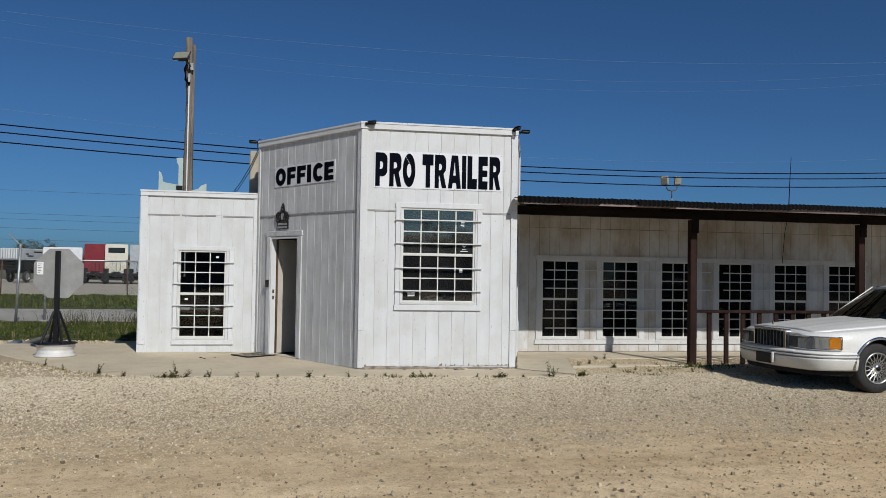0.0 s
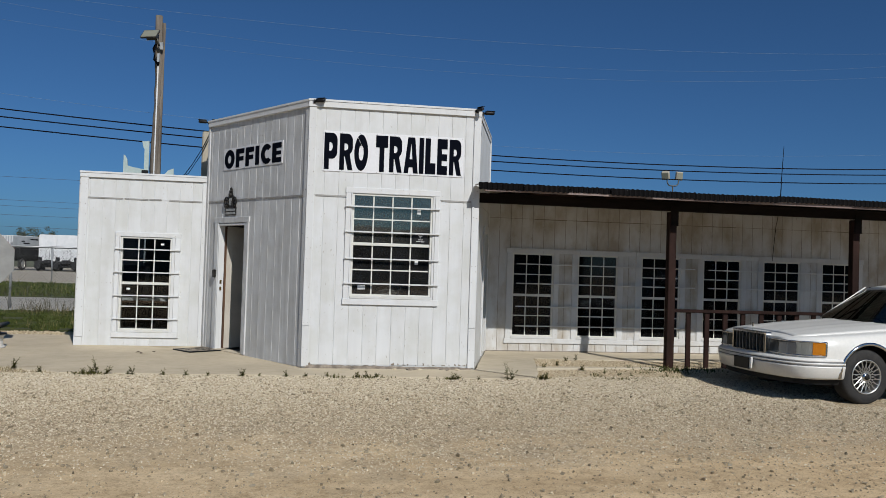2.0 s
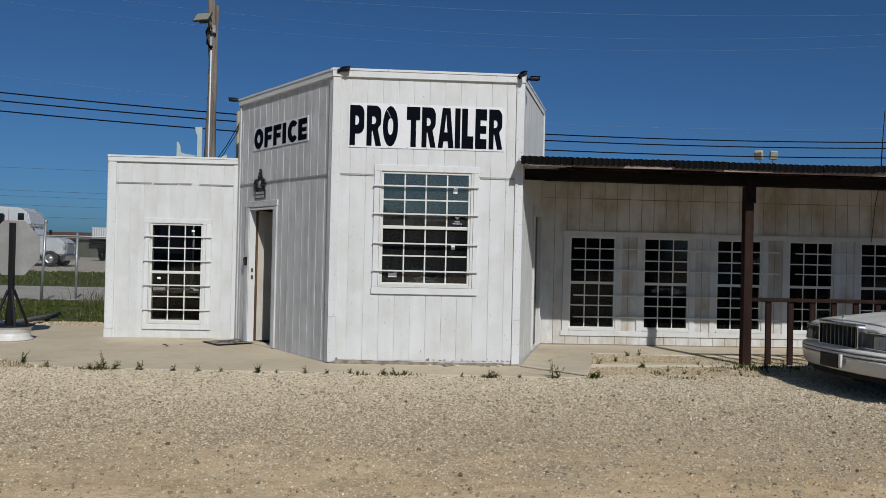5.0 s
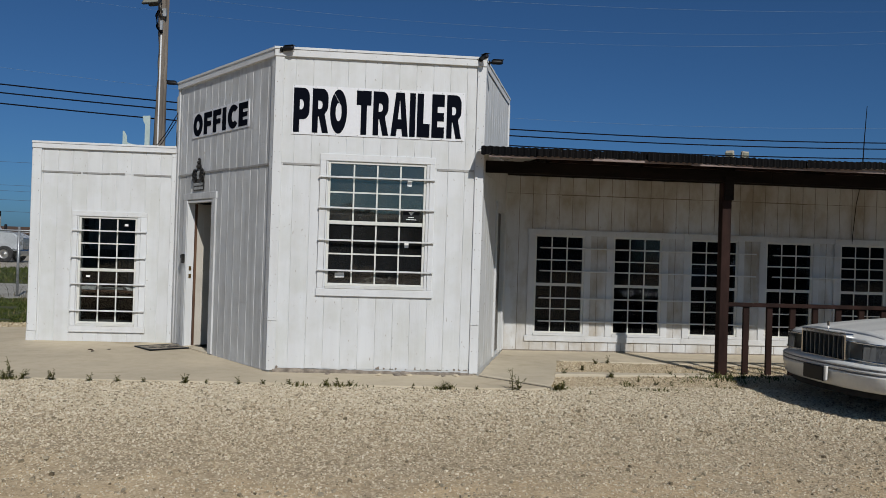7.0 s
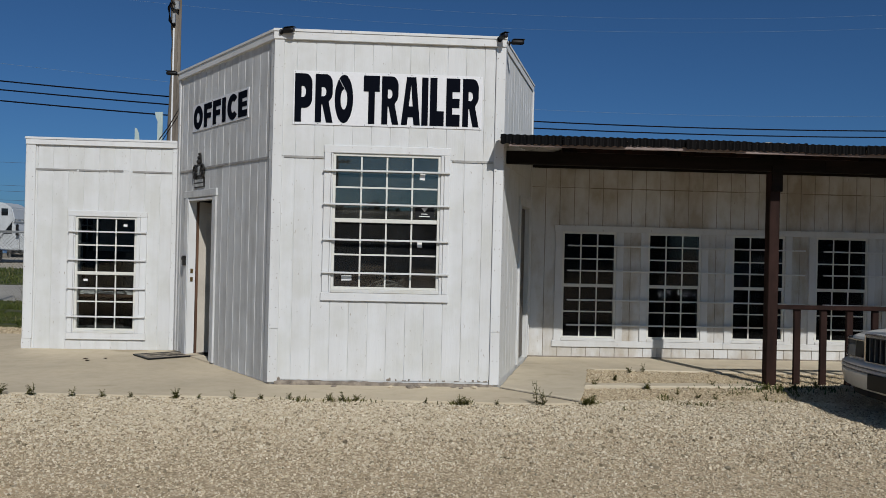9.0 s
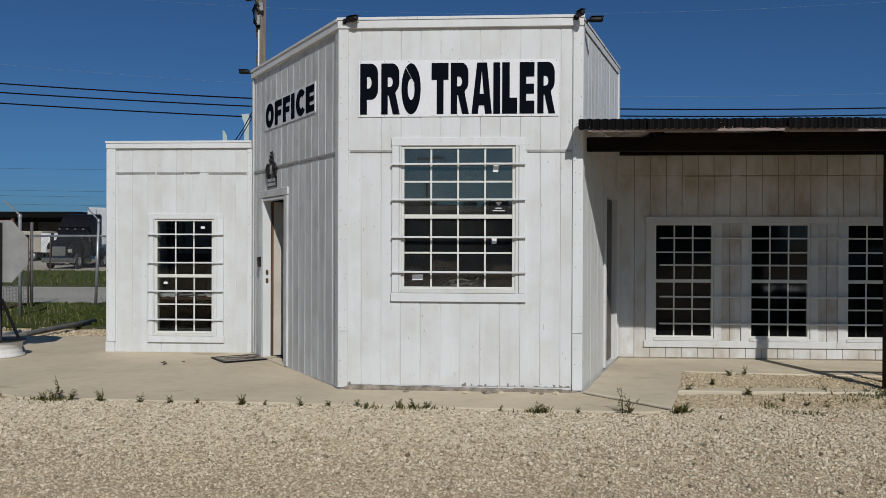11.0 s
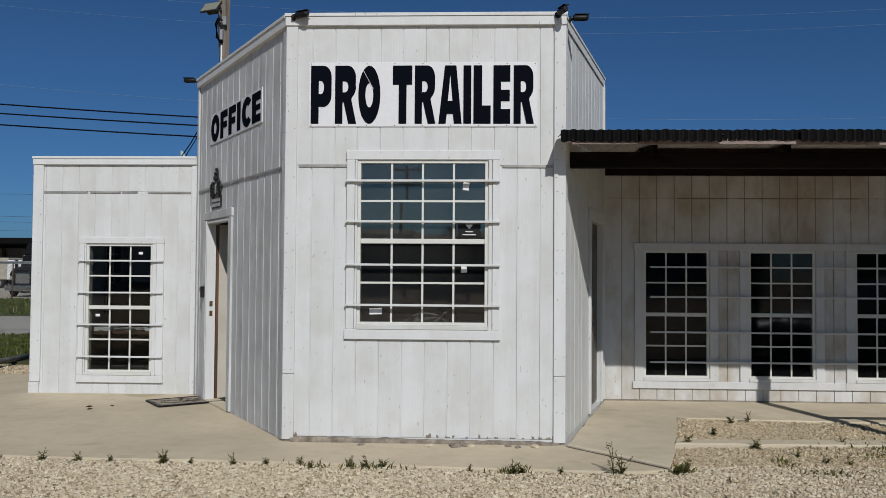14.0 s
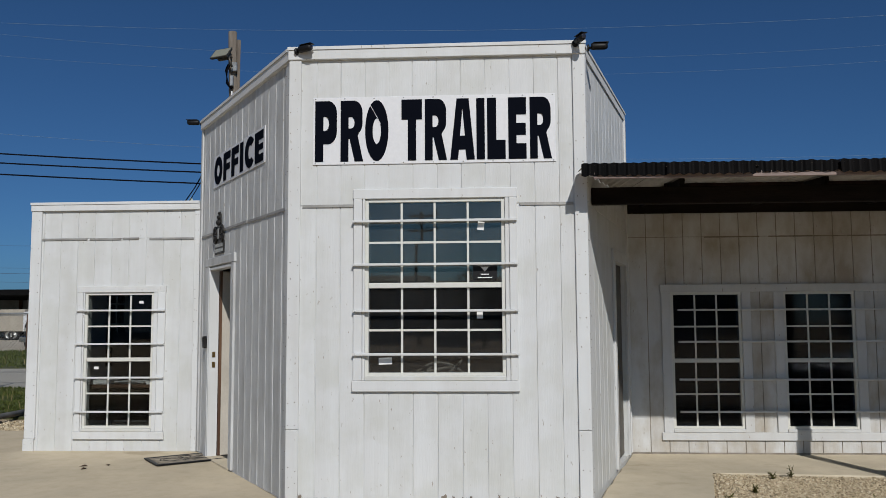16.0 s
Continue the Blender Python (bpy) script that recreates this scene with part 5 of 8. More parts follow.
def saloon_car(m):
    car = thing("car", "white four-door saloon car with chrome trim and amber side lamps", "car", m)
    wheels = ((1.03, 0.335), (4.01, 0.335))
    arch = 0.395
    st = list(np.arange(0.12, 5.46, 0.045))
    lows = list(np.linspace(0.25, 0.72, 12))
    bm = B()
    rows = []
    for s in st:
        w, zs, zt = car_lines(s)
        half = [(car_side(s, max(z, 0.25 if s > 0.75 else 0.36)), max(z, 0.25 if s > 0.75 else 0.36 + 0.001 * z)) for z in lows] + [(car_side(s, zs) - 0.004, zs - 0.02), (w - 0.055, zs + 0.006), (w - 0.11, zs + 0.022), (w * 0.55, zt - 0.012), (0, zt)]
        ring = [bm.verts.new((s, -y, z)) for y, z in half] + [bm.verts.new((s, y, z)) for y, z in half[-2::-1]]
        rows.append(ring)
    for a, b in zip(rows, rows[1:]):
        for k in range(len(a) - 1):
            f = bm.faces.new((a[k], a[k + 1], b[k + 1], b[k]))
            f.smooth = True
    for ring, flip in ((rows[0], False), (rows[-1], True)):
        bm.faces.new(ring if flip else ring[::-1])
    gone = [f for f in bm.faces if any(all((v.co.x - a) ** 2 + (v.co.z - b) ** 2 < arch ** 2 for v in f.verts) for a, b in wheels) and all(abs(v.co.y) > 0.7 for v in f.verts)]
    bmesh.ops.delete(bm, geom=gone, context="FACES")
    for v in bm.verts:
        for a, b in wheels:
            d = math.hypot(v.co.x - a, v.co.z - b)
            if d < arch and abs(v.co.y) > 0.7:
                k = arch / max(d, 1e-4)
                v.co.x, v.co.z = a + (v.co.x - a) * k, b + (v.co.z - b) * k
    part("body", bm, CAR_WHITE, car)
    bm = B()
    for a, b in wheels:
        box(bm, a - 0.42, a + 0.42, -0.80, 0.80, 0.22, 0.78)
    box(bm, 0.60, 5.2, -0.74, 0.74, 0.19, 0.32)
    box(bm, 0.20, 0.62, -0.55, 0.55, 0.31, 0.40)
    part("underbody", bm, DARK, car)
    # bonnet and boot lid, each a skin on the body with its own gap
    for nm, s0, s1 in (("hood", 0.24, 1.72), ("trunk_lid", 4.55, 5.36)):
        bm = B()
        grid = []
        for s in np.linspace(s0, s1, 16):
            w, zs, zt = car_lines(s)
            w2 = w * (0.80 if nm == "hood" else 0.82)
            grid.append([bm.verts.new((s, y, 0.011 + np.interp(abs(y), [0, w * 0.55, w - 0.11, w], [zt, zt - 0.012, zs + 0.022, zs]) + (0.010 * math.exp(-((abs(y) - 0.34) / 0.05) ** 2) if nm == "hood" else 0))) for y in np.linspace(-w2, w2, 27)])
        for a, b in zip(grid, grid[1:]):
            for k in range(26):
                bm.faces.new((a[k], b[k], b[k + 1], a[k + 1])).smooth = True
        ext = bmesh.ops.extrude_edge_only(bm, edges=[e for e in bm.edges if e.is_boundary])
        for v in ext["geom"]:
            if isinstance(v, bmesh.types.BMVert):
                v.co.z -= 0.02
        part(nm, bm, CAR_WHITE, car)
    # doors
    for side in (-1, 1):
        for s0, s1 in ((1.74, 2.95), (2.97, 3.95)):
            bm = B()
            grid = []
            for s in np.linspace(s0, s1, 12):
                grid.append([bm.verts.new((s, side * (car_side(s, z) + 0.006), z)) for z in np.linspace(0.33, 0.86, 12)])
            for a, b in zip(grid, grid[1:]):
                for k in range(11):
                    bm.faces.new((a[k], b[k], b[k + 1], a[k + 1])).smooth = True
            ext = bmesh.ops.extrude_edge_only(bm, edges=[e for e in bm.edges if e.is_boundary])
            for v in ext["geom"]:
                if isinstance(v, bmesh.types.BMVert):
                    v.co.y -= side * 0.02
            dr = part("door", bm, CAR_WHITE, car)
            bm = B()
            box(bm, s1 - 0.24, s1 - 0.06, side * (car_side(s1, 0.78) + 0.01) - 0.008, side * (car_side(s1, 0.78) + 0.01) + 0.012, 0.765, 0.795, bevel=0.004)
            part("door_handle", bm, CHROME, dr, "chrome door handle")
        # trim strips along the flank
        for z0, z1, off, mat, nm in ((0.525, 0.535, 0.014, CHROME, "trim_strip"), (0.497, 0.520, 0.012, GREY_TRIM, "rub_strip"), (0.435, 0.445, 0.012, CHROME, "trim_strip")):
            for s0, s1 in ((1.46, 1.73), (1.75, 2.94), (2.98, 3.58), (4.44, 5.2)):
                bm = B()
                n = 8
                for k in range(n):
                    a, b = s0 + (s1 - s0) * k / n, s0 + (s1 - s0) * (k + 1) / n
                    ya, yb = side * (car_side(a, z0) + off), side * (car_side(b, z0) + off)
                    q = [bm.verts.new(c) for c in ((a, ya, z0), (b, yb, z0), (b, yb, z1), (a, ya, z1), (a, ya - side * 0.02, z0), (b, yb - side * 0.02, z0), (b, yb - side * 0.02, z1), (a, ya - side * 0.02, z1))]
                    for f in ((0, 1, 2, 3), (4, 7, 6, 5), (0, 4, 5, 1), (3, 2, 6, 7)):
                        bm.faces.new([q[i] for i in f])
                part(nm, bm, mat, car)
        # chrome arch lips and side marker
        for a, b in wheels:
            bm = B()
            sweep(bm, [(a + arch * math.cos(t), side * (car_side(a + arch * math.cos(t), max(0.3, b + arch * math.sin(t))) + 0.004), b + arch * math.sin(t)) for t in np.linspace(-0.04, math.pi + 0.04, 26)], 0.022, 6)
            part("arch_trim", bm, CHROME, car, "chrome wheel-arch lip")
        bm = B()
        box(bm, 1.54, 1.64, side * 0.965 - 0.008, side * 0.965 + 0.012, 0.575, 0.605, bevel=0.003)
        part("badge", bm, BLACK, car)
        # door mirror
        if side > 0:
            continue
        bm = B()
        box(bm, -0.06, 0.05, -0.11, 0.11, -0.06, 0.07, pose(1.96, side * 1.06, 0.98, 0, 0, side * 8), bevel=0.025)
        tube(bm, (1.97, side * 0.90, 0.92), (1.96, side * 1.0, 0.95), 0.03, 0.025, 8)
        mr = part("mirror", bm, CAR_WHITE, car)
        bm = B()
        box(bm, 0.048, 0.054, -0.095, 0.095, -0.045, 0.055, pose(1.96, side * 1.06, 0.98, 0, 0, side * 8))
        part("mirror_glass", bm, CHROME, mr)
    # bumpers: one profile carried round the corners
    def bumper(nose, name):
        path = [(0.69, -0.985), (0.52, -0.975), (0.36, -0.945), (0.22, -0.88), (0.11, -0.77), (0.045, -0.60), (0.0, -0.36), (-0.02, 0.0)] if nose else [(0.54, -0.985), (0.35, -0.985), (0.20, -0.965), (0.09, -0.90), (0.03, -0.78), (0.0, -0.5), (-0.02, 0.0)]
        path += [(s, -y) for s, y in path[-2::-1]]
        prof = [(0.12, 0.296), (0.055, 0.302), (0.028, 0.325), (0.004, 0.44), (0.0, 0.455), (0.012, 0.460), (0.012, 0.474), (0.0, 0.479), (0.0, 0.496), (0.012, 0.501), (0.012, 0.513), (0.002, 0.518), (0.006, 0.53), (0.04, 0.552), (0.12, 0.558)]
        def ring(inset, z):
            out = []
            for k, (s, y) in enumerate(path):
                a, b = Vector(path[max(k - 1, 0)]), Vector(path[min(k + 1, len(path) - 1)])
                d = (b - a).normalized()
                nrm = Vector((d.y, -d.x))
                if nrm.dot(Vector((1.5 - s, -y))) < 0:
                    nrm = -nrm
                p = Vector((s, y)) + nrm * inset
                out.append((p.x if nose else 5.56 - p.x, p.y, z))
            return out
        bm = B()
        rings = [[bm.verts.new(c) for c in ring(i, z)] for i, z in prof]
        for a, b in zip(rings, rings[1:]):
            for k in range(len(a) - 1):
                bm.faces.new((a[k], a[k + 1], b[k + 1], b[k])).smooth = True
        bp = part(name, bm, CAR_WHITE, car)
        for z in (0.467, 0.507):
            bm = B()
            sweep(bm, ring(0.009, z), 0.007, 6)
            part("bumper_strip", bm, GREY_TRIM, bp)
        bm = B()
        for a, b in zip(ring(0.10, 0.302), ring(0.10, 0.302)[1:]):
            q = [bm.verts.new(c) for c in (a, b, (b[0], b[1] * 0.97, 0.235), (a[0], a[1] * 0.97, 0.235))]
            bm.faces.new(q)
        bmesh.ops.remove_doubles(bm, verts=bm.verts[:], dist=0.0005)
        bmesh.ops.solidify(bm, geom=bm.faces[:], thickness=0.012)
        part("valance", bm, DARK, bp)
        return bp
    front = bumper(True, "front_bumper")
    bumper(False, "rear_bumper")
    bm = B()
    box(bm, -0.045, -0.022, -0.16, 0.16, 0.335, 0.475, bevel=0.006)
    part("plate_bracket", bm, BLACK, front, "dark empty plate bracket")
    bm = B()
    box(bm, -0.048, -0.02, -0.215, -0.175, 0.345, 0.485, bevel=0.006)
    part("overrider", bm, CAR_WHITE, front)
    # grille
    g = thing("grille", "", "", pose(0.085, 0, 0))
    g.parent = car
    bm = B()
    for q in ((-0.350, -0.334, 0.555, 0.812), (0.334, 0.350, 0.555, 0.812), (-0.334, 0.334, 0.778, 0.812), (-0.334, 0.334, 0.555, 0.566)):
        box(bm, -0.035, 0.06, q[0], q[1], q[2], q[3], bevel=0.008)
    part("surround", bm, CHROME, g)
    bm = B()
    box(bm, 0.012, 0.06, -0.334, 0.334, 0.567, 0.777)
    part("backing", bm, DARK, g)
    for k in range(9):
        y = -0.292 + 0.073 * k
        bm = B()
        box(bm, -0.016, 0.012, y - 0.004, y + 0.004, 0.568, 0.776)
        part("grille_bar", bm, GRILLE_METAL, g)
    bm = B()
    tube(bm, (0.03, 0, 0.80), (0.03, 0, 0.895), 0.006, 0.004, 6)
    box(bm, 0.025, 0.035, -0.02, 0.02, 0.86, 0.905, bevel=0.003)
    part("ornament", bm, CHROME, g)
    # headlamps that wrap round the corners
    for side in (-1, 1):
        lamp = thing("headlight", "", "", pose(0, 0, 0))
        lamp.parent = car
        plan = [(0.088, 0.375), (0.098, 0.56), (0.118, 0.68), (0.165, 0.775), (0.24, 0.85), (0.34, 0.902), (0.46, 0.940)]
        run = [0.0]
        for p, q in zip(plan, plan[1:]):
            run.append(run[-1] + math.hypot(q[0] - p[0], q[1] - p[1]))
        def at(k, z):
            k *= run[-1]
            return (float(np.interp(k, run, [p[0] for p in plan])) + 0.05 * (z - 0.588), side * (float(np.interp(k, run, [p[1] for p in plan])) - 0.03 * (z - 0.588)), z)
        for nm, k0, k1, mat in (("lens", 0.0, 0.22, CLEAR_LENS), ("lens", 0.23, 0.55, CLEAR_LENS), ("lens", 0.555, 0.785, BRIGHT_LENS), ("turn_signal", 0.79, 0.985, AMBER)):
            bm = B()
            ks = np.linspace(k0, k1, 8)
            lo = [bm.verts.new(at(k, 0.588)) for k in ks]
            hi = [bm.verts.new(at(k, 0.732)) for k in ks]
            for k in range(7):
                bm.faces.new((lo[k], lo[k + 1], hi[k + 1], hi[k])).smooth = True
            bmesh.ops.solidify(bm, geom=bm.faces[:], thickness=0.02 * side)
            part(nm, bm, mat, lamp, "amber side lamp" if mat is AMBER else "")
        bm = B()
        for z in (0.580, 0.740):
            sweep(bm, [at(k, z) for k in np.linspace(-0.01, 1, 14)], 0.009, 6)
        tube(bm, at(1, 0.578), at(1, 0.742), 0.009, seg=6)
        part("bezel", bm, CHROME, lamp)
        bm = B()
        box(bm, 5.44, 5.50, min(side * 0.45, side * 0.93), max(side * 0.45, side * 0.93), 0.62, 0.80, bevel=0.01)
        part("tail_light", bm, RED_LENS, car)
    # cabin
    low = {"f": 1.56, "r": 4.55, "w": 0.87}
    top = {"f": 2.22, "r": 3.90, "w": 0.655}
    zl, zr = 0.935, 1.40
    bm = B()
    a = [bm.verts.new(c) for c in ((low["f"], -0.62, zl + 0.02), (low["f"], 0.62, zl + 0.02), (top["f"], 0.56, zr), (top["f"], -0.56, zr))]
    bm.faces.new(a)
    bmesh.ops.subdivide_edges(bm, edges=bm.edges, cuts=7, use_grid_fill=True)
    for v in bm.verts:
        k = (v.co.z - zl - 0.02) / (zr - zl - 0.02)
        half = 0.80 - 0.20 * k
        u = v.co.y / (0.62 - 0.06 * k)
        v.co.y = u * half
        v.co.x += 0.17 * u * u
    for f in bm.faces:
        f.smooth = True
    part("windscreen", bm, CAR_GLASS, car)
    bm = B()
    bm.faces.new([bm.verts.new(c) for c in ((low["r"], -0.72, zl + 0.03), (top["r"], -0.58, zr), (top["r"], 0.58, zr), (low["r"], 0.72, zl + 0.03))])
    part("rear_window", bm, CAR_GLASS, car)
    for side in (-1, 1):
        for s0, s1, t0, t1 in ((1.95, 2.93, 2.46, 2.93), (2.99, 4.0, 2.99, 3.72)):
            bm = B()
            bm.faces.new([bm.verts.new(c) for c in ((s0, side * 0.865, 0.90), (s1, side * 0.865, 0.90), (t1, side * 0.675, 1.37), (t0, side * 0.675, 1.37))])
            part("side_window", bm, CAR_GLASS, car)
        for a, b, r in (((1.72, side * 0.83, 0.92), (2.34, side * 0.632, 1.392), 0.019), ((2.96, side * 0.868, 0.89), (2.96, side * 0.672, 1.385), 0.034)):
            bm = B()
            r = r if side < 0 else r * 0.5
            tube(bm, a, b, r, r * 0.9, 8)
            part("pillar", bm, CAR_WHITE, car)
        bm = B()
        q = [bm.verts.new(c) for c in ((4.05, side * 0.868, 0.89), (4.60, side * 0.79, 0.93), (3.95, side * 0.60, 1.40), (3.72, side * 0.668, 1.38), (4.05, side * 0.80, 0.89), (4.56, side * 0.70, 0.93), (3.94, side * 0.54, 1.385), (3.72, side * 0.60, 1.365))]
        for f in ((0, 1, 2, 3), (4, 7, 6, 5), (0, 4, 5, 1), (1, 5, 6, 2), (3, 2, 6, 7), (0, 3, 7, 4)):
            bm.faces.new([q[i] for i in f])
        part("rear_pillar", bm, CAR_WHITE, car)
        bm = B()
        sweep(bm, [(1.95, side * 0.872, 0.895), (3.0, side * 0.882, 0.895), (4.1, side * 0.872, 0.895)], 0.011, 6)
        part("sill_trim", bm, CHROME, car)
    bm = B()
    grid = []
    for s in np.linspace(2.18, 4.0, 15):
        k = (s - 2.18) / 1.82
        zz = 1.40 + 0.05 * (1 - (2 * k - 1) ** 4)
        hw = 0.655 + 0.02 * (1 - (2 * k - 1) ** 2)
        grid.append([bm.verts.new((s + 0.14 * (abs(u) ** 2) * (1 - k) ** 2, u * hw, zz - 0.075 * abs(u) ** 5)) for u in np.linspace(-1, 1, 17)])
    for a, b in zip(grid, grid[1:]):
        for k in range(16):
            bm.faces.new((a[k], b[k], b[k + 1], a[k + 1])).smooth = True
    ext = bmesh.ops.extrude_edge_only(bm, edges=[e for e in bm.edges if e.is_boundary])
    for v in ext["geom"]:
        if isinstance(v, bmesh.types.BMVert):
            v.co.z -= 0.035
    part("roof", bm, CAR_WHITE, car)
    bm = B()
    box(bm, 1.75, 4.5, -0.82, 0.82, 0.60, 0.70)
    box(bm, 1.70, 2.05, -0.78, 0.78, 0.70, 0.925, bevel=0.04)
    part("dashboard", bm, DARK, car)
    for y in (-0.40, 0.40):
        for s in (2.75, 3.65):
            bm = B()
            box(bm, s, s + 0.16, y - 0.30, y + 0.30, 0.66, 1.12, pose(0, 0, 0), bevel=0.05)
            box(bm, s + 0.03, s + 0.13, y - 0.13, y + 0.13, 1.12, 1.27, bevel=0.03)
            box(bm, s - 0.42, s + 0.05, y - 0.30, y + 0.30, 0.62, 0.78, bevel=0.05)
            part("seat", bm, SEAT, car)
    bm = B()
    sweep(bm, [(2.22 + 0.05 * math.sin(t), -0.40 + 0.19 * math.cos(t), 0.93 + 0.17 * math.sin(t)) for t in np.linspace(0, 2 * math.pi, 21)], 0.014, 6)
    part("steering_wheel", bm, BLACK, car)
    for y in (-0.45, 0.25):
        bm = B()
        sweep(bm, [(1.66, y, 0.965), (1.78, y + 0.25, 1.01), (1.86, y + 0.50, 1.045)], 0.008, 5)
        part("wiper", bm, BLACK, car)
    # wheels
    for s in (1.03, 4.01):
        for side in (-1, 1):
            wh = thing("wheel", "", "", pose(s, side * 0.815, 0.335, 0, 0, 0 if side < 0 else 180))
            wh.parent = car
            turn = pose(0, 0, 0, 90, 0, 0)
            bm = B()
            lathe(bm, [(0.205, -0.105), (0.24, -0.112), (0.30, -0.108), (0.328, -0.085), (0.336, -0.04), (0.336, 0.05), (0.326, 0.088), (0.298, 0.110), (0.24, 0.114), (0.205, 0.104)], 40, turn)
            part("tyre", bm, RUBBER, wh)
            bm = B()
            lathe(bm, [(0.207, 0.112), (0.200, 0.118), (0.190, 0.108), (0.186, 0.05), (0.186, -0.10), (0.207, -0.105)], 36, turn)
            rim = part("rim", bm, ALLOY, wh)
            bm = B()
            lathe(bm, [(0.0, 0.03), (0.186, 0.03)], 24, turn)
            part("brake_drum", bm, DARK, wh)
            bm = B()
            for k in range(18):
                for d in (-1, 1):
                    t0 = 2 * math.pi * k / 18
                    t1 = t0 + d * 0.55
                    tube(bm, (0.045 * math.cos(t0), -0.095, 0.045 * math.sin(t0)), (0.190 * math.cos(t1), -0.105, 0.190 * math.sin(t1)), 0.0048, seg=5)
            part("spokes", bm, ALLOY, rim)
            bm = B()
            lathe(bm, [(0.055, 0.085), (0.050, 0.105), (0.035, 0.118), (0.0, 0.122)], 18, turn)
            part("hub_cap", bm, CHROME, rim)
            bm = B()
            lathe(bm, [(0.036, 0.119), (0.030, 0.126), (0.0, 0.128)], 12, turn)
            part("hub_badge", bm, BLACK, rim)
    return car


saloon_car(pose(5.78, -1.70, -0.072, 0, 0, 4) @ Matrix.Scale(1.045, 4))


# ---- on the pad ----
def stop_sign():
    s = thing("portable_stop_sign", "grey sign back on a black post in a white wheel rim", "road sign", pose(-4.86, 1.93, 0.022, 0, 0, -7))
    bm = B()
    lathe(bm, [(0.10, 0.0), (0.312, 0.0), (0.322, 0.010), (0.318, 0.026), (0.292, 0.034), (0.284, 0.060), (0.284, 0.085), (0.276, 0.095), (0.276, 0.120), (0.284, 0.130), (0.284, 0.158), (0.294, 0.178), (0.312, 0.190), (0.314, 0.202), (0.306, 0.212), (0.10, 0.212)], 36, close=True)
    part("wheel_rim", bm, RIM_WHITE, s)
    bm = B()
    lathe(bm, [(0.0, 0.195), (0.30, 0.207), (0.335, 0.210), (0.335, 0.222), (0.0, 0.225)], 24)
    part("base_plate", bm, BLACK_PAINT, s)
    bm = B()
    box(bm, -0.035, 0.035, -0.035, 0.035, 0.20, 1.74, bevel=0.004)
    part("post", bm, BLACK_PAINT, s)
    for a in range(4):
        bm = B()
        t = math.pi / 4 + a * math.pi / 2
        tube(bm, (0.24 * math.cos(t), 0.24 * math.sin(t), 0.22), (0.04 * math.cos(t), 0.04 * math.sin(t), 0.74), 0.022, seg=6)
        part("brace", bm, BLACK_PAINT, s)
    bm = B()
    r = 0.405 / math.cos(math.pi / 8)
    prism(bm, [(r * math.cos(math.pi / 8 + k * math.pi / 4), 1.365 + r * math.sin(math.pi / 8 + k * math.pi / 4)) for k in range(8)], 0.004, pose(0, 0.037, 0))
    part("panel", bm, SIGN_BACK, s)
    bm = B()
    prism(bm, [(r * 0.985 * math.cos(math.pi / 8 + k * math.pi / 4), 1.375 + r * 0.985 * math.sin(math.pi / 8 + k * math.pi / 4)) for k in range(8)], 0.001, pose(0, 0.0412, 0))
    part("face", bm, plain("red_sign_face", (0.35, 0.02, 0.02), 0.5), s)
    bm = B()
    box(bm, -0.355, -0.25, 0.033, 0.0365, 1.345, 1.55)
    st = part("sticker", bm, PAPER, s, "white sticker")
    for k in range(6):
        bm = B()
        z = 1.375 + 0.028 * k
        box(bm, -0.34, -0.34 + (0.035, 0.06, 0.05, 0.07, 0.04, 0.065)[k], 0.0315, 0.0328, z, z + 0.010)
        part("bar", bm, GREY_TRIM, st)


stop_sign()


def doormat():
    d = thing("doormat", "worn dark rubber doormat on the concrete by the office door", "doormat", pose(-1.575, 1.98, 0.027, 0, 0, 37) @ Matrix.Diagonal((0.92, 0.95, 1, 1)))
    bm = B()
    box(bm, -0.42, 0.42, -0.27, 0.27, 0.0, 0.012, bevel=0.004)
    part("pad", bm, MAT, d)
    for q in ((-0.42, 0.42, -0.275, -0.235), (-0.42, 0.42, 0.235, 0.275), (-0.425, -0.385, -0.234, 0.234), (0.385, 0.425, -0.234, 0.234)):
        bm = B()
        box(bm, q[0], q[1], q[2], q[3], 0.0, 0.016, bevel=0.003)
        part("border", bm, BLACK, d)
    for cx, cy, r in ((-0.2, 0.0, 0.13), (0.2, 0.0, 0.13), (0.0, 0.1, 0.09), (0.0, -0.1, 0.09)):
        bm = B()
        sweep(bm, [(cx + r * (1 - 0.5 * k / 20) * math.cos(k * 0.55), cy + r * (1 - 0.5 * k / 20) * math.sin(k * 0.55), 0.011) for k in range(20)], 0.0045, 5)
        part("scroll", bm, BLACK, d, "raised dark scroll")


doormat()


def leaf_litter():
    for x, y, r in ((-2.50, 1.55, 20), (-2.28, 1.62, 130), (-2.42, 1.40, 70)):
        bm = B()
        bm.faces.new([bm.verts.new(c) for c in ((-0.04, 0, 0.002), (-0.01, -0.025, 0.012), (0.045, -0.005, 0.004), (0.01, 0.022, 0.016))])
        bmesh.ops.solidify(bm, geom=bm.faces[:], thickness=0.002)
        solid("dry_leaf", bm, RUSTED, "small curled dry leaf on the concrete", "leaf", "dry leaves", m=pose(x, y, 0.02, 0, 0, r))


leaf_litter()


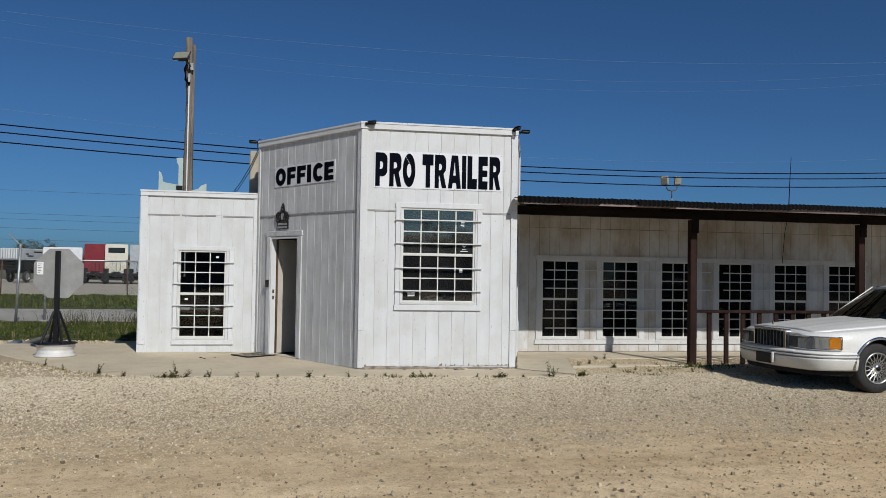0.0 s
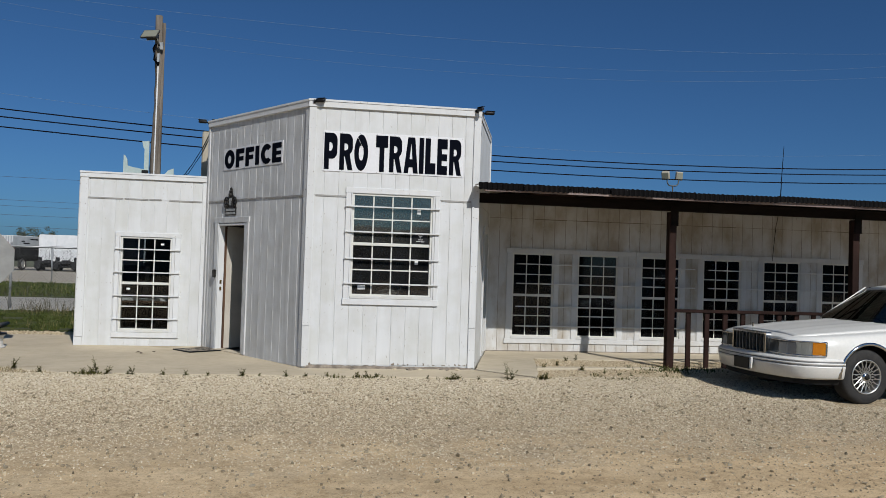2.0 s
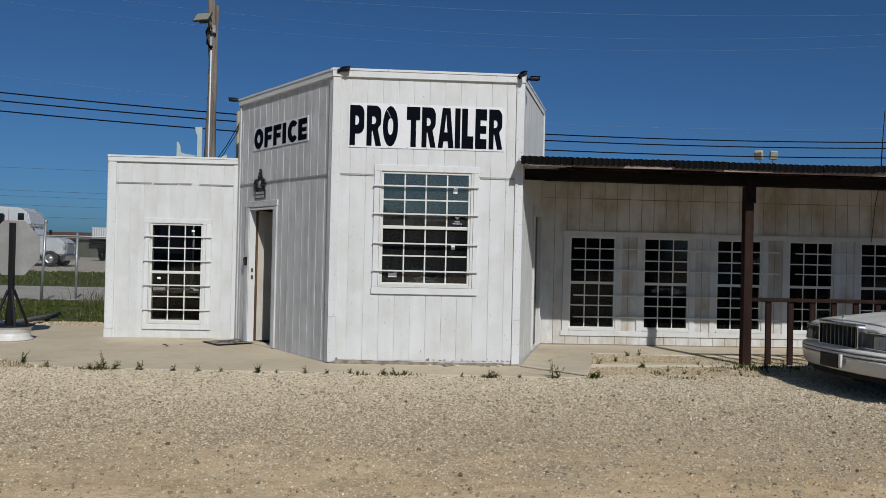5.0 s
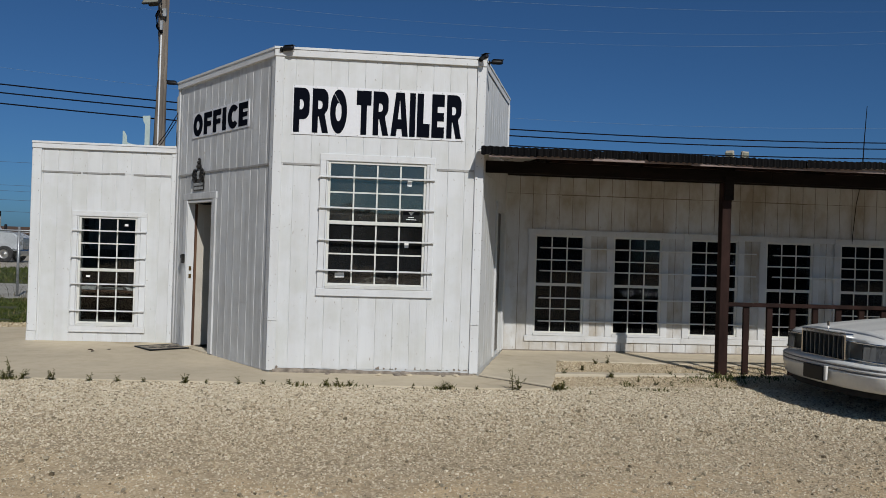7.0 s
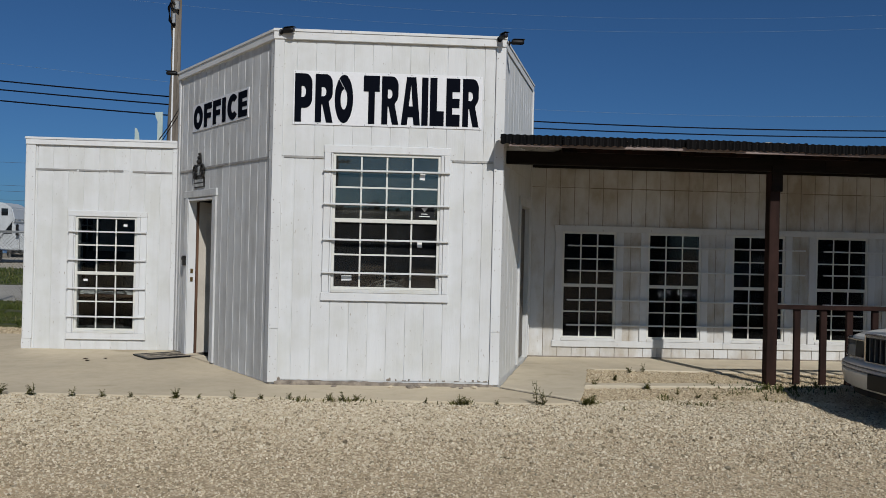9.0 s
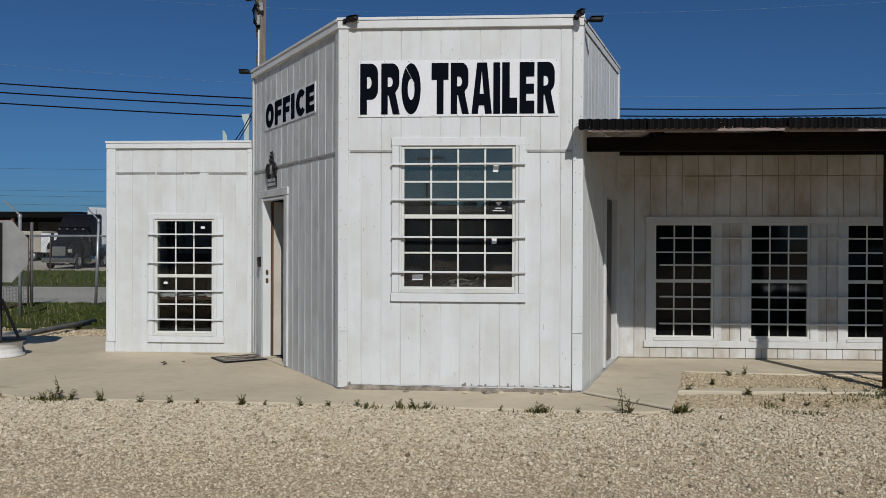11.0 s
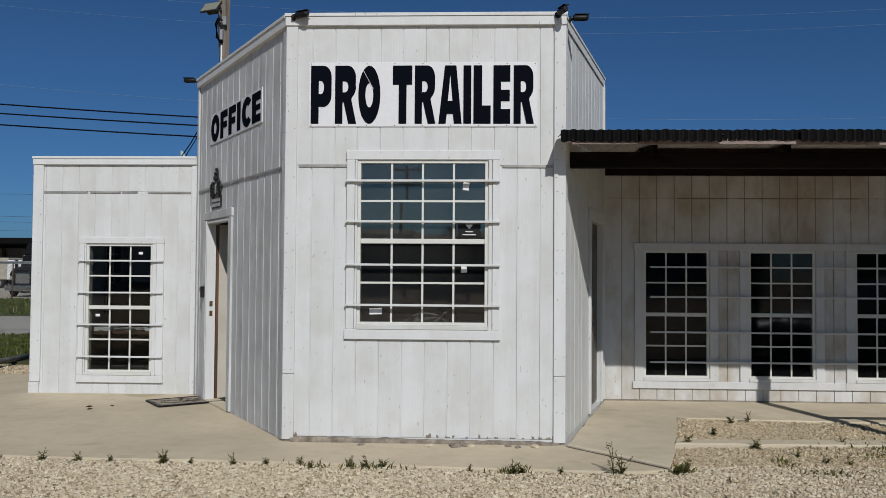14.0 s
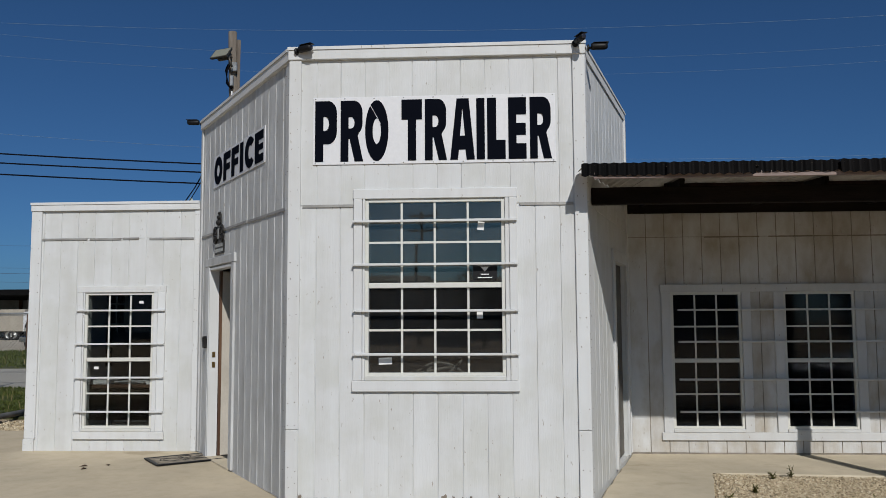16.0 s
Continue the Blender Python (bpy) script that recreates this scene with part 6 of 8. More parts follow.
# ---- seen through and on the panes ----
def papers():
    for m, u, z, w, h, r in ((FRONT, 0.80, 1.155, 0.11, 0.055, -2), (FRONT, 1.60, 2.27, 0.055, 0.07, 7), (FRONT, 1.585, 1.54, 0.05, 0.075, 0), (LOW, 0.80, 0.965, 0.055, 0.03, 0), (LOW, 1.32, 1.715, 0.05, 0.03, 0),
                             (WING, 4.33, 1.68, 0.05, 0.03, 0)):
        bm = B()
        box(bm, -w / 2, w / 2, 0.0, 0.0015, -h / 2, h / 2)
        solid("note", bm, PAPER, "small white paper note stuck on the window glass", "paper", "window notes", m=m @ pose(u, 0.046 if m is WING else 0.0105 if z > 1.6 else 0.0285, z, 0, r, 0))
    d = thing("window_decal", "black decal with a white arrow and lines on the window", "decal", FRONT @ pose(1.63, 0.0105, 1.885))
    bm = B()
    box(bm, -0.10, 0.10, 0.0, 0.0015, -0.06, 0.075)
    part("backing", bm, BLACK, d)
    bm = B()
    prism(bm, [(-0.035, 0.045), (0.035, 0.045), (0.0, 0.005)], 0.001, pose(0, -0.0012, 0))
    part("arrow", bm, PAPER, d)
    for z, w in ((0.062, 0.07), (-0.018, 0.035), (-0.045, 0.06)):
        bm = B()
        box(bm, -w, w, -0.0012, -0.0002, z - 0.004, z + 0.004)
        part("bar", bm, PAPER, d)


papers()


def wagon_wheel():
    """A pale hoop with crossing staves on the floor behind the tower window."""
    w = thing("wooden_hoop", "pale wooden hoop with crossed staves leaning behind the window", "hoop", pose(1.22, 0.42, 0.80))
    bm = B()
    sweep(bm, [(0.30 * math.cos(t), 0.05 * math.sin(t), 0.32 * math.sin(t)) for t in np.linspace(0, 2 * math.pi, 29)], 0.012, 6)
    part("hoop", bm, BEIGE, w)
    for a, b in (((-0.22, 0, 0.22), (0.16, 0.02, 0.30)), ((-0.24, 0.01, 0.10), (-0.02, 0.01, 0.34)), ((0.05, 0, 0.20), (0.20, 0.02, 0.34)), ((-0.05, 0.01, 0.24), (0.28, 0, 0.12))):
        bm = B()
        tube(bm, a, b, 0.014, seg=6)
        part("stave", bm, BEIGE, w)
    bm = B()
    box(bm, -0.36, 0.36, -0.16, 0.20, -0.78, -0.33, bevel=0.01)
    part("crate", bm, RUSTED, w)


wagon_wheel()


def low_room():
    """A desk with papers, a cabinet and a chair back behind the low window."""
    d = thing("office_desk", "dark wooden desk behind the low window", "desk", pose(-2.60, 3.05, 0.02))
    bm = B()
    box(bm, -0.85, 0.75, -0.33, 0.33, 0.70, 0.735, bevel=0.004)
    part("top", bm, BROWN_EDGE, d)
    for x, y in ((-0.80, -0.28), (0.70, -0.28), (-0.80, 0.28), (0.70, 0.28)):
        bm = B()
        box(bm, x - 0.03, x + 0.03, y - 0.03, y + 0.03, 0.0, 0.70)
        part("leg", bm, BROWN_EDGE, d)
    bm = B()
    box(bm, -0.76, 0.66, 0.29, 0.31, 0.25, 0.70)
    part("panel", bm, BROWN_EDGE, d)
    rng = random.Random(21)
    for x, y, w, h in ((-2.95, 2.92, 0.22, 0.05), (-2.68, 3.02, 0.30, 0.025), (-2.35, 2.95, 0.24, 0.07), (-2.12, 3.08, 0.20, 0.04)):
        bm = B()
        for k in range(4):
            box(bm, -w / 2, w / 2, -0.14, 0.14, h * k / 4, h * (k + 1) / 4 - 0.001, pose(rng.uniform(-0.01, 0.01), 0, 0, 0, 0, rng.uniform(-6, 6)))
        solid("paper_stack", bm, PAPER, "untidy stack of white papers on the desk", "papers", "papers on the desk", m=pose(x, y, 0.756, 0, 0, rng.uniform(-25, 25)))
    c = thing("filing_cabinet", "grey steel filing cabinet in the low room", "cabinet", pose(-3.25, 4.6, 0.02, 0, 0, 90))
    bm = B()
    box(bm, -0.24, 0.24, -0.30, 0.30, 0.0, 1.32, bevel=0.008)
    part("body", bm, GREY_TRIM, c)
    for k in range(4):
        bm = B()
        box(bm, -0.22, 0.22, -0.315, -0.301, 0.03 + 0.325 * k, 0.33 + 0.325 * k, bevel=0.004)
        dr = part("drawer", bm, GREY_TRIM, c)
        bm = B()
        box(bm, -0.06, 0.06, -0.335, -0.316, 0.22 + 0.325 * k, 0.24 + 0.325 * k, bevel=0.003)
        part("handle", bm, STEEL, dr)


low_room()


# ---- beyond the pad ----
def blades(name, spots, lo, hi, width, mat, label, lean=0.5, lumps=0.0):
    """Many thin upright blades, each a bent pair of triangles."""
    n = len(spots)
    rng = np.random.default_rng(len(name) + n)
    h = rng.uniform(lo, hi, n)
    a = rng.uniform(0, 2 * np.pi, n)
    w = width * rng.uniform(0.6, 1.3, n)
    dx, dy = np.cos(a), np.sin(a)
    ln = rng.uniform(0.1, lean, n) * h
    b = rng.uniform(0, 2 * np.pi, n)
    P = np.asarray(spots)
    if lumps:
        # tufts stand up where the ground is damp and thin out between
        h = h * np.array([max(0.25, 1.0 + lumps * (noise.noise((x * 0.9, y * 0.9, 11)) + 0.7 * noise.noise((x * 2.7, y * 2.7, 17)))) for x, y, _ in P])
    v = np.zeros((n, 5, 3))
    v[:, 0] = P + np.stack([-dx * w, -dy * w, 0 * w - 0.01], 1)
    v[:, 1] = P + np.stack([dx * w, dy * w, 0 * w - 0.01], 1)
    mid = P + np.stack([np.cos(b) * ln * 0.35, np.sin(b) * ln * 0.35, h * 0.6], 1)
    v[:, 2] = mid + np.stack([dx * w * 0.7, dy * w * 0.7, 0 * w], 1)
    v[:, 3] = mid - np.stack([dx * w * 0.7, dy * w * 0.7, 0 * w], 1)
    v[:, 4] = P + np.stack([np.cos(b) * ln, np.sin(b) * ln, h], 1)
    base = np.arange(n)[:, None] * 5
    quads = (base + np.array([0, 1, 2, 3])).tolist()
    tris = (base + np.array([3, 2, 4])).tolist()
    ob = raw(name, v.reshape(-1, 3).tolist(), quads + tris, mat)
    return tagged(ob, label, "grass", kind="stuff")


def grass():
    rng = np.random.default_rng(5)
    def spots(n, x0, x1, y0, y1, z, clump=1.0):
        x, y = rng.uniform(x0, x1, n), rng.uniform(y0, y1, n)
        keep = [noise.noise((a * 0.5, b * 0.5, 3)) + 0.45 * noise.noise((a * 1.7, b * 1.7, 9)) > -0.25 * clump for a, b in zip(x, y)]
        keep = [k and (b > 12.5 or b > 6.45 + 1.2 * noise.noise((a * 1.3, b * 1.3, 5)) + 0.8 * noise.noise((a * 5, b * 5, 6))) for k, a, b in zip(keep, x, y)]
        return np.stack([x, y, np.full(n, z)], 1)[keep]
    blades("verge_grass", spots(96000, -15, -3.4, 4.9, 12.4, -0.065, 3.2), 0.012, 0.055, 0.012, GRASS, "uneven green grass of the near verge", 1.6, 1.5)
    blades("verge_grass", spots(44000, -34, 2, 20.9, 37, -0.055, 2.6), 0.03, 0.10, 0.026, GRASS, "uneven green grass of the far verge", 1.4, 1.4)
    blades("dry_stalks", spots(2600, -15, -3.4, 4.6, 12.4, -0.065, 0.2), 0.05, 0.24, 0.004, DRY, "dry straw stalks among the verge grass")
    blades("dry_stalks", spots(500, -34, 2, 20.9, 37.5, -0.055, 0.2), 0.15, 0.45, 0.010, DRY, "dry straw stalks on the far verge")
    blades("verge_grass", spots(900, -9.5, -3.7, 4.4, 5.5, -0.05, -0.4), 0.03, 0.12, 0.008, GRASS, "thin grass at the stony edge of the verge")

    # brown brushy weeds standing along the road's edge
    for cx, cy, sx, n in ((-4.3, 11.6, 0.5, 260), (-5.4, 11.9, 0.6, 220), (-6.9, 11.8, 0.4, 120), (-10.5, 21.6, 0.8, 120)):
        at = np.stack([rng.normal(cx, sx, n), rng.normal(cy, 0.25, n), np.full(n, -0.065)], 1)
        blades("brush_weeds", at, 0.12, 0.55, 0.006, BRUSH, "brown brushy weeds at the edge of the road", 0.9)


grass()


def fence_post(x, y, h, group, arm=True, lean=0.0, mat=None):
    p = thing("fence_post", "galvanised steel fence post with a slanting barbed-wire arm" if arm else "plain rusty steel fence post", "fence post", pose(x, y, -0.08, 0, lean, 0), group)
    bm = B()
    tube(bm, (0, 0, -0.1), (0, 0, h), 0.036, seg=10)
    part("tube", bm, mat or STEEL, p)
    if arm:
        bm = B()
        lathe(bm, [(0.043, 0.0), (0.045, 0.05), (0.03, 0.085), (0.0, 0.09)], 10, pose(0, 0, h - 0.04))
        part("cap", bm, STEEL, p)
        bm = B()
        box(bm, -0.016, 0.016, -0.010, 0.010, 0, 0.46, pose(0, 0, h + 0.02, 0, -47, 0))
        part("arm", bm, STEEL, p)
    return p


def fence_fabric(name, x0, x1, y, z0, z1, step, r, label):
    """Crossing diagonal wires of a chain-link fence with a top rail."""
    f = thing(name, label, "fence")
    vs, fs = [], []
    h = z1 - z0
    def bar(a, b):
        k = len(vs)
        d = (b - a).normalized()
        n1 = Vector((0, 1, 0)) * r
        n2 = d.cross(Vector((0, 1, 0))) * r
        for c in (a, b):
            vs.extend([tuple(c + n1), tuple(c + n2), tuple(c - n1), tuple(c - n2)])
        for q in range(4):
            fs.append((k + q, k + (q + 1) % 4, k + 4 + (q + 1) % 4, k + 4 + q))
    for s in (1, -1):
        x = x0 - h
        while x < x1 + h:
            a, b = Vector((x, y, z0)), Vector((x + s * h, y, z1))
            lo, hi = min(a.x, b.x), max(a.x, b.x)
            if hi > x0 and lo < x1:
                t0 = max(0.0, (x0 - a.x) / (b.x - a.x) if s > 0 else (a.x - x1) / (a.x - b.x))
                t1 = min(1.0, (x1 - a.x) / (b.x - a.x) if s > 0 else (a.x - x0) / (a.x - b.x))
                if t1 > t0 + 0.01:
                    bar(a.lerp(b, t0), a.lerp(b, t1))
            x += step
    ob = raw("wire_fabric", vs, fs, FENCE_WIRE, f)
    tagged(ob, "chain-link wire fabric", kind="stuff")
    bm = B()
    tube(bm, (x0, y, z1), (x1, y, z1), 0.022, seg=8)
    part("top_rail", bm, STEEL, f)
    return f


def fences():
    for x in (-15.2, -12.0, -8.56, -2.2):
        fence_post(x, 12.0, 2.16, "posts of the near fence", lean=2.0 if x == -8.56 else 0.0)
    fence_post(-8.25, 13.6, 1.9, "posts of the near fence", False)
    fence_post(-8.36, 8.3, 2.15, "posts of the near fence")
    fence_fabric("chainlink_fence", -15.2, -2.2, 12.05, 0.0, 1.70, 0.085, 0.0012, "sagging chain-link fence along the road")
    fence_post(-9.9, 11.4, 2.1, "posts of the near fence", False, 0, FENCE_WIRE)
    for k in range(16):
        fence_post(-44.4 + 3.4 * k, 37.6, 2.1, "posts of the far fence", False, random.uniform(-2, 2), STEEL if k % 2 else RUSTED)
    fence_fabric("chainlink_fence", -46, 5, 37.65, 0.02, 1.9, 0.22, 0.0035, "far chain-link fence before the lorry yard")
    g = thing("fence_gate", "folded-back rusty gate frame of chain-link fencing", "gate", pose(-9.9, 11.3, -0.06, 0, 0, -83))
    bm = B()
    for a, b in (((0.06, 0, 0.08), (0.06, 0, 1.75)), ((0.06, 0, 1.75), (1.7, 0, 1.70)), ((1.7, 0, 0.06), (1.7, 0, 1.70)), ((0.06, 0, 0.08), (1.7, 0, 0.06))):
        tube(bm, a, b, 0.024, seg=8)
    part("gate_frame", bm, RUSTED, g)
    bm = B()
    for k in range(22):
        x = 0.1 + 1.55 * k / 21
        tube(bm, (x, 0, 0.1), (x, 0, 1.7), 0.003, seg=4, caps=False)
    for k in range(20):
        z = 0.12 + 1.55 * k / 19
        tube(bm, (0.08, 0, z), (1.68, 0, z), 0.003, seg=4, caps=False)
    tagged(part("wire_fabric", bm, FENCE_WIRE, g), kind="stuff")


fences()


PIPE_GREY = simple("weathered_grey_pipe", (0.10, 0.10, 0.095), (0.19, 0.185, 0.17), 0.8, 0, 6, 0.2)


def culvert():
    """A length of old grey pipe lying in the grass behind the pad."""
    bm = B()
    sweep(bm, [(-6.05, 4.15, 0.0), (-6.10, 4.9, 0.005), (-6.14, 6.1, 0.0), (-6.24, 7.3, -0.02)], 0.047, 10)
    solid("drain_pipe", bm, PIPE_GREY, "old grey drain pipe lying in the grass", "pipe")
    bm = B()
    tube(bm, (-6.22, 3.95, 0.02), (-6.25, 4.75, 0.01), 0.045, seg=10)
    tube(bm, (-6.38, 4.30, 0.0), (-6.36, 4.95, 0.01), 0.035, seg=10)
    solid("scrap_pipe", bm, STEEL, "two short grey pipes lying beside the pad", "pipe")


culvert()


# ---- lorries ----
LORRY_RED = simple("lorry_red", (0.17, 0.012, 0.018), (0.22, 0.02, 0.025), 0.35, 0, 2, 0.0)
LORRY_CREAM = simple("lorry_cream", (0.594, 0.558, 0.45), (0.666, 0.63, 0.522), 0.35, 0, 2, 0.0)
LORRY_WHITE = simple("lorry_white", (0.612, 0.621, 0.621), (0.702, 0.702, 0.702), 0.35, 0, 2, 0.0)
LORRY_BLACK = simple("lorry_black", (0.004, 0.0045, 0.006), (0.009, 0.0095, 0.012), 0.4, 0, 2, 0.0, spec=0.15)
LORRY_GREY = simple("lorry_grey", (0.36, 0.38, 0.39), (0.46, 0.48, 0.49), 0.35, 0.2, 2, 0.0)
LORRY_SILVER = simple("lorry_silver", (0.50, 0.52, 0.53), (0.60, 0.62, 0.63), 0.35, 0.15, 2, 0.0)
TAN_BOX = simple("tan_trailer", (0.34, 0.30, 0.24), (0.42, 0.38, 0.31), 0.6, 0, 2, 0.0)
DARK_GLASS = plain("dark_glass", (0.012, 0.014, 0.016), 0.06)


def lorry_wheels(t, places, r=0.52):
    for x, y in places:
        w = thing("wheel", "", "", pose(x, y, r, 0, 0, 0 if y < 0 else 180))
        w.parent = t
        bm = B()
        lathe(bm, [(0.29, -0.14), (0.45, -0.15), (r, -0.10), (r, 0.10), (0.45, 0.15), (0.29, 0.14)], 24, pose(0, 0, 0, 90, 0, 0))
        part("tyre", bm, RUBBER, w)
        bm = B()
        lathe(bm, [(0.30, 0.13), (0.27, 0.08), (0.14, 0.05), (0.13, 0.12), (0.0, 0.13)], 20, pose(0, 0, 0, 90, 0, 0))
        part("rim", bm, ALLOY, w)


def tractor(m, paint, label, high=False):
    """A road tractor that faces local -x, its cab, sleeper and frame."""
    t = thing("lorry", label, "lorry", m, "parked lorries")
    bm = B()
    box(bm, -0.4, 6.0, -0.42, 0.42, 0.75, 1.05)
    part("chassis", bm, BLACK_PAINT, t)
    bm = B()
    prism(bm, [(-1.2, 0.75), (-1.25, 1.55), (-0.9, 1.85), (0.62, 2.05), (0.62, 0.75)], 1.9, pose(0, -0.95, 0))
    bmesh.ops.bevel(bm, geom=bm.edges[:], offset=0.09, segments=2, affect="EDGES")
    part("bonnet", bm, paint, t)
    bm = B()
    box(bm, -1.29, -1.22, -0.5, 0.5, 0.85, 1.55, bevel=0.03)
    part("grille", bm, CHROME, t)
    for y in (-0.78, 0.78):
        bm = B()
        box(bm, -1.24, -1.05, y - 0.16, y + 0.16, 1.1, 1.38, bevel=0.04)
        part("headlight", bm, BRIGHT_LENS, t)
    bm = B()
    box(bm, -1.42, -1.15, -1.2, 1.2, 0.42, 0.80, bevel=0.05)
    part("bumper", bm, CHROME, t)
    bm = B()
    prism(bm, [(0.62, 0.80), (0.62, 1.95), (1.10, 2.75), (2.2, 2.85), (2.2, 0.80)], 2.2, pose(0, -1.1, 0))
    bmesh.ops.bevel(bm, geom=bm.edges[:], offset=0.06, segments=2, affect="EDGES")
    part("cab", bm, paint, t)
    bm = B()
    box(bm, -0.01, 0.02, -0.95, 0.95, 0.0, 0.78, pose(0.70, 0, 1.98, 0, 31, 0), bevel=0.02)
    part("windscreen", bm, DARK_GLASS, t)
    for y in (-1.105, 1.105):
        bm = B()
        box(bm, 1.05, 1.95, y - 0.012, y + 0.012, 1.85, 2.55, bevel=0.008)
        part("side_window", bm, DARK_GLASS, t)
        bm = B()
        box(bm, 0.55, 0.68, y * 1.22 - 0.1, y * 1.22 + 0.1, 1.75, 2.45, bevel=0.03)
        part("mirror", bm, BLACK_PAINT, t)
        bm = B()
        tube(bm, (1.2, y * 0.98, 0.62), (2.7, y * 0.98, 0.62), 0.30, seg=16)
        part("fuel_tank", bm, CHROME, t)
        bm = B()
        tube(bm, (2.45, y * 0.92, 1.0), (2.45, y * 0.92, 3.7), 0.075, seg=10)
        part("exhaust_stack", bm, CHROME, t)
    bm = B()
    prism(bm, [(2.2, 0.85), (0.85, 2.72), (1.05, 3.5), (1.6, 3.82), (3.6, 3.9), (3.6, 0.85)] if high else [(2.2, 0.85), (1.35, 2.80), (1.75, 3.55), (2.2, 3.78), (3.6, 3.85), (3.6, 0.85)], 2.36, pose(0, -1.18, 0))
    bmesh.ops.bevel(bm, geom=bm.edges[:], offset=0.08, segments=2, affect="EDGES")
    part("sleeper", bm, paint, t)
    if paint is LORRY_CREAM:
        bm = B()
        box(bm, 3.60, 3.63, -0.85, 0.85, 3.0, 3.5, bevel=0.02)
        part("rear_panel", bm, DARK_GLASS, t)
    for z in (1.6, 2.1, 2.6):
        bm = B()
        box(bm, 3.60, 3.62, -1.05, 1.05, z, z + 0.05)
        part("rear_rib", bm, paint, t)
    for y in (-1.188, 1.188):
        bm = B()
        if high:
            box(bm, 1.28, 1.68, y - 0.007, y + 0.007, 3.0, 3.45, bevel=0.006)
        else:
            box(bm, 2.5, 3.1, y - 0.007, y + 0.007, 2.2, 2.7, bevel=0.006)
        part("sleeper_window", bm, DARK_GLASS, t)
        for x in (2.24, 2.95):
            bm = B()
            box(bm, x, x + 0.02, y - 0.005, y + 0.005, 0.95, 3.7)
            part("seam", bm, BLACK_PAINT, t)
    for y in (-0.9, -0.3, 0.3, 0.9):
        bm = B()
        box(bm, 0.78, 0.86, y - 0.06, y + 0.06, 2.70, 2.76, bevel=0.01)
        part("marker_lamp", bm, BRIGHT_LENS, t)
    bm = B()
    lathe(bm, [(0.0, 1.16), (0.45, 1.15), (0.5, 1.06), (0.0, 1.05)], 16, pose(4.9, 0, 0))
    part("fifth_wheel", bm, BLACK_PAINT, t)
    bm = B()
    box(bm, 3.66, 4.6, -0.95, 0.95, 0.98, 1.03)
    part("deck_plate", bm, GREY_TRIM, t)
    for x in (4.3, 5.6):
        bm = B()
        tube(bm, (x, -0.86, 0.52), (x, 0.86, 0.52), 0.14, seg=10)
        part("axle", bm, BLACK_PAINT, t)
    for y in (-0.35, 0.0, 0.35):
        bm = B()
        sweep(bm, [(3.63, y, 2.2), (3.9, y * 1.3, 1.5), (4.15, y * 0.6, 1.12)], 0.018, 6)
        part("air_hose", bm, BLACK_PAINT, t)
    lorry_wheels(t, [(-0.35, -1.0), (-0.35, 1.0), (4.3, -0.98), (4.3, 0.98), (5.6, -0.98), (5.6, 0.98)])
    for y in (-0.98, 0.98):
        for s in (4.3, 5.6):
            bm = B()
            sweep(bm, [(s + 0.62 * math.cos(a), y, 0.52 + 0.62 * math.sin(a)) for a in np.linspace(0.5, 2.6, 9)], 0.03, 6)
            part("mudguard", bm, BLACK_PAINT, t)
        bm = B()
        box(bm, 6.28, 6.30, y - 0.30, y + 0.30, 0.22, 0.98, bevel=0.004)
        part("mudflap", bm, BLACK_PAINT, t)
        bm = B()
        box(bm, 3.62, 3.95, y - 0.22, y + 0.22, 0.75, 1.45, bevel=0.02)
        part("tool_box", bm, BLACK_PAINT, t)
    bm = B()
    box(bm, 5.98, 6.10, -1.15, 1.15, 0.78, 1.0, bevel=0.01)
    part("rear_beam", bm, BLACK_PAINT, t)
    return t


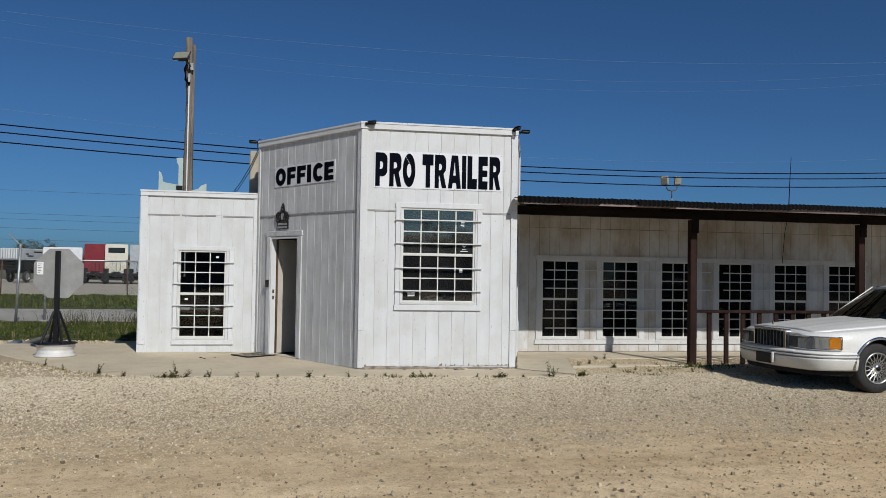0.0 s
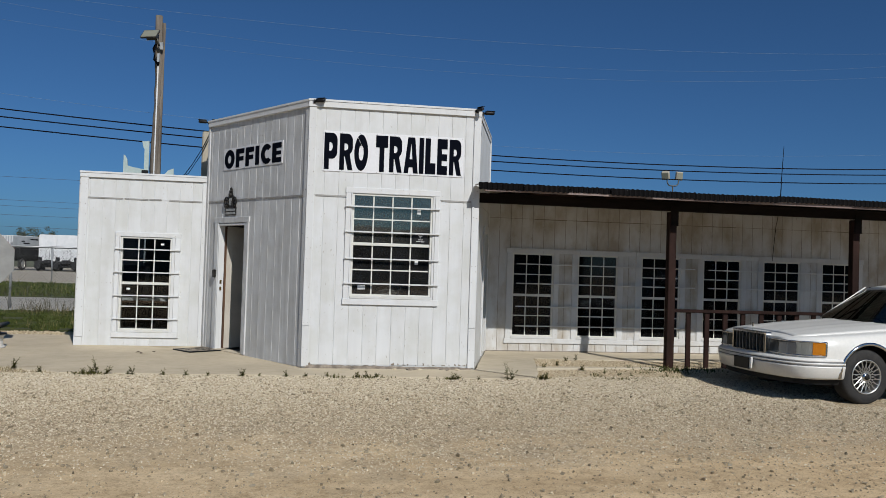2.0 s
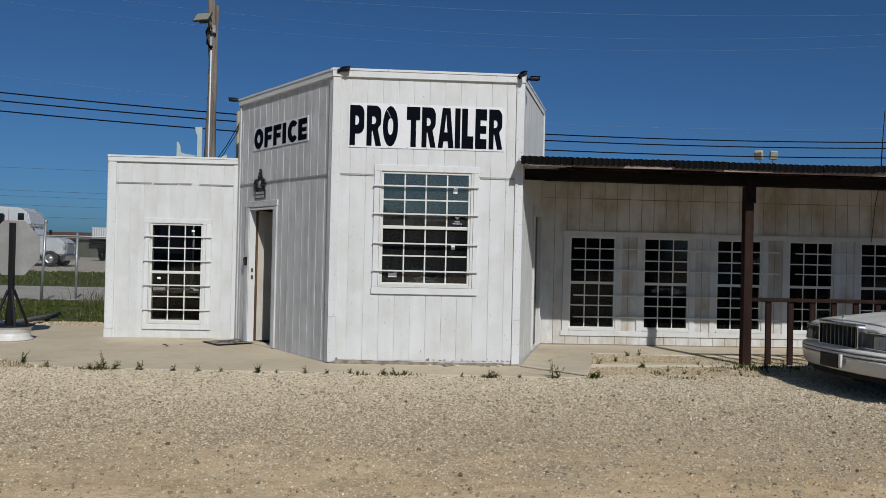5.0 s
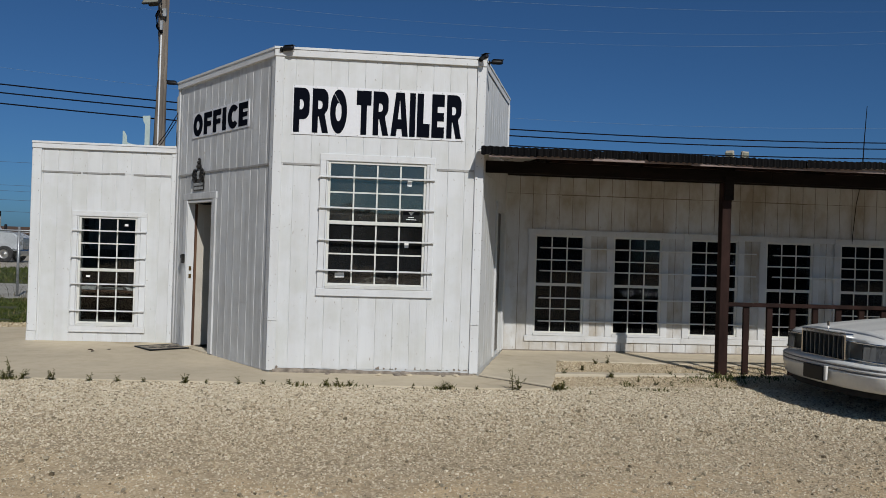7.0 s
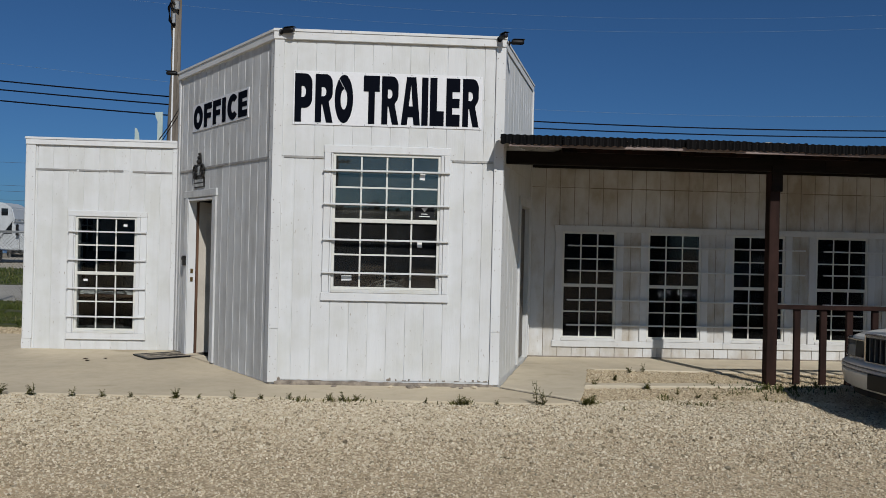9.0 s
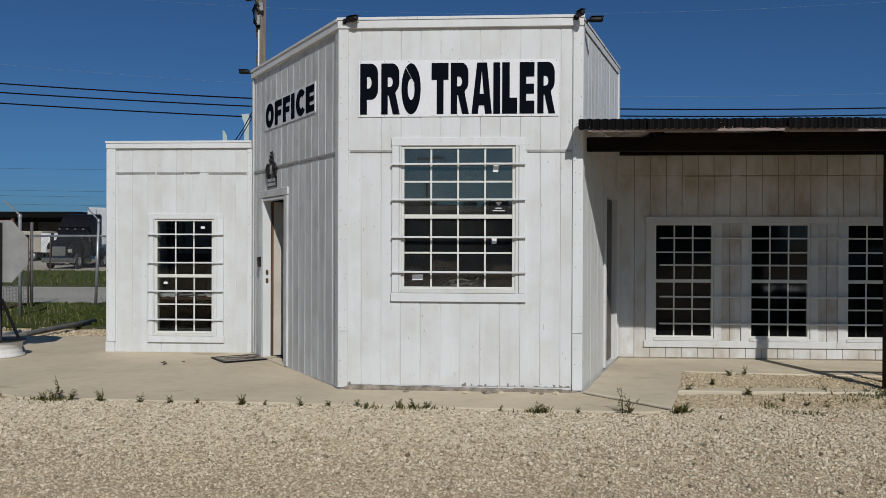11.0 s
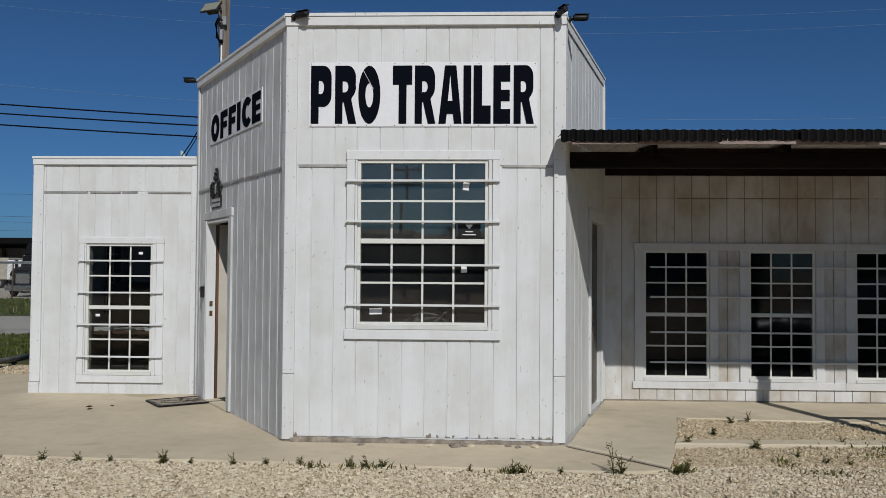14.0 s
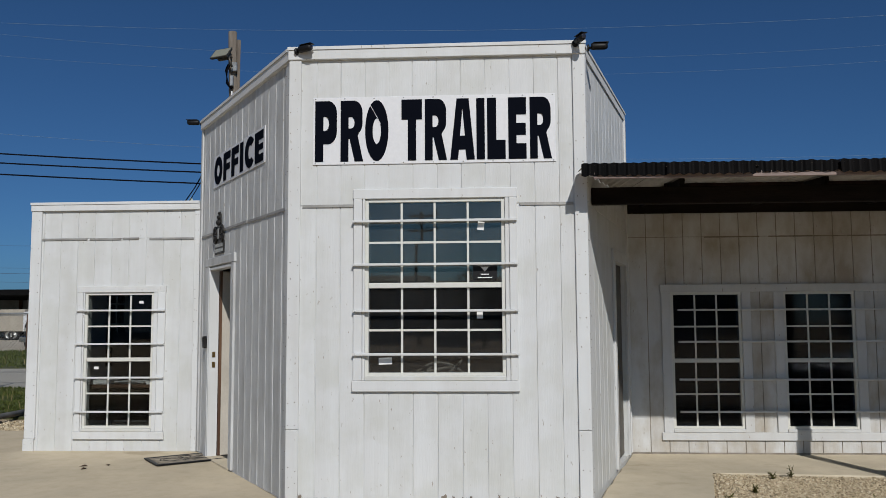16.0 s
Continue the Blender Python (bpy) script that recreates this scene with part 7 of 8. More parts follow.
def stake_truck(m):
    t = thing("stake_truck", "black stake-bed truck carrying a white panelled box", "truck", m)
    bm = B()
    box(bm, -0.2, 6.5, -0.45, 0.45, 0.7, 0.95)
    part("chassis", bm, BLACK_PAINT, t)
    bm = B()
    box(bm, 1.6, 7.0, -1.15, 1.15, 0.95, 1.10)
    part("bed", bm, BLACK_PAINT, t)
    for y in (-1.12, 1.12):
        for z in (1.2, 1.42, 1.64):
            bm = B()
            box(bm, 1.6, 7.0, y - 0.02, y + 0.02, z, z + 0.13)
            part("slat", bm, BLACK_PAINT, t)
        for k in range(6):
            bm = B()
            box(bm, 1.65 + 1.04 * k, 1.73 + 1.04 * k, y - 0.035, y + 0.035, 1.10, 1.80)
            part("stake", bm, BLACK_PAINT, t)
    for y in (-1.085, 1.085):
        bm = B()
        box(bm, 1.62, 6.95, y - 0.012, y + 0.012, 1.12, 1.62)
        part("side_board", bm, BLACK_PAINT, t)
    for z in (1.2, 1.42, 1.64):
        bm = B()
        box(bm, 6.96, 7.0, -1.1, 1.1, z, z + 0.13)
        part("slat", bm, BLACK_PAINT, t)
    bm = B()
    box(bm, 2.0, 6.8, -1.0, 1.0, 1.75, 2.62, bevel=0.02)
    bx = part("load_box", bm, LORRY_WHITE, t)
    for k in range(7):
        bm = B()
        box(bm, 6.80, 6.84, -0.96 + 0.3 * k, -0.86 + 0.3 * k, 1.8, 2.58)
        part("rib", bm, LORRY_GREY, bx)
    for y in (-1.012, 1.012):
        bm = B()
        box(bm, 2.04, 6.76, y - 0.011, y + 0.011, 1.8, 2.58)
        part("side_panel", bm, LORRY_GREY, bx)
        for a, b, z in ((3.0, 4.2, 2.32), (5.0, 5.5, 2.15), (4.3, 5.2, 2.0)):
            bm = B()
            box(bm, a, b, y * 1.013 - 0.003, y * 1.013 + 0.003, z, z + 0.10)
            part("bar", bm, BLACK_PAINT, bx)
    bm = B()
    prism(bm, [(-0.6, 0.7), (-0.6, 1.4), (0.2, 1.55), (0.45, 2.2), (1.4, 2.25), (1.4, 0.7)], 2.0, pose(0, -1.0, 0))
    bmesh.ops.bevel(bm, geom=bm.edges[:], offset=0.06, segments=2, affect="EDGES")
    part("cab", bm, LORRY_WHITE, t)
    lorry_wheels(t, [(0.2, -0.9), (0.2, 0.9), (5.2, -0.95), (5.2, 0.95)], 0.46)
    return t


def box_trailer(m, paint, l, h, label):
    t = thing("trailer", label, "trailer", m)
    bm = B()
    box(bm, 0, l, -1.2, 1.2, 0.7, h, bevel=0.05)
    bd = part("body", bm, paint, t)
    for k in range(int(l / 0.6)):
        bm = B()
        box(bm, 0.3 + 0.6 * k, 0.35 + 0.6 * k, -1.215, -1.2, 0.8, h - 0.1)
        part("rib", bm, paint, bd)
    lorry_wheels(t, [(l * 0.62, -1.0), (l * 0.62, 1.0), (l * 0.74, -1.0), (l * 0.74, 1.0)], 0.42)
    return t


LZ = ground_z(0, 75)
SMALLER = Matrix.Diagonal((0.86, 0.86, 0.96, 1))
tractor(pose(-17.92, 72.5, LZ, 0, 0, -80) @ SMALLER, LORRY_CREAM, "cream road tractor seen from behind in the gravel yard")
tractor(pose(-19.86, 72.9, LZ, 0, 0, -80) @ SMALLER, LORRY_RED, "dark red road tractor parked in the gravel yard")
tractor(pose(-15.79, 73.0, LZ, 0, 0, -80) @ SMALLER, LORRY_GREY, "grey road tractor parked in the gravel yard")
tractor(pose(-21.77, 71.8, LZ, 0, 0, -80) @ Matrix.Diagonal((0.79, 0.79, 0.86, 1)), LORRY_WHITE, "white road tractor parked in the gravel yard")
tractor(pose(-23.4, 72.2, LZ, 0, 0, -80) @ Matrix.Diagonal((0.79, 0.79, 0.86, 1)), LORRY_WHITE, "white road tractor parked in the gravel yard")
stake_truck(pose(-25.5, 69.5, ground_z(0, 70)) @ pose(0, 0, 0, 0, 0, 248) @ Matrix.Diagonal((0.88, 0.88, 1.18, 1)) @ pose(-4.4, 0, 0))
tractor(pose(-23.25, 49.2, ground_z(0, 49), 0, 0, 178) @ Matrix.Diagonal((1.08, 1, 1.06, 1)), LORRY_SILVER, "silver-white road tractor parked side-on by the fence", True)
tractor(pose(-25.75, 42.7, ground_z(0, 43), 0, 0, 92) @ Matrix.Diagonal((0.80, 0.86, 0.93, 1)), LORRY_BLACK, "black bonneted road tractor facing the road")
box_trailer(pose(-39.9, 60.0, ground_z(0, 60)), TAN_BOX, 3.4, 2.5, "small tan box trailer under the open shed")
box_trailer(pose(-36.25, 59.4, ground_z(0, 60)), LORRY_WHITE, 1.6, 2.3, "short white box trailer under the open shed")


def open_shed():
    s = thing("open_shed", "long low open shed with a dark flat roof on posts", "shed", pose(-80, 60, 0))
    bm = B()
    box(bm, 0, 46, 0, 14, 3.75, 4.25, bevel=0.04)
    part("roof", bm, ROOF_RUST, s)
    for k in range(9):
        for y in (0.3, 13.7):
            bm = B()
            box(bm, 0.4 + 5.65 * k, 0.65 + 5.65 * k, y - 0.12, y + 0.12, 0.0, 3.75)
            part("post", bm, RUSTED, s)
    bm = B()
    box(bm, 0, 46, 13.9, 14.0, 0.0, 3.75)
    part("back_wall", bm, ASPHALT, s)


open_shed()


def low_hall(x, y, l, d, h, label, clad=ASPHALT):
    s = thing("warehouse", label, "building", pose(x, y, 0))
    bm = B()
    box(bm, 0, l, 0, d, -0.3, h)
    part("wall", bm, clad, s)
    bm = B()
    prism(bm, [(-0.4, h), (-0.4, h + 0.1), (d / 2, h + d * 0.08), (d + 0.4, h + 0.1), (d + 0.4, h)], l + 0.8, Matrix(((0, 1, 0, -0.4), (1, 0, 0, 0), (0, 0, 1, 0), (0, 0, 0, 1))))
    part("roof", bm, RUSTED, s)
    for k in range(int(l / 6)):
        bm = B()
        box(bm, 2 + 6 * k, 5 + 6 * k, -0.06, -0.001, 0.0, min(3.0, h - 0.5), bevel=0.02)
        part("shutter", bm, clad, s)


low_hall(-50.0, 90, 34, 12, 2.2, "dark green low warehouse behind the parked lorries", HALL_GREEN)


# ---- trees ----
def tree(x, y, h, spread, label, seed, z=0.0):
    rng = random.Random(seed)
    t = thing("tree", label, "tree", pose(x, y, z), "distant trees")
    bm = B()
    pts = [(0, 0, -0.2), (rng.uniform(-0.1, 0.1), 0, h * 0.25), (rng.uniform(-0.2, 0.2), rng.uniform(-0.2, 0.2), h * 0.55), (0, 0, h * 0.85)]
    sweep(bm, pts, [h * 0.035, h * 0.028, h * 0.018, h * 0.006], 8)
    ends = []
    for k in range(9):
        a = k * 2.4 + rng.uniform(-0.4, 0.4)
        z0 = h * rng.uniform(0.25, 0.6)
        e = (spread * rng.uniform(0.5, 0.95) * math.cos(a), spread * rng.uniform(0.5, 0.95) * math.sin(a), z0 + h * rng.uniform(0.12, 0.35))
        sweep(bm, [(0, 0, z0), (e[0] * 0.5, e[1] * 0.5, z0 + (e[2] - z0) * 0.6), e], [h * 0.014, h * 0.009, h * 0.003], 6)
        ends.append(e)
    part("trunk", bm, BARK, t)
    vs, fs = [], []
    for e in ends + [(0, 0, h * 0.85), (0, 0, h * 0.7)]:
        for c in range(5):
            cx, cy, cz = (e[0] + rng.gauss(0, spread * 0.2), e[1] + rng.gauss(0, spread * 0.2), e[2] + rng.gauss(0, h * 0.07))
            cr = rng.uniform(0.10, 0.22) * spread
            for q in range(60):
                p = Vector((rng.gauss(0, 1), rng.gauss(0, 1), rng.gauss(0, 0.8)))
                p = p.normalized() * cr * rng.uniform(0.4, 1.1)
                s = h * rng.uniform(0.010, 0.022)
                d1 = Vector((rng.gauss(0, 1), rng.gauss(0, 1), rng.gauss(0, 1))).normalized() * s
                d2 = Vector((rng.gauss(0, 1), rng.gauss(0, 1), rng.gauss(0, 1))).normalized() * s
                k = len(vs)
                o = Vector((cx, cy, cz)) + p
                vs += [tuple(o - d1), tuple(o + d2 * 0.6), tuple(o + d1), tuple(o - d2 * 0.6)]
                fs.append((k, k + 1, k + 2, k + 3))
    tagged(raw("crown", vs, fs, TREE_LEAF, t), kind="stuff")
    return t


for k, (tx, ty, th, ts) in enumerate(((-33.0, 98, 5.0, 2.4), (-30.8, 100, 4.6, 2.2), (45, 95, 8.5, 4.5), (38, 90, 7.5, 4.2), (52, 88, 8.0, 4.8), (31, 92, 6.5, 3.6), (60, 96, 9.0, 5.0), (80, 96, 6.0, 4.5), (88, 95, 6.5, 5.0), (95, 98, 7.0, 5.0))):
    tree(tx, ty, th, ts, "distant leafy tree beyond the yards", 40 + k, ground_z(0, ty))


def blue_wagon():
    """A pickup with a blue tarpaulin and rack beyond the end of the wing."""
    t = thing("pickup_truck", "white pickup with a rack and a blue tarpaulin load", "truck", pose(27.2, 22.0, -0.1, 0, 0, 8))
    bm = B()
    prism(bm, [(0, 0.45), (0, 0.95), (1.3, 1.05), (1.8, 1.7), (3.1, 1.75), (3.3, 1.05), (5.4, 1.05), (5.4, 0.45)], 1.9, pose(0, -0.95, 0))
    bmesh.ops.bevel(bm, geom=bm.edges[:], offset=0.06, segments=2, affect="EDGES")
    part("body", bm, LORRY_WHITE, t)
    for y in (-0.955, 0.955):
        bm = B()
        prism(bm, [(1.6, 1.08), (1.95, 1.62), (2.95, 1.66), (3.05, 1.08)], 0.02, pose(0, y - 0.01, 0))
        part("side_window", bm, DARK_GLASS, t)
    bm = B()
    for a, b in (((0.2, -0.8, 1.0), (0.4, -0.8, 2.1)), ((0.4, -0.8, 2.1), (5.2, -0.8, 2.1)), ((5.2, -0.8, 1.0), (5.2, -0.8, 2.1)), ((0.4, 0.8, 2.1), (5.2, 0.8, 2.1)), ((5.2, 0.8, 1.0), (5.2, 0.8, 2.1)), ((3.3, -0.8, 1.0), (3.3, -0.8, 2.1))):
        tube(bm, a, b, 0.035, seg=8)
    part("rack", bm, STEEL, t)
    bm = B()
    bmesh.ops.create_icosphere(bm, subdivisions=3, radius=1.0)
    for v in bm.verts:
        v.co = Vector((v.co.x * 1.5, v.co.y * 0.8, v.co.z * 0.35)) * (1 + 0.18 * noise.noise(v.co * 2.3)) + Vector((2.6, 0, 2.05))
    part("tarpaulin", bm, simple("blue_tarpaulin", (0.01, 0.03, 0.16), (0.02, 0.06, 0.26), 0.5, 0, 3, 0.2), t, "crumpled blue tarpaulin")
    lorry_wheels(t, [(0.95, -0.85), (0.95, 0.85), (4.4, -0.85), (4.4, 0.85)], 0.38)


blue_wagon()


# ---- behind the camera, where the panes mirror it ----
utility_pole(-2.65, -43.0, 7.9, "wooden utility pole with two crossarms across the yard", 2, 0.85)
low_hall(-40, -74, 36, 10, 4.5, "long brown warehouse across the yard")
low_hall(-3.9, -76, 33, 10, 4.3, "lower grey warehouse across the yard")
# Unseen dark block, added only to darken reflections in the wing windows.
low_hall(36, -72, 44, 12, 5.4, "unseen dark hall added for the wing panes to mirror", HALL_GREEN)
for k, (tx, ty, th, ts) in enumerate(((0.9, -46, 4.5, 1.5), (5.5, -58, 4.9, 2.4), (14, -62, 6.5, 3.4), (24, -66, 7.0, 3.8), (33, -60, 6.0, 3.2))):
    tree(tx, ty, th, ts, "leafy tree across the yard", 90 + k, -0.2)


# ---- weeds along the concrete ----
def weed(x, y, z, h, seed, spread=1.0, tall=False):
    rng = random.Random(seed)
    w = thing("weed", "tall thin green weed growing at the concrete edge" if tall else "small green weed growing at the concrete edge", "weed", pose(x, y, z), "weeds along the concrete")
    for s in range(rng.randint(2, 4) if not tall else 2):
        a = rng.uniform(0, 6.28)
        ln = rng.uniform(0.15, 0.5) * h * spread * (0.45 if tall else 1.0)
        pts = [(0, 0, -0.01), (math.cos(a) * ln * 0.3, math.sin(a) * ln * 0.3, h * 0.5), (math.cos(a) * ln, math.sin(a) * ln, h * rng.uniform(0.75, 1.05))]
        bm = B()
        sweep(bm, pts, [0.004, 0.003, 0.0015], 5)
        part("stem", bm, WEED, w)
        vs, fs = [], []
        for q in range(22 if not tall else 18):
            t = rng.uniform(0.05, 1.0)
            p = Vector(pts[0]).lerp(Vector(pts[2]), t)
            b = rng.uniform(0, 6.28)
            l = rng.uniform(0.025, 0.06) * (1.15 - 0.75 * t) * (h / 0.12) ** 0.5 * (0.85 if tall else 0.95)
            d = Vector((math.cos(b), math.sin(b), rng.uniform(-0.1, 0.7))).normalized() * l
            n = Vector((-d.y, d.x, 0)).normalized() * l * 0.22
            k = len(vs)
            vs += [tuple(p), tuple(p + d * 0.5 + n + Vector((0, 0, l * 0.1))), tuple(p + d), tuple(p + d * 0.5 - n + Vector((0, 0, l * 0.1)))]
            fs.append((k, k + 1, k + 2, k + 3))
        tagged(raw("leaves", vs, fs, WEED, w), kind="stuff")


def weeds():
    edge = ((-4.96, 1.12), (-3.95, -0.15), (-3.04, -0.70), (-1.5, -0.76), (0.14, -0.80), (1.72, -0.90), (2.9, -0.95), (3.19, -0.88))
    def along(x):
        return float(np.interp(x, [p[0] for p in edge], [p[1] for p in edge])) - 0.03
    spots = ((-2.58, 0.27), (-2.62, 0.12), (-2.72, 0.08), (-2.2, 0.06), (-1.75, 0.09), (-1.47, 0.08), (-1.2, 0.05), (-0.76, 0.11), (-0.55, 0.05), (-0.2, 0.09), (0.05, 0.05), (0.33, 0.07), (0.42, 0.05), (0.72, 0.09), (0.86, 0.10), (0.98, 0.08), (1.65, 0.06),
             (1.98, 0.11), (2.05, 0.08), (2.35, 0.05), (2.74, 0.27), (2.80, 0.16), (3.22, 0.10), (3.3, 0.08), (-3.3, 0.08), (-3.7, 0.14), (-4.3, 0.09), (-4.7, 0.12))
    for k, (x, h) in enumerate(spots):
        y = along(x) + random.uniform(-0.05, 0.02)
        weed(x, y, ground_z(x, y) + 0.005, h, 300 + k, 1.2, h > 0.25)
    for k, (x, y, h) in enumerate(((3.52, 0.02, 0.12), (3.9, 0.5, 0.07), (4.1, -0.1, 0.09), (4.35, -0.35, 0.09), (4.5, -0.55, 0.06), (4.65, -0.62, 0.07), (4.9, 0.1, 0.07), (5.3, 0.05, 0.06), (5.45, -0.05, 0.08), (5.62, -0.02, 0.08), (5.8, 0.0, 0.08), (5.2, -0.6, 0.1), (4.45, 1.2, 0.11), (6.1, 0.1, 0.12), (3.33, -0.80, 0.09), (3.55, -1.18, 0.06), (4.25, 1.1, 0.07), (-2.45, -0.80, 0.13), (-2.12, -0.82, 0.13))):
        weed(x, y, ground_z(x, y) + 0.005, h, 500 + k, 1.5)
    rng = np.random.default_rng(8)
    n = 380
    x, y = rng.normal(5.6, 0.38, n), rng.normal(0.02, 0.12, n)
    blades("low_weeds", np.stack([x, y, np.full(n, 0.02)], 1), 0.015, 0.05, 0.007, GRASS, "low green weeds round the porch post", 1.2)
    for cx, s, m in ((0.45, 0.10, 40), (0.86, 0.12, 70), (1.05, 0.10, 30), (1.98, 0.10, 70), (-2.65, 0.14, 70), (4.95, 0.30, 30)):
        x = rng.normal(cx, s, m)
        y = np.array([along(min(a, 3.2)) for a in x]) + rng.normal(-0.02, 0.045, m) + (0.55 if cx > 4 else 0)
        blades("low_weeds", np.stack([x, y, np.array([ground_z(a, b) for a, b in zip(x, y)])], 1), 0.015, 0.06, 0.006, WEED, "low dark green weeds in the joint by the concrete", 1.2)
    for cx, cy, sx, sy, m in ((4.15, -0.60, 0.05, 0.08, 50), (4.40, -0.90, 0.13, 0.04, 80), (5.0, -0.30, 0.16, 0.05, 40), (5.25, -0.72, 0.12, 0.05, 50), (5.55, -0.25, 0.16, 0.06, 60), (-2.68, -0.80, 0.09, 0.04, 60), (3.28, -0.84, 0.07, 0.05, 50)):
        x, y = rng.normal(cx, sx, m), rng.normal(cy, sy, m)
        blades("low_weeds", np.stack([x, y, np.array([ground_z(a, b) for a, b in zip(x, y)])], 1), 0.015, 0.055, 0.008, WEED, "low sprawling green weeds in the gravel", 1.8)
    n = 420
    x = rng.uniform(-5.5, -3.1, n)
    y = np.interp(x, [p[0] for p in edge], [p[1] for p in edge]) - rng.uniform(0.02, 0.35, n)
    blades("low_weeds", np.stack([x, y, np.full(n, -0.05)], 1), 0.03, 0.10, 0.006, DRY, "dry straw weeds along the pad edge")


weeds()


# ---- loose stones ----
def stones():
    rng = np.random.default_rng(12)
    cube = np.array([(-1, -1, -1), (1, -1, -1), (1, 1, -1), (-1, 1, -1), (-1, -1, 1), (1, -1, 1), (1, 1, 1), (-1, 1, 1)], float) * 0.6
    faces = np.array([(4, 5, 6, 7), (0, 1, 5, 4), (1, 2, 6, 5), (2, 3, 7, 6), (3, 0, 4, 7)])

    def field(name, n, x0, x1, y0, y1, lo, hi, label, ok, skew=0.35, mat=None):
        x, y = rng.uniform(x0, x1, n), rng.uniform(y0, y1, n)
        keep = np.array([ok(a, b) for a, b in zip(x, y)])
        x, y = x[keep], y[keep]
        n = len(x)
        z = np.array([ground_top(a, b) for a, b in zip(x, y)])
        size = lo + (hi - lo) * rng.power(skew, n)
        size *= np.interp(-0.9 - y, [0.8, 2.6], [1.0, 0.65]) if skew > 0.5 else 1.0
        v = cube[None] * rng.uniform(0.65, 1.15, (n, 8, 1)) + rng.uniform(-0.22, 0.22, (n, 8, 3))
        v *= np.stack([rng.uniform(0.8, 1.5, n), rng.uniform(0.7, 1.2, n), rng.uniform(0.65, 1.1, n)], 1)[:, None] * size[:, None, None]
        a, t = rng.uniform(0, 2 * np.pi, n), rng.uniform(-0.5, 0.5, n)
        ca, sa, ct, st = np.cos(a)[:, None], np.sin(a)[:, None], np.cos(t)[:, None], np.sin(t)[:, None]
        yy, zz = v[..., 1] * ct - v[..., 2] * st, v[..., 1] * st + v[..., 2] * ct
        xx, yy = v[..., 0] * ca - yy * sa, v[..., 0] * sa + yy * ca
        P = np.stack([xx + x[:, None], yy + y[:, None], zz + (z + size * 0.38)[:, None]], 2)
        F = (np.arange(n)[:, None, None] * 8 + faces[None]).reshape(-1, 4)
        ob = raw(name, P.reshape(-1, 3).tolist(), F.tolist(), mat or STONE)
        tagged(ob, label, "gravel", kind="stuff")

    def off_pad(x, y):
        return pad_gap(x, y) > 0.012 and y < np.interp(x, (3.76, 5.4, 11.7), (1.35, 1.21, 1.04)) and not (6.5 < x < 7.2 and -2.75 < y < -2.25)

    def bed(x, y):
        if not off_pad(x, y):
            return False
        far = -0.9 - y
        return far + 0.6 * noise.noise((x * 0.7, y * 0.7, 5)) + 0.5 * noise.noise((x * 6, y * 6, 1)) < 0.5 + 4.4 * random.random() ** 1.5
    field("gravel", 235000, -5.6, 8.2, -5.4, -0.7, 0.0058, 0.0170, "dense pale limestone gravel beside the concrete", bed, 0.55)
    field("gravel", 34000, 3.3, 9.5, -0.75, 1.35, 0.0045, 0.014, "pale limestone gravel before the porch", off_pad, 0.5, mat=LANE_STONE)
    field("gravel", 15000, -9.0, -3.2, -3.6, 3.4, 0.007, 0.022, "loose limestone gravel beyond the pad corner", off_pad)
    field("gravel", 30000, -8.0, 10.0, -8.4, -2.6, 0.004, 0.012, "fine scattered limestone chips in the lanes", lambda x, y: noise.noise((x * 0.9, y * 0.5, 2)) > -0.25 + 0.5 * random.random(), mat=LANE_STONE)
    field("gravel", 9000, -5.6, 8.2, -4.0, -0.8, 0.006, 0.015, "dark brown stones among the pale gravel", bed, 0.55, mat=PEBBLE)
    field("gravel", 15000, -8.0, 10.0, -8.4, -2.0, 0.004, 0.012, "fine brown pebbles in the lanes", lambda x, y: random.random() < 0.3 + 0.4 * smooth(-3, 4, x), mat=PEBBLE)
    field("gravel", 5200, -8.0, 9.0, -9.4, -1.5, 0.008, 0.024, "scattered brown stones in the lanes", off_pad, mat=PEBBLE)
    field("gravel", 2600, -8.0, 9.0, -9.4, -1.0, 0.006, 0.020, "scattered larger limestone lumps", off_pad, mat=LANE_STONE)
    field("gravel", 2600, 2.46, 3.24, -0.90, -0.02, 0.004, 0.013, "dark crumbs in the joint between the concrete slabs", lambda x, y: abs((x - 2.49) * 0.745 + (y + 0.06) * 0.668 + 0.02) < 0.022 + 0.012 * noise.noise((x * 9, y * 9, 4)), mat=PEBBLE)
    field("gravel", 9000, -9.5, -3.7, 4.1, 7.3, 0.009, 0.032, "stony strip between the pad and the grass", lambda x, y: y < 6.5 + 0.8 * noise.noise((x * 2.1, y * 2.1, 8)), mat=LANE_STONE)


stones()


# ---- pieces of the walls ----
BOARDS = {}


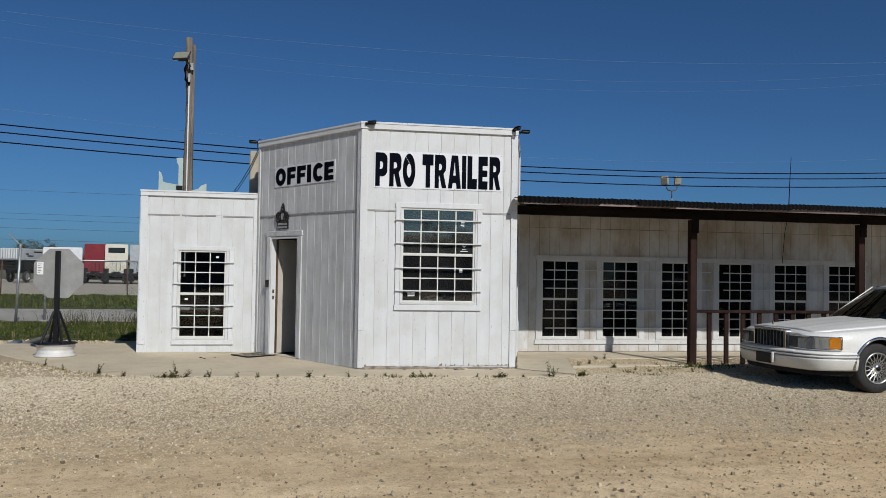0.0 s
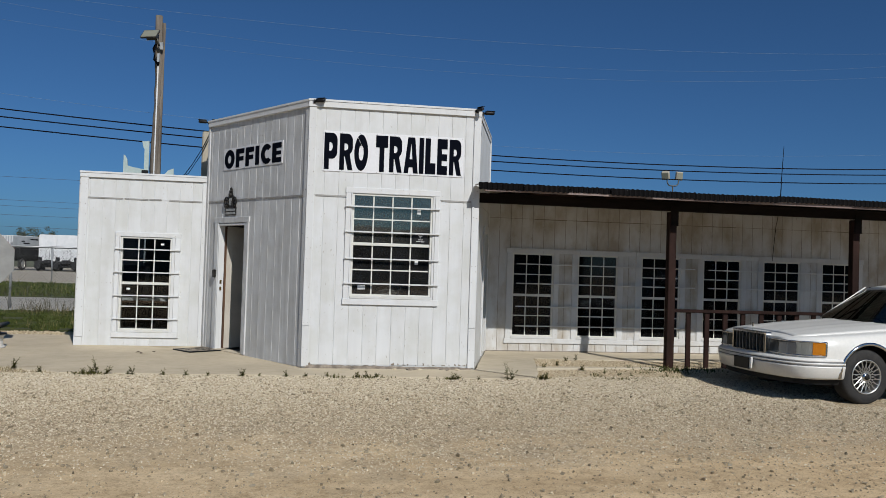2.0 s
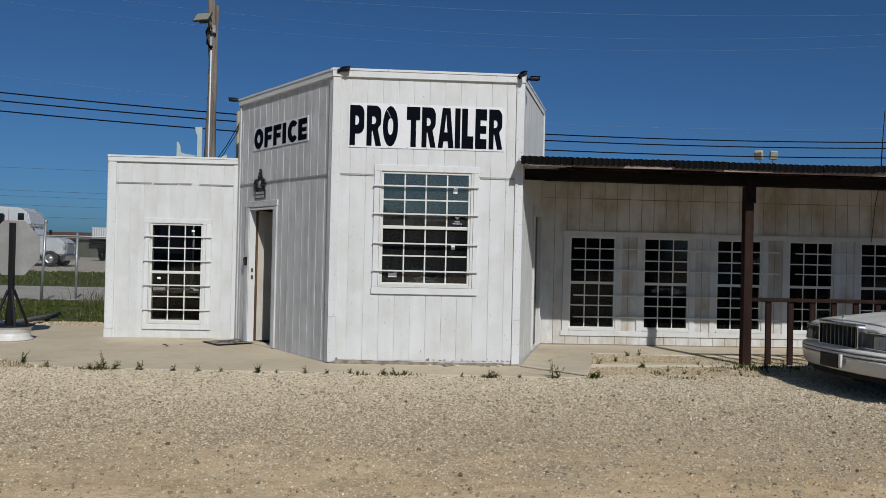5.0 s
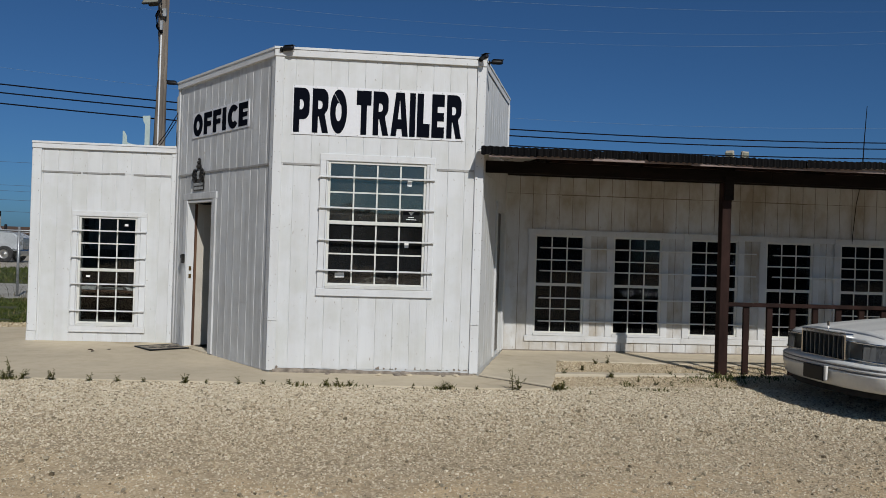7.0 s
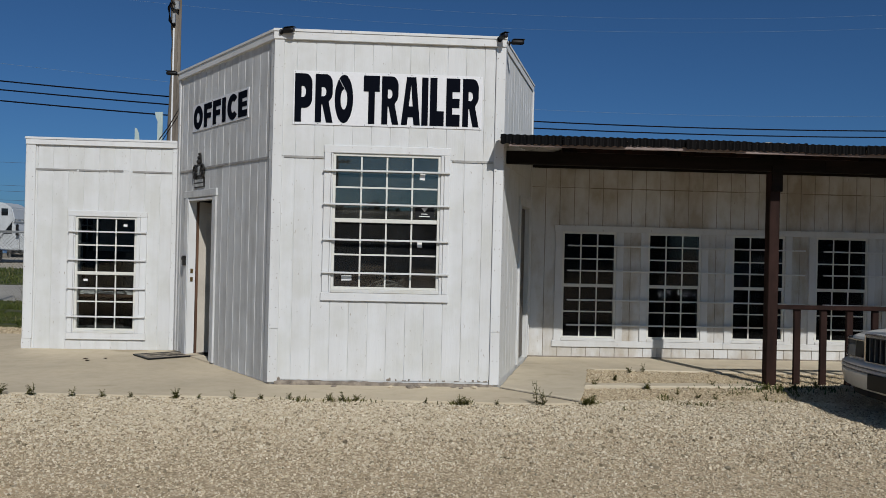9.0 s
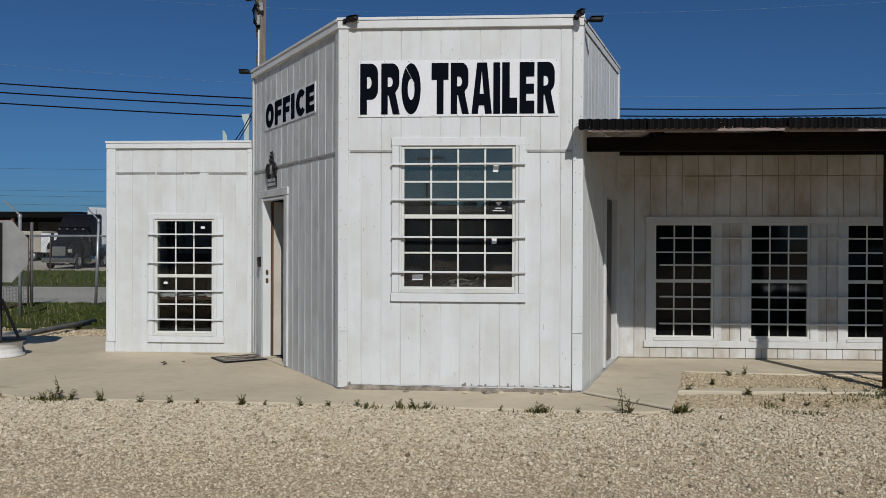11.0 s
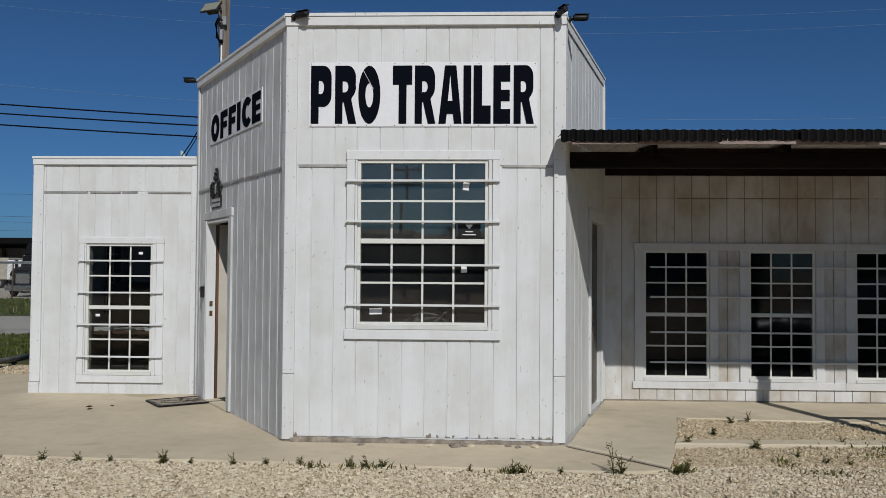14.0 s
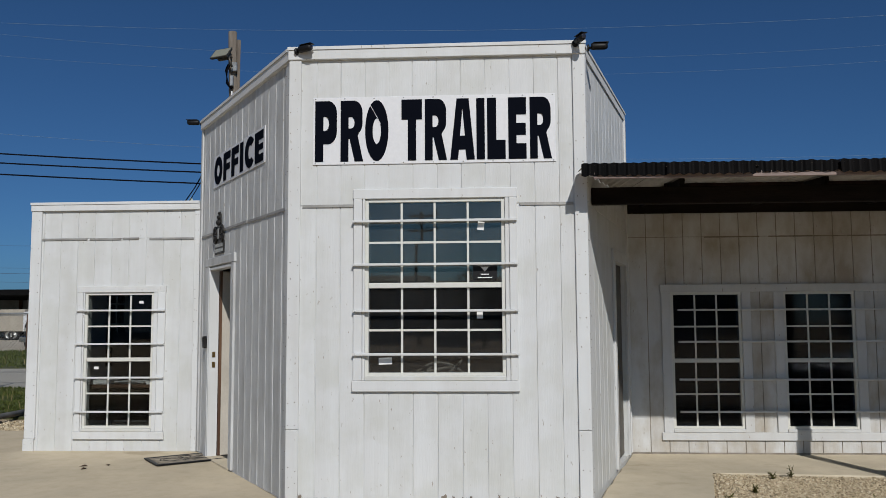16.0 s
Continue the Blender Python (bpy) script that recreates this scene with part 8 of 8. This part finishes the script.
def siding(parent, length, z0, z1, openings, seam=None, pitch=0.2032, start=0.0, mat=PAINT):
    """Grooved boards over a wall's face, cut round its openings."""
    gap = 0.008
    u = start
    while u < length - 0.02:
        a, b = max(u, 0.0), min(u + pitch - gap, length)
        slit = 0.003 if mat is PAINT_WING else 0.007
        spans = [(z0, seam - slit), (seam + slit, z1)] if seam else [(z0, z1)]
        for lo, hi in spans:
            cuts = sorted({lo, hi, *[z for o in openings if o[0] < b and o[1] > a for z in (o[2], o[3]) if lo < z < hi]})
            for c, d in zip(cuts, cuts[1:]):
                runs = [(a, b)]
                for o in openings:
                    if o[2] < (c + d) / 2 < o[3]:
                        runs = [r for x0, x1 in runs for r in ((x0, min(x1, o[0])), (max(x0, o[1]), x1)) if r[1] - r[0] > 0.012]
                for x0, x1 in runs:
                    w, h = round(x1 - x0, 3), round(d - c, 3)
                    if (w, h, mat.name) not in BOARDS:
                        bm = B()
                        e = 0.0055 if mat is PAINT_ROUGH else 0.002
                        vs = [bm.verts.new(p) for p in ((0, 0.006, 0), (w, 0.006, 0), (w, 0.006, h), (0, 0.006, h), (0, e, 0), (w, e, 0), (w, e, h), (0, e, h), (e, 0, 0), (w - e, 0, 0), (w - e, 0, h), (e, 0, h))]
                        for q in ((0, 1, 5, 9, 8, 4), (3, 7, 11, 10, 6, 2), (0, 4, 7, 3), (1, 2, 6, 5), (4, 8, 11, 7), (9, 5, 6, 10), (8, 9, 10, 11)):
                            bm.faces.new([vs[i] for i in q])
                        BOARDS[w, h, mat.name] = mesh_of("board", bm, mat)
                    piece("board", BOARDS[w, h, mat.name], parent, pose(x0, random.uniform(-0.0008, 0.0004), c))
        u += pitch


siding(wall_front, FRONT_L, 0.05, TOWER_H, [WIN_F], SEAM, start=0.02)
siding(wall_slant, SLANT_L, 0.012, TOWER_H, [DOOR_D], SEAM, start=-0.06, mat=PAINT_ROUGH)
siding(wall_low, LOW_L, 0.02, LOW_H, [WIN_L], SEAM, start=-0.05)
siding(wall_side, SIDE_L, 0.03, TOWER_H, [DOOR_S], SEAM, start=-0.02)
siding(wall_wing, WING_L, 0.045, 2.70, WIN_W, 2.397, start=0.012 - 0.2032, mat=PAINT_WING)
siding(wall_low_side, LOWSIDE_L, -0.05, LOW_H, [WIN_S], SEAM)
siding(wall_wing_end, WINGEND_L, 0.0, WING_TOP, [], 2.30, mat=PAINT_WING)
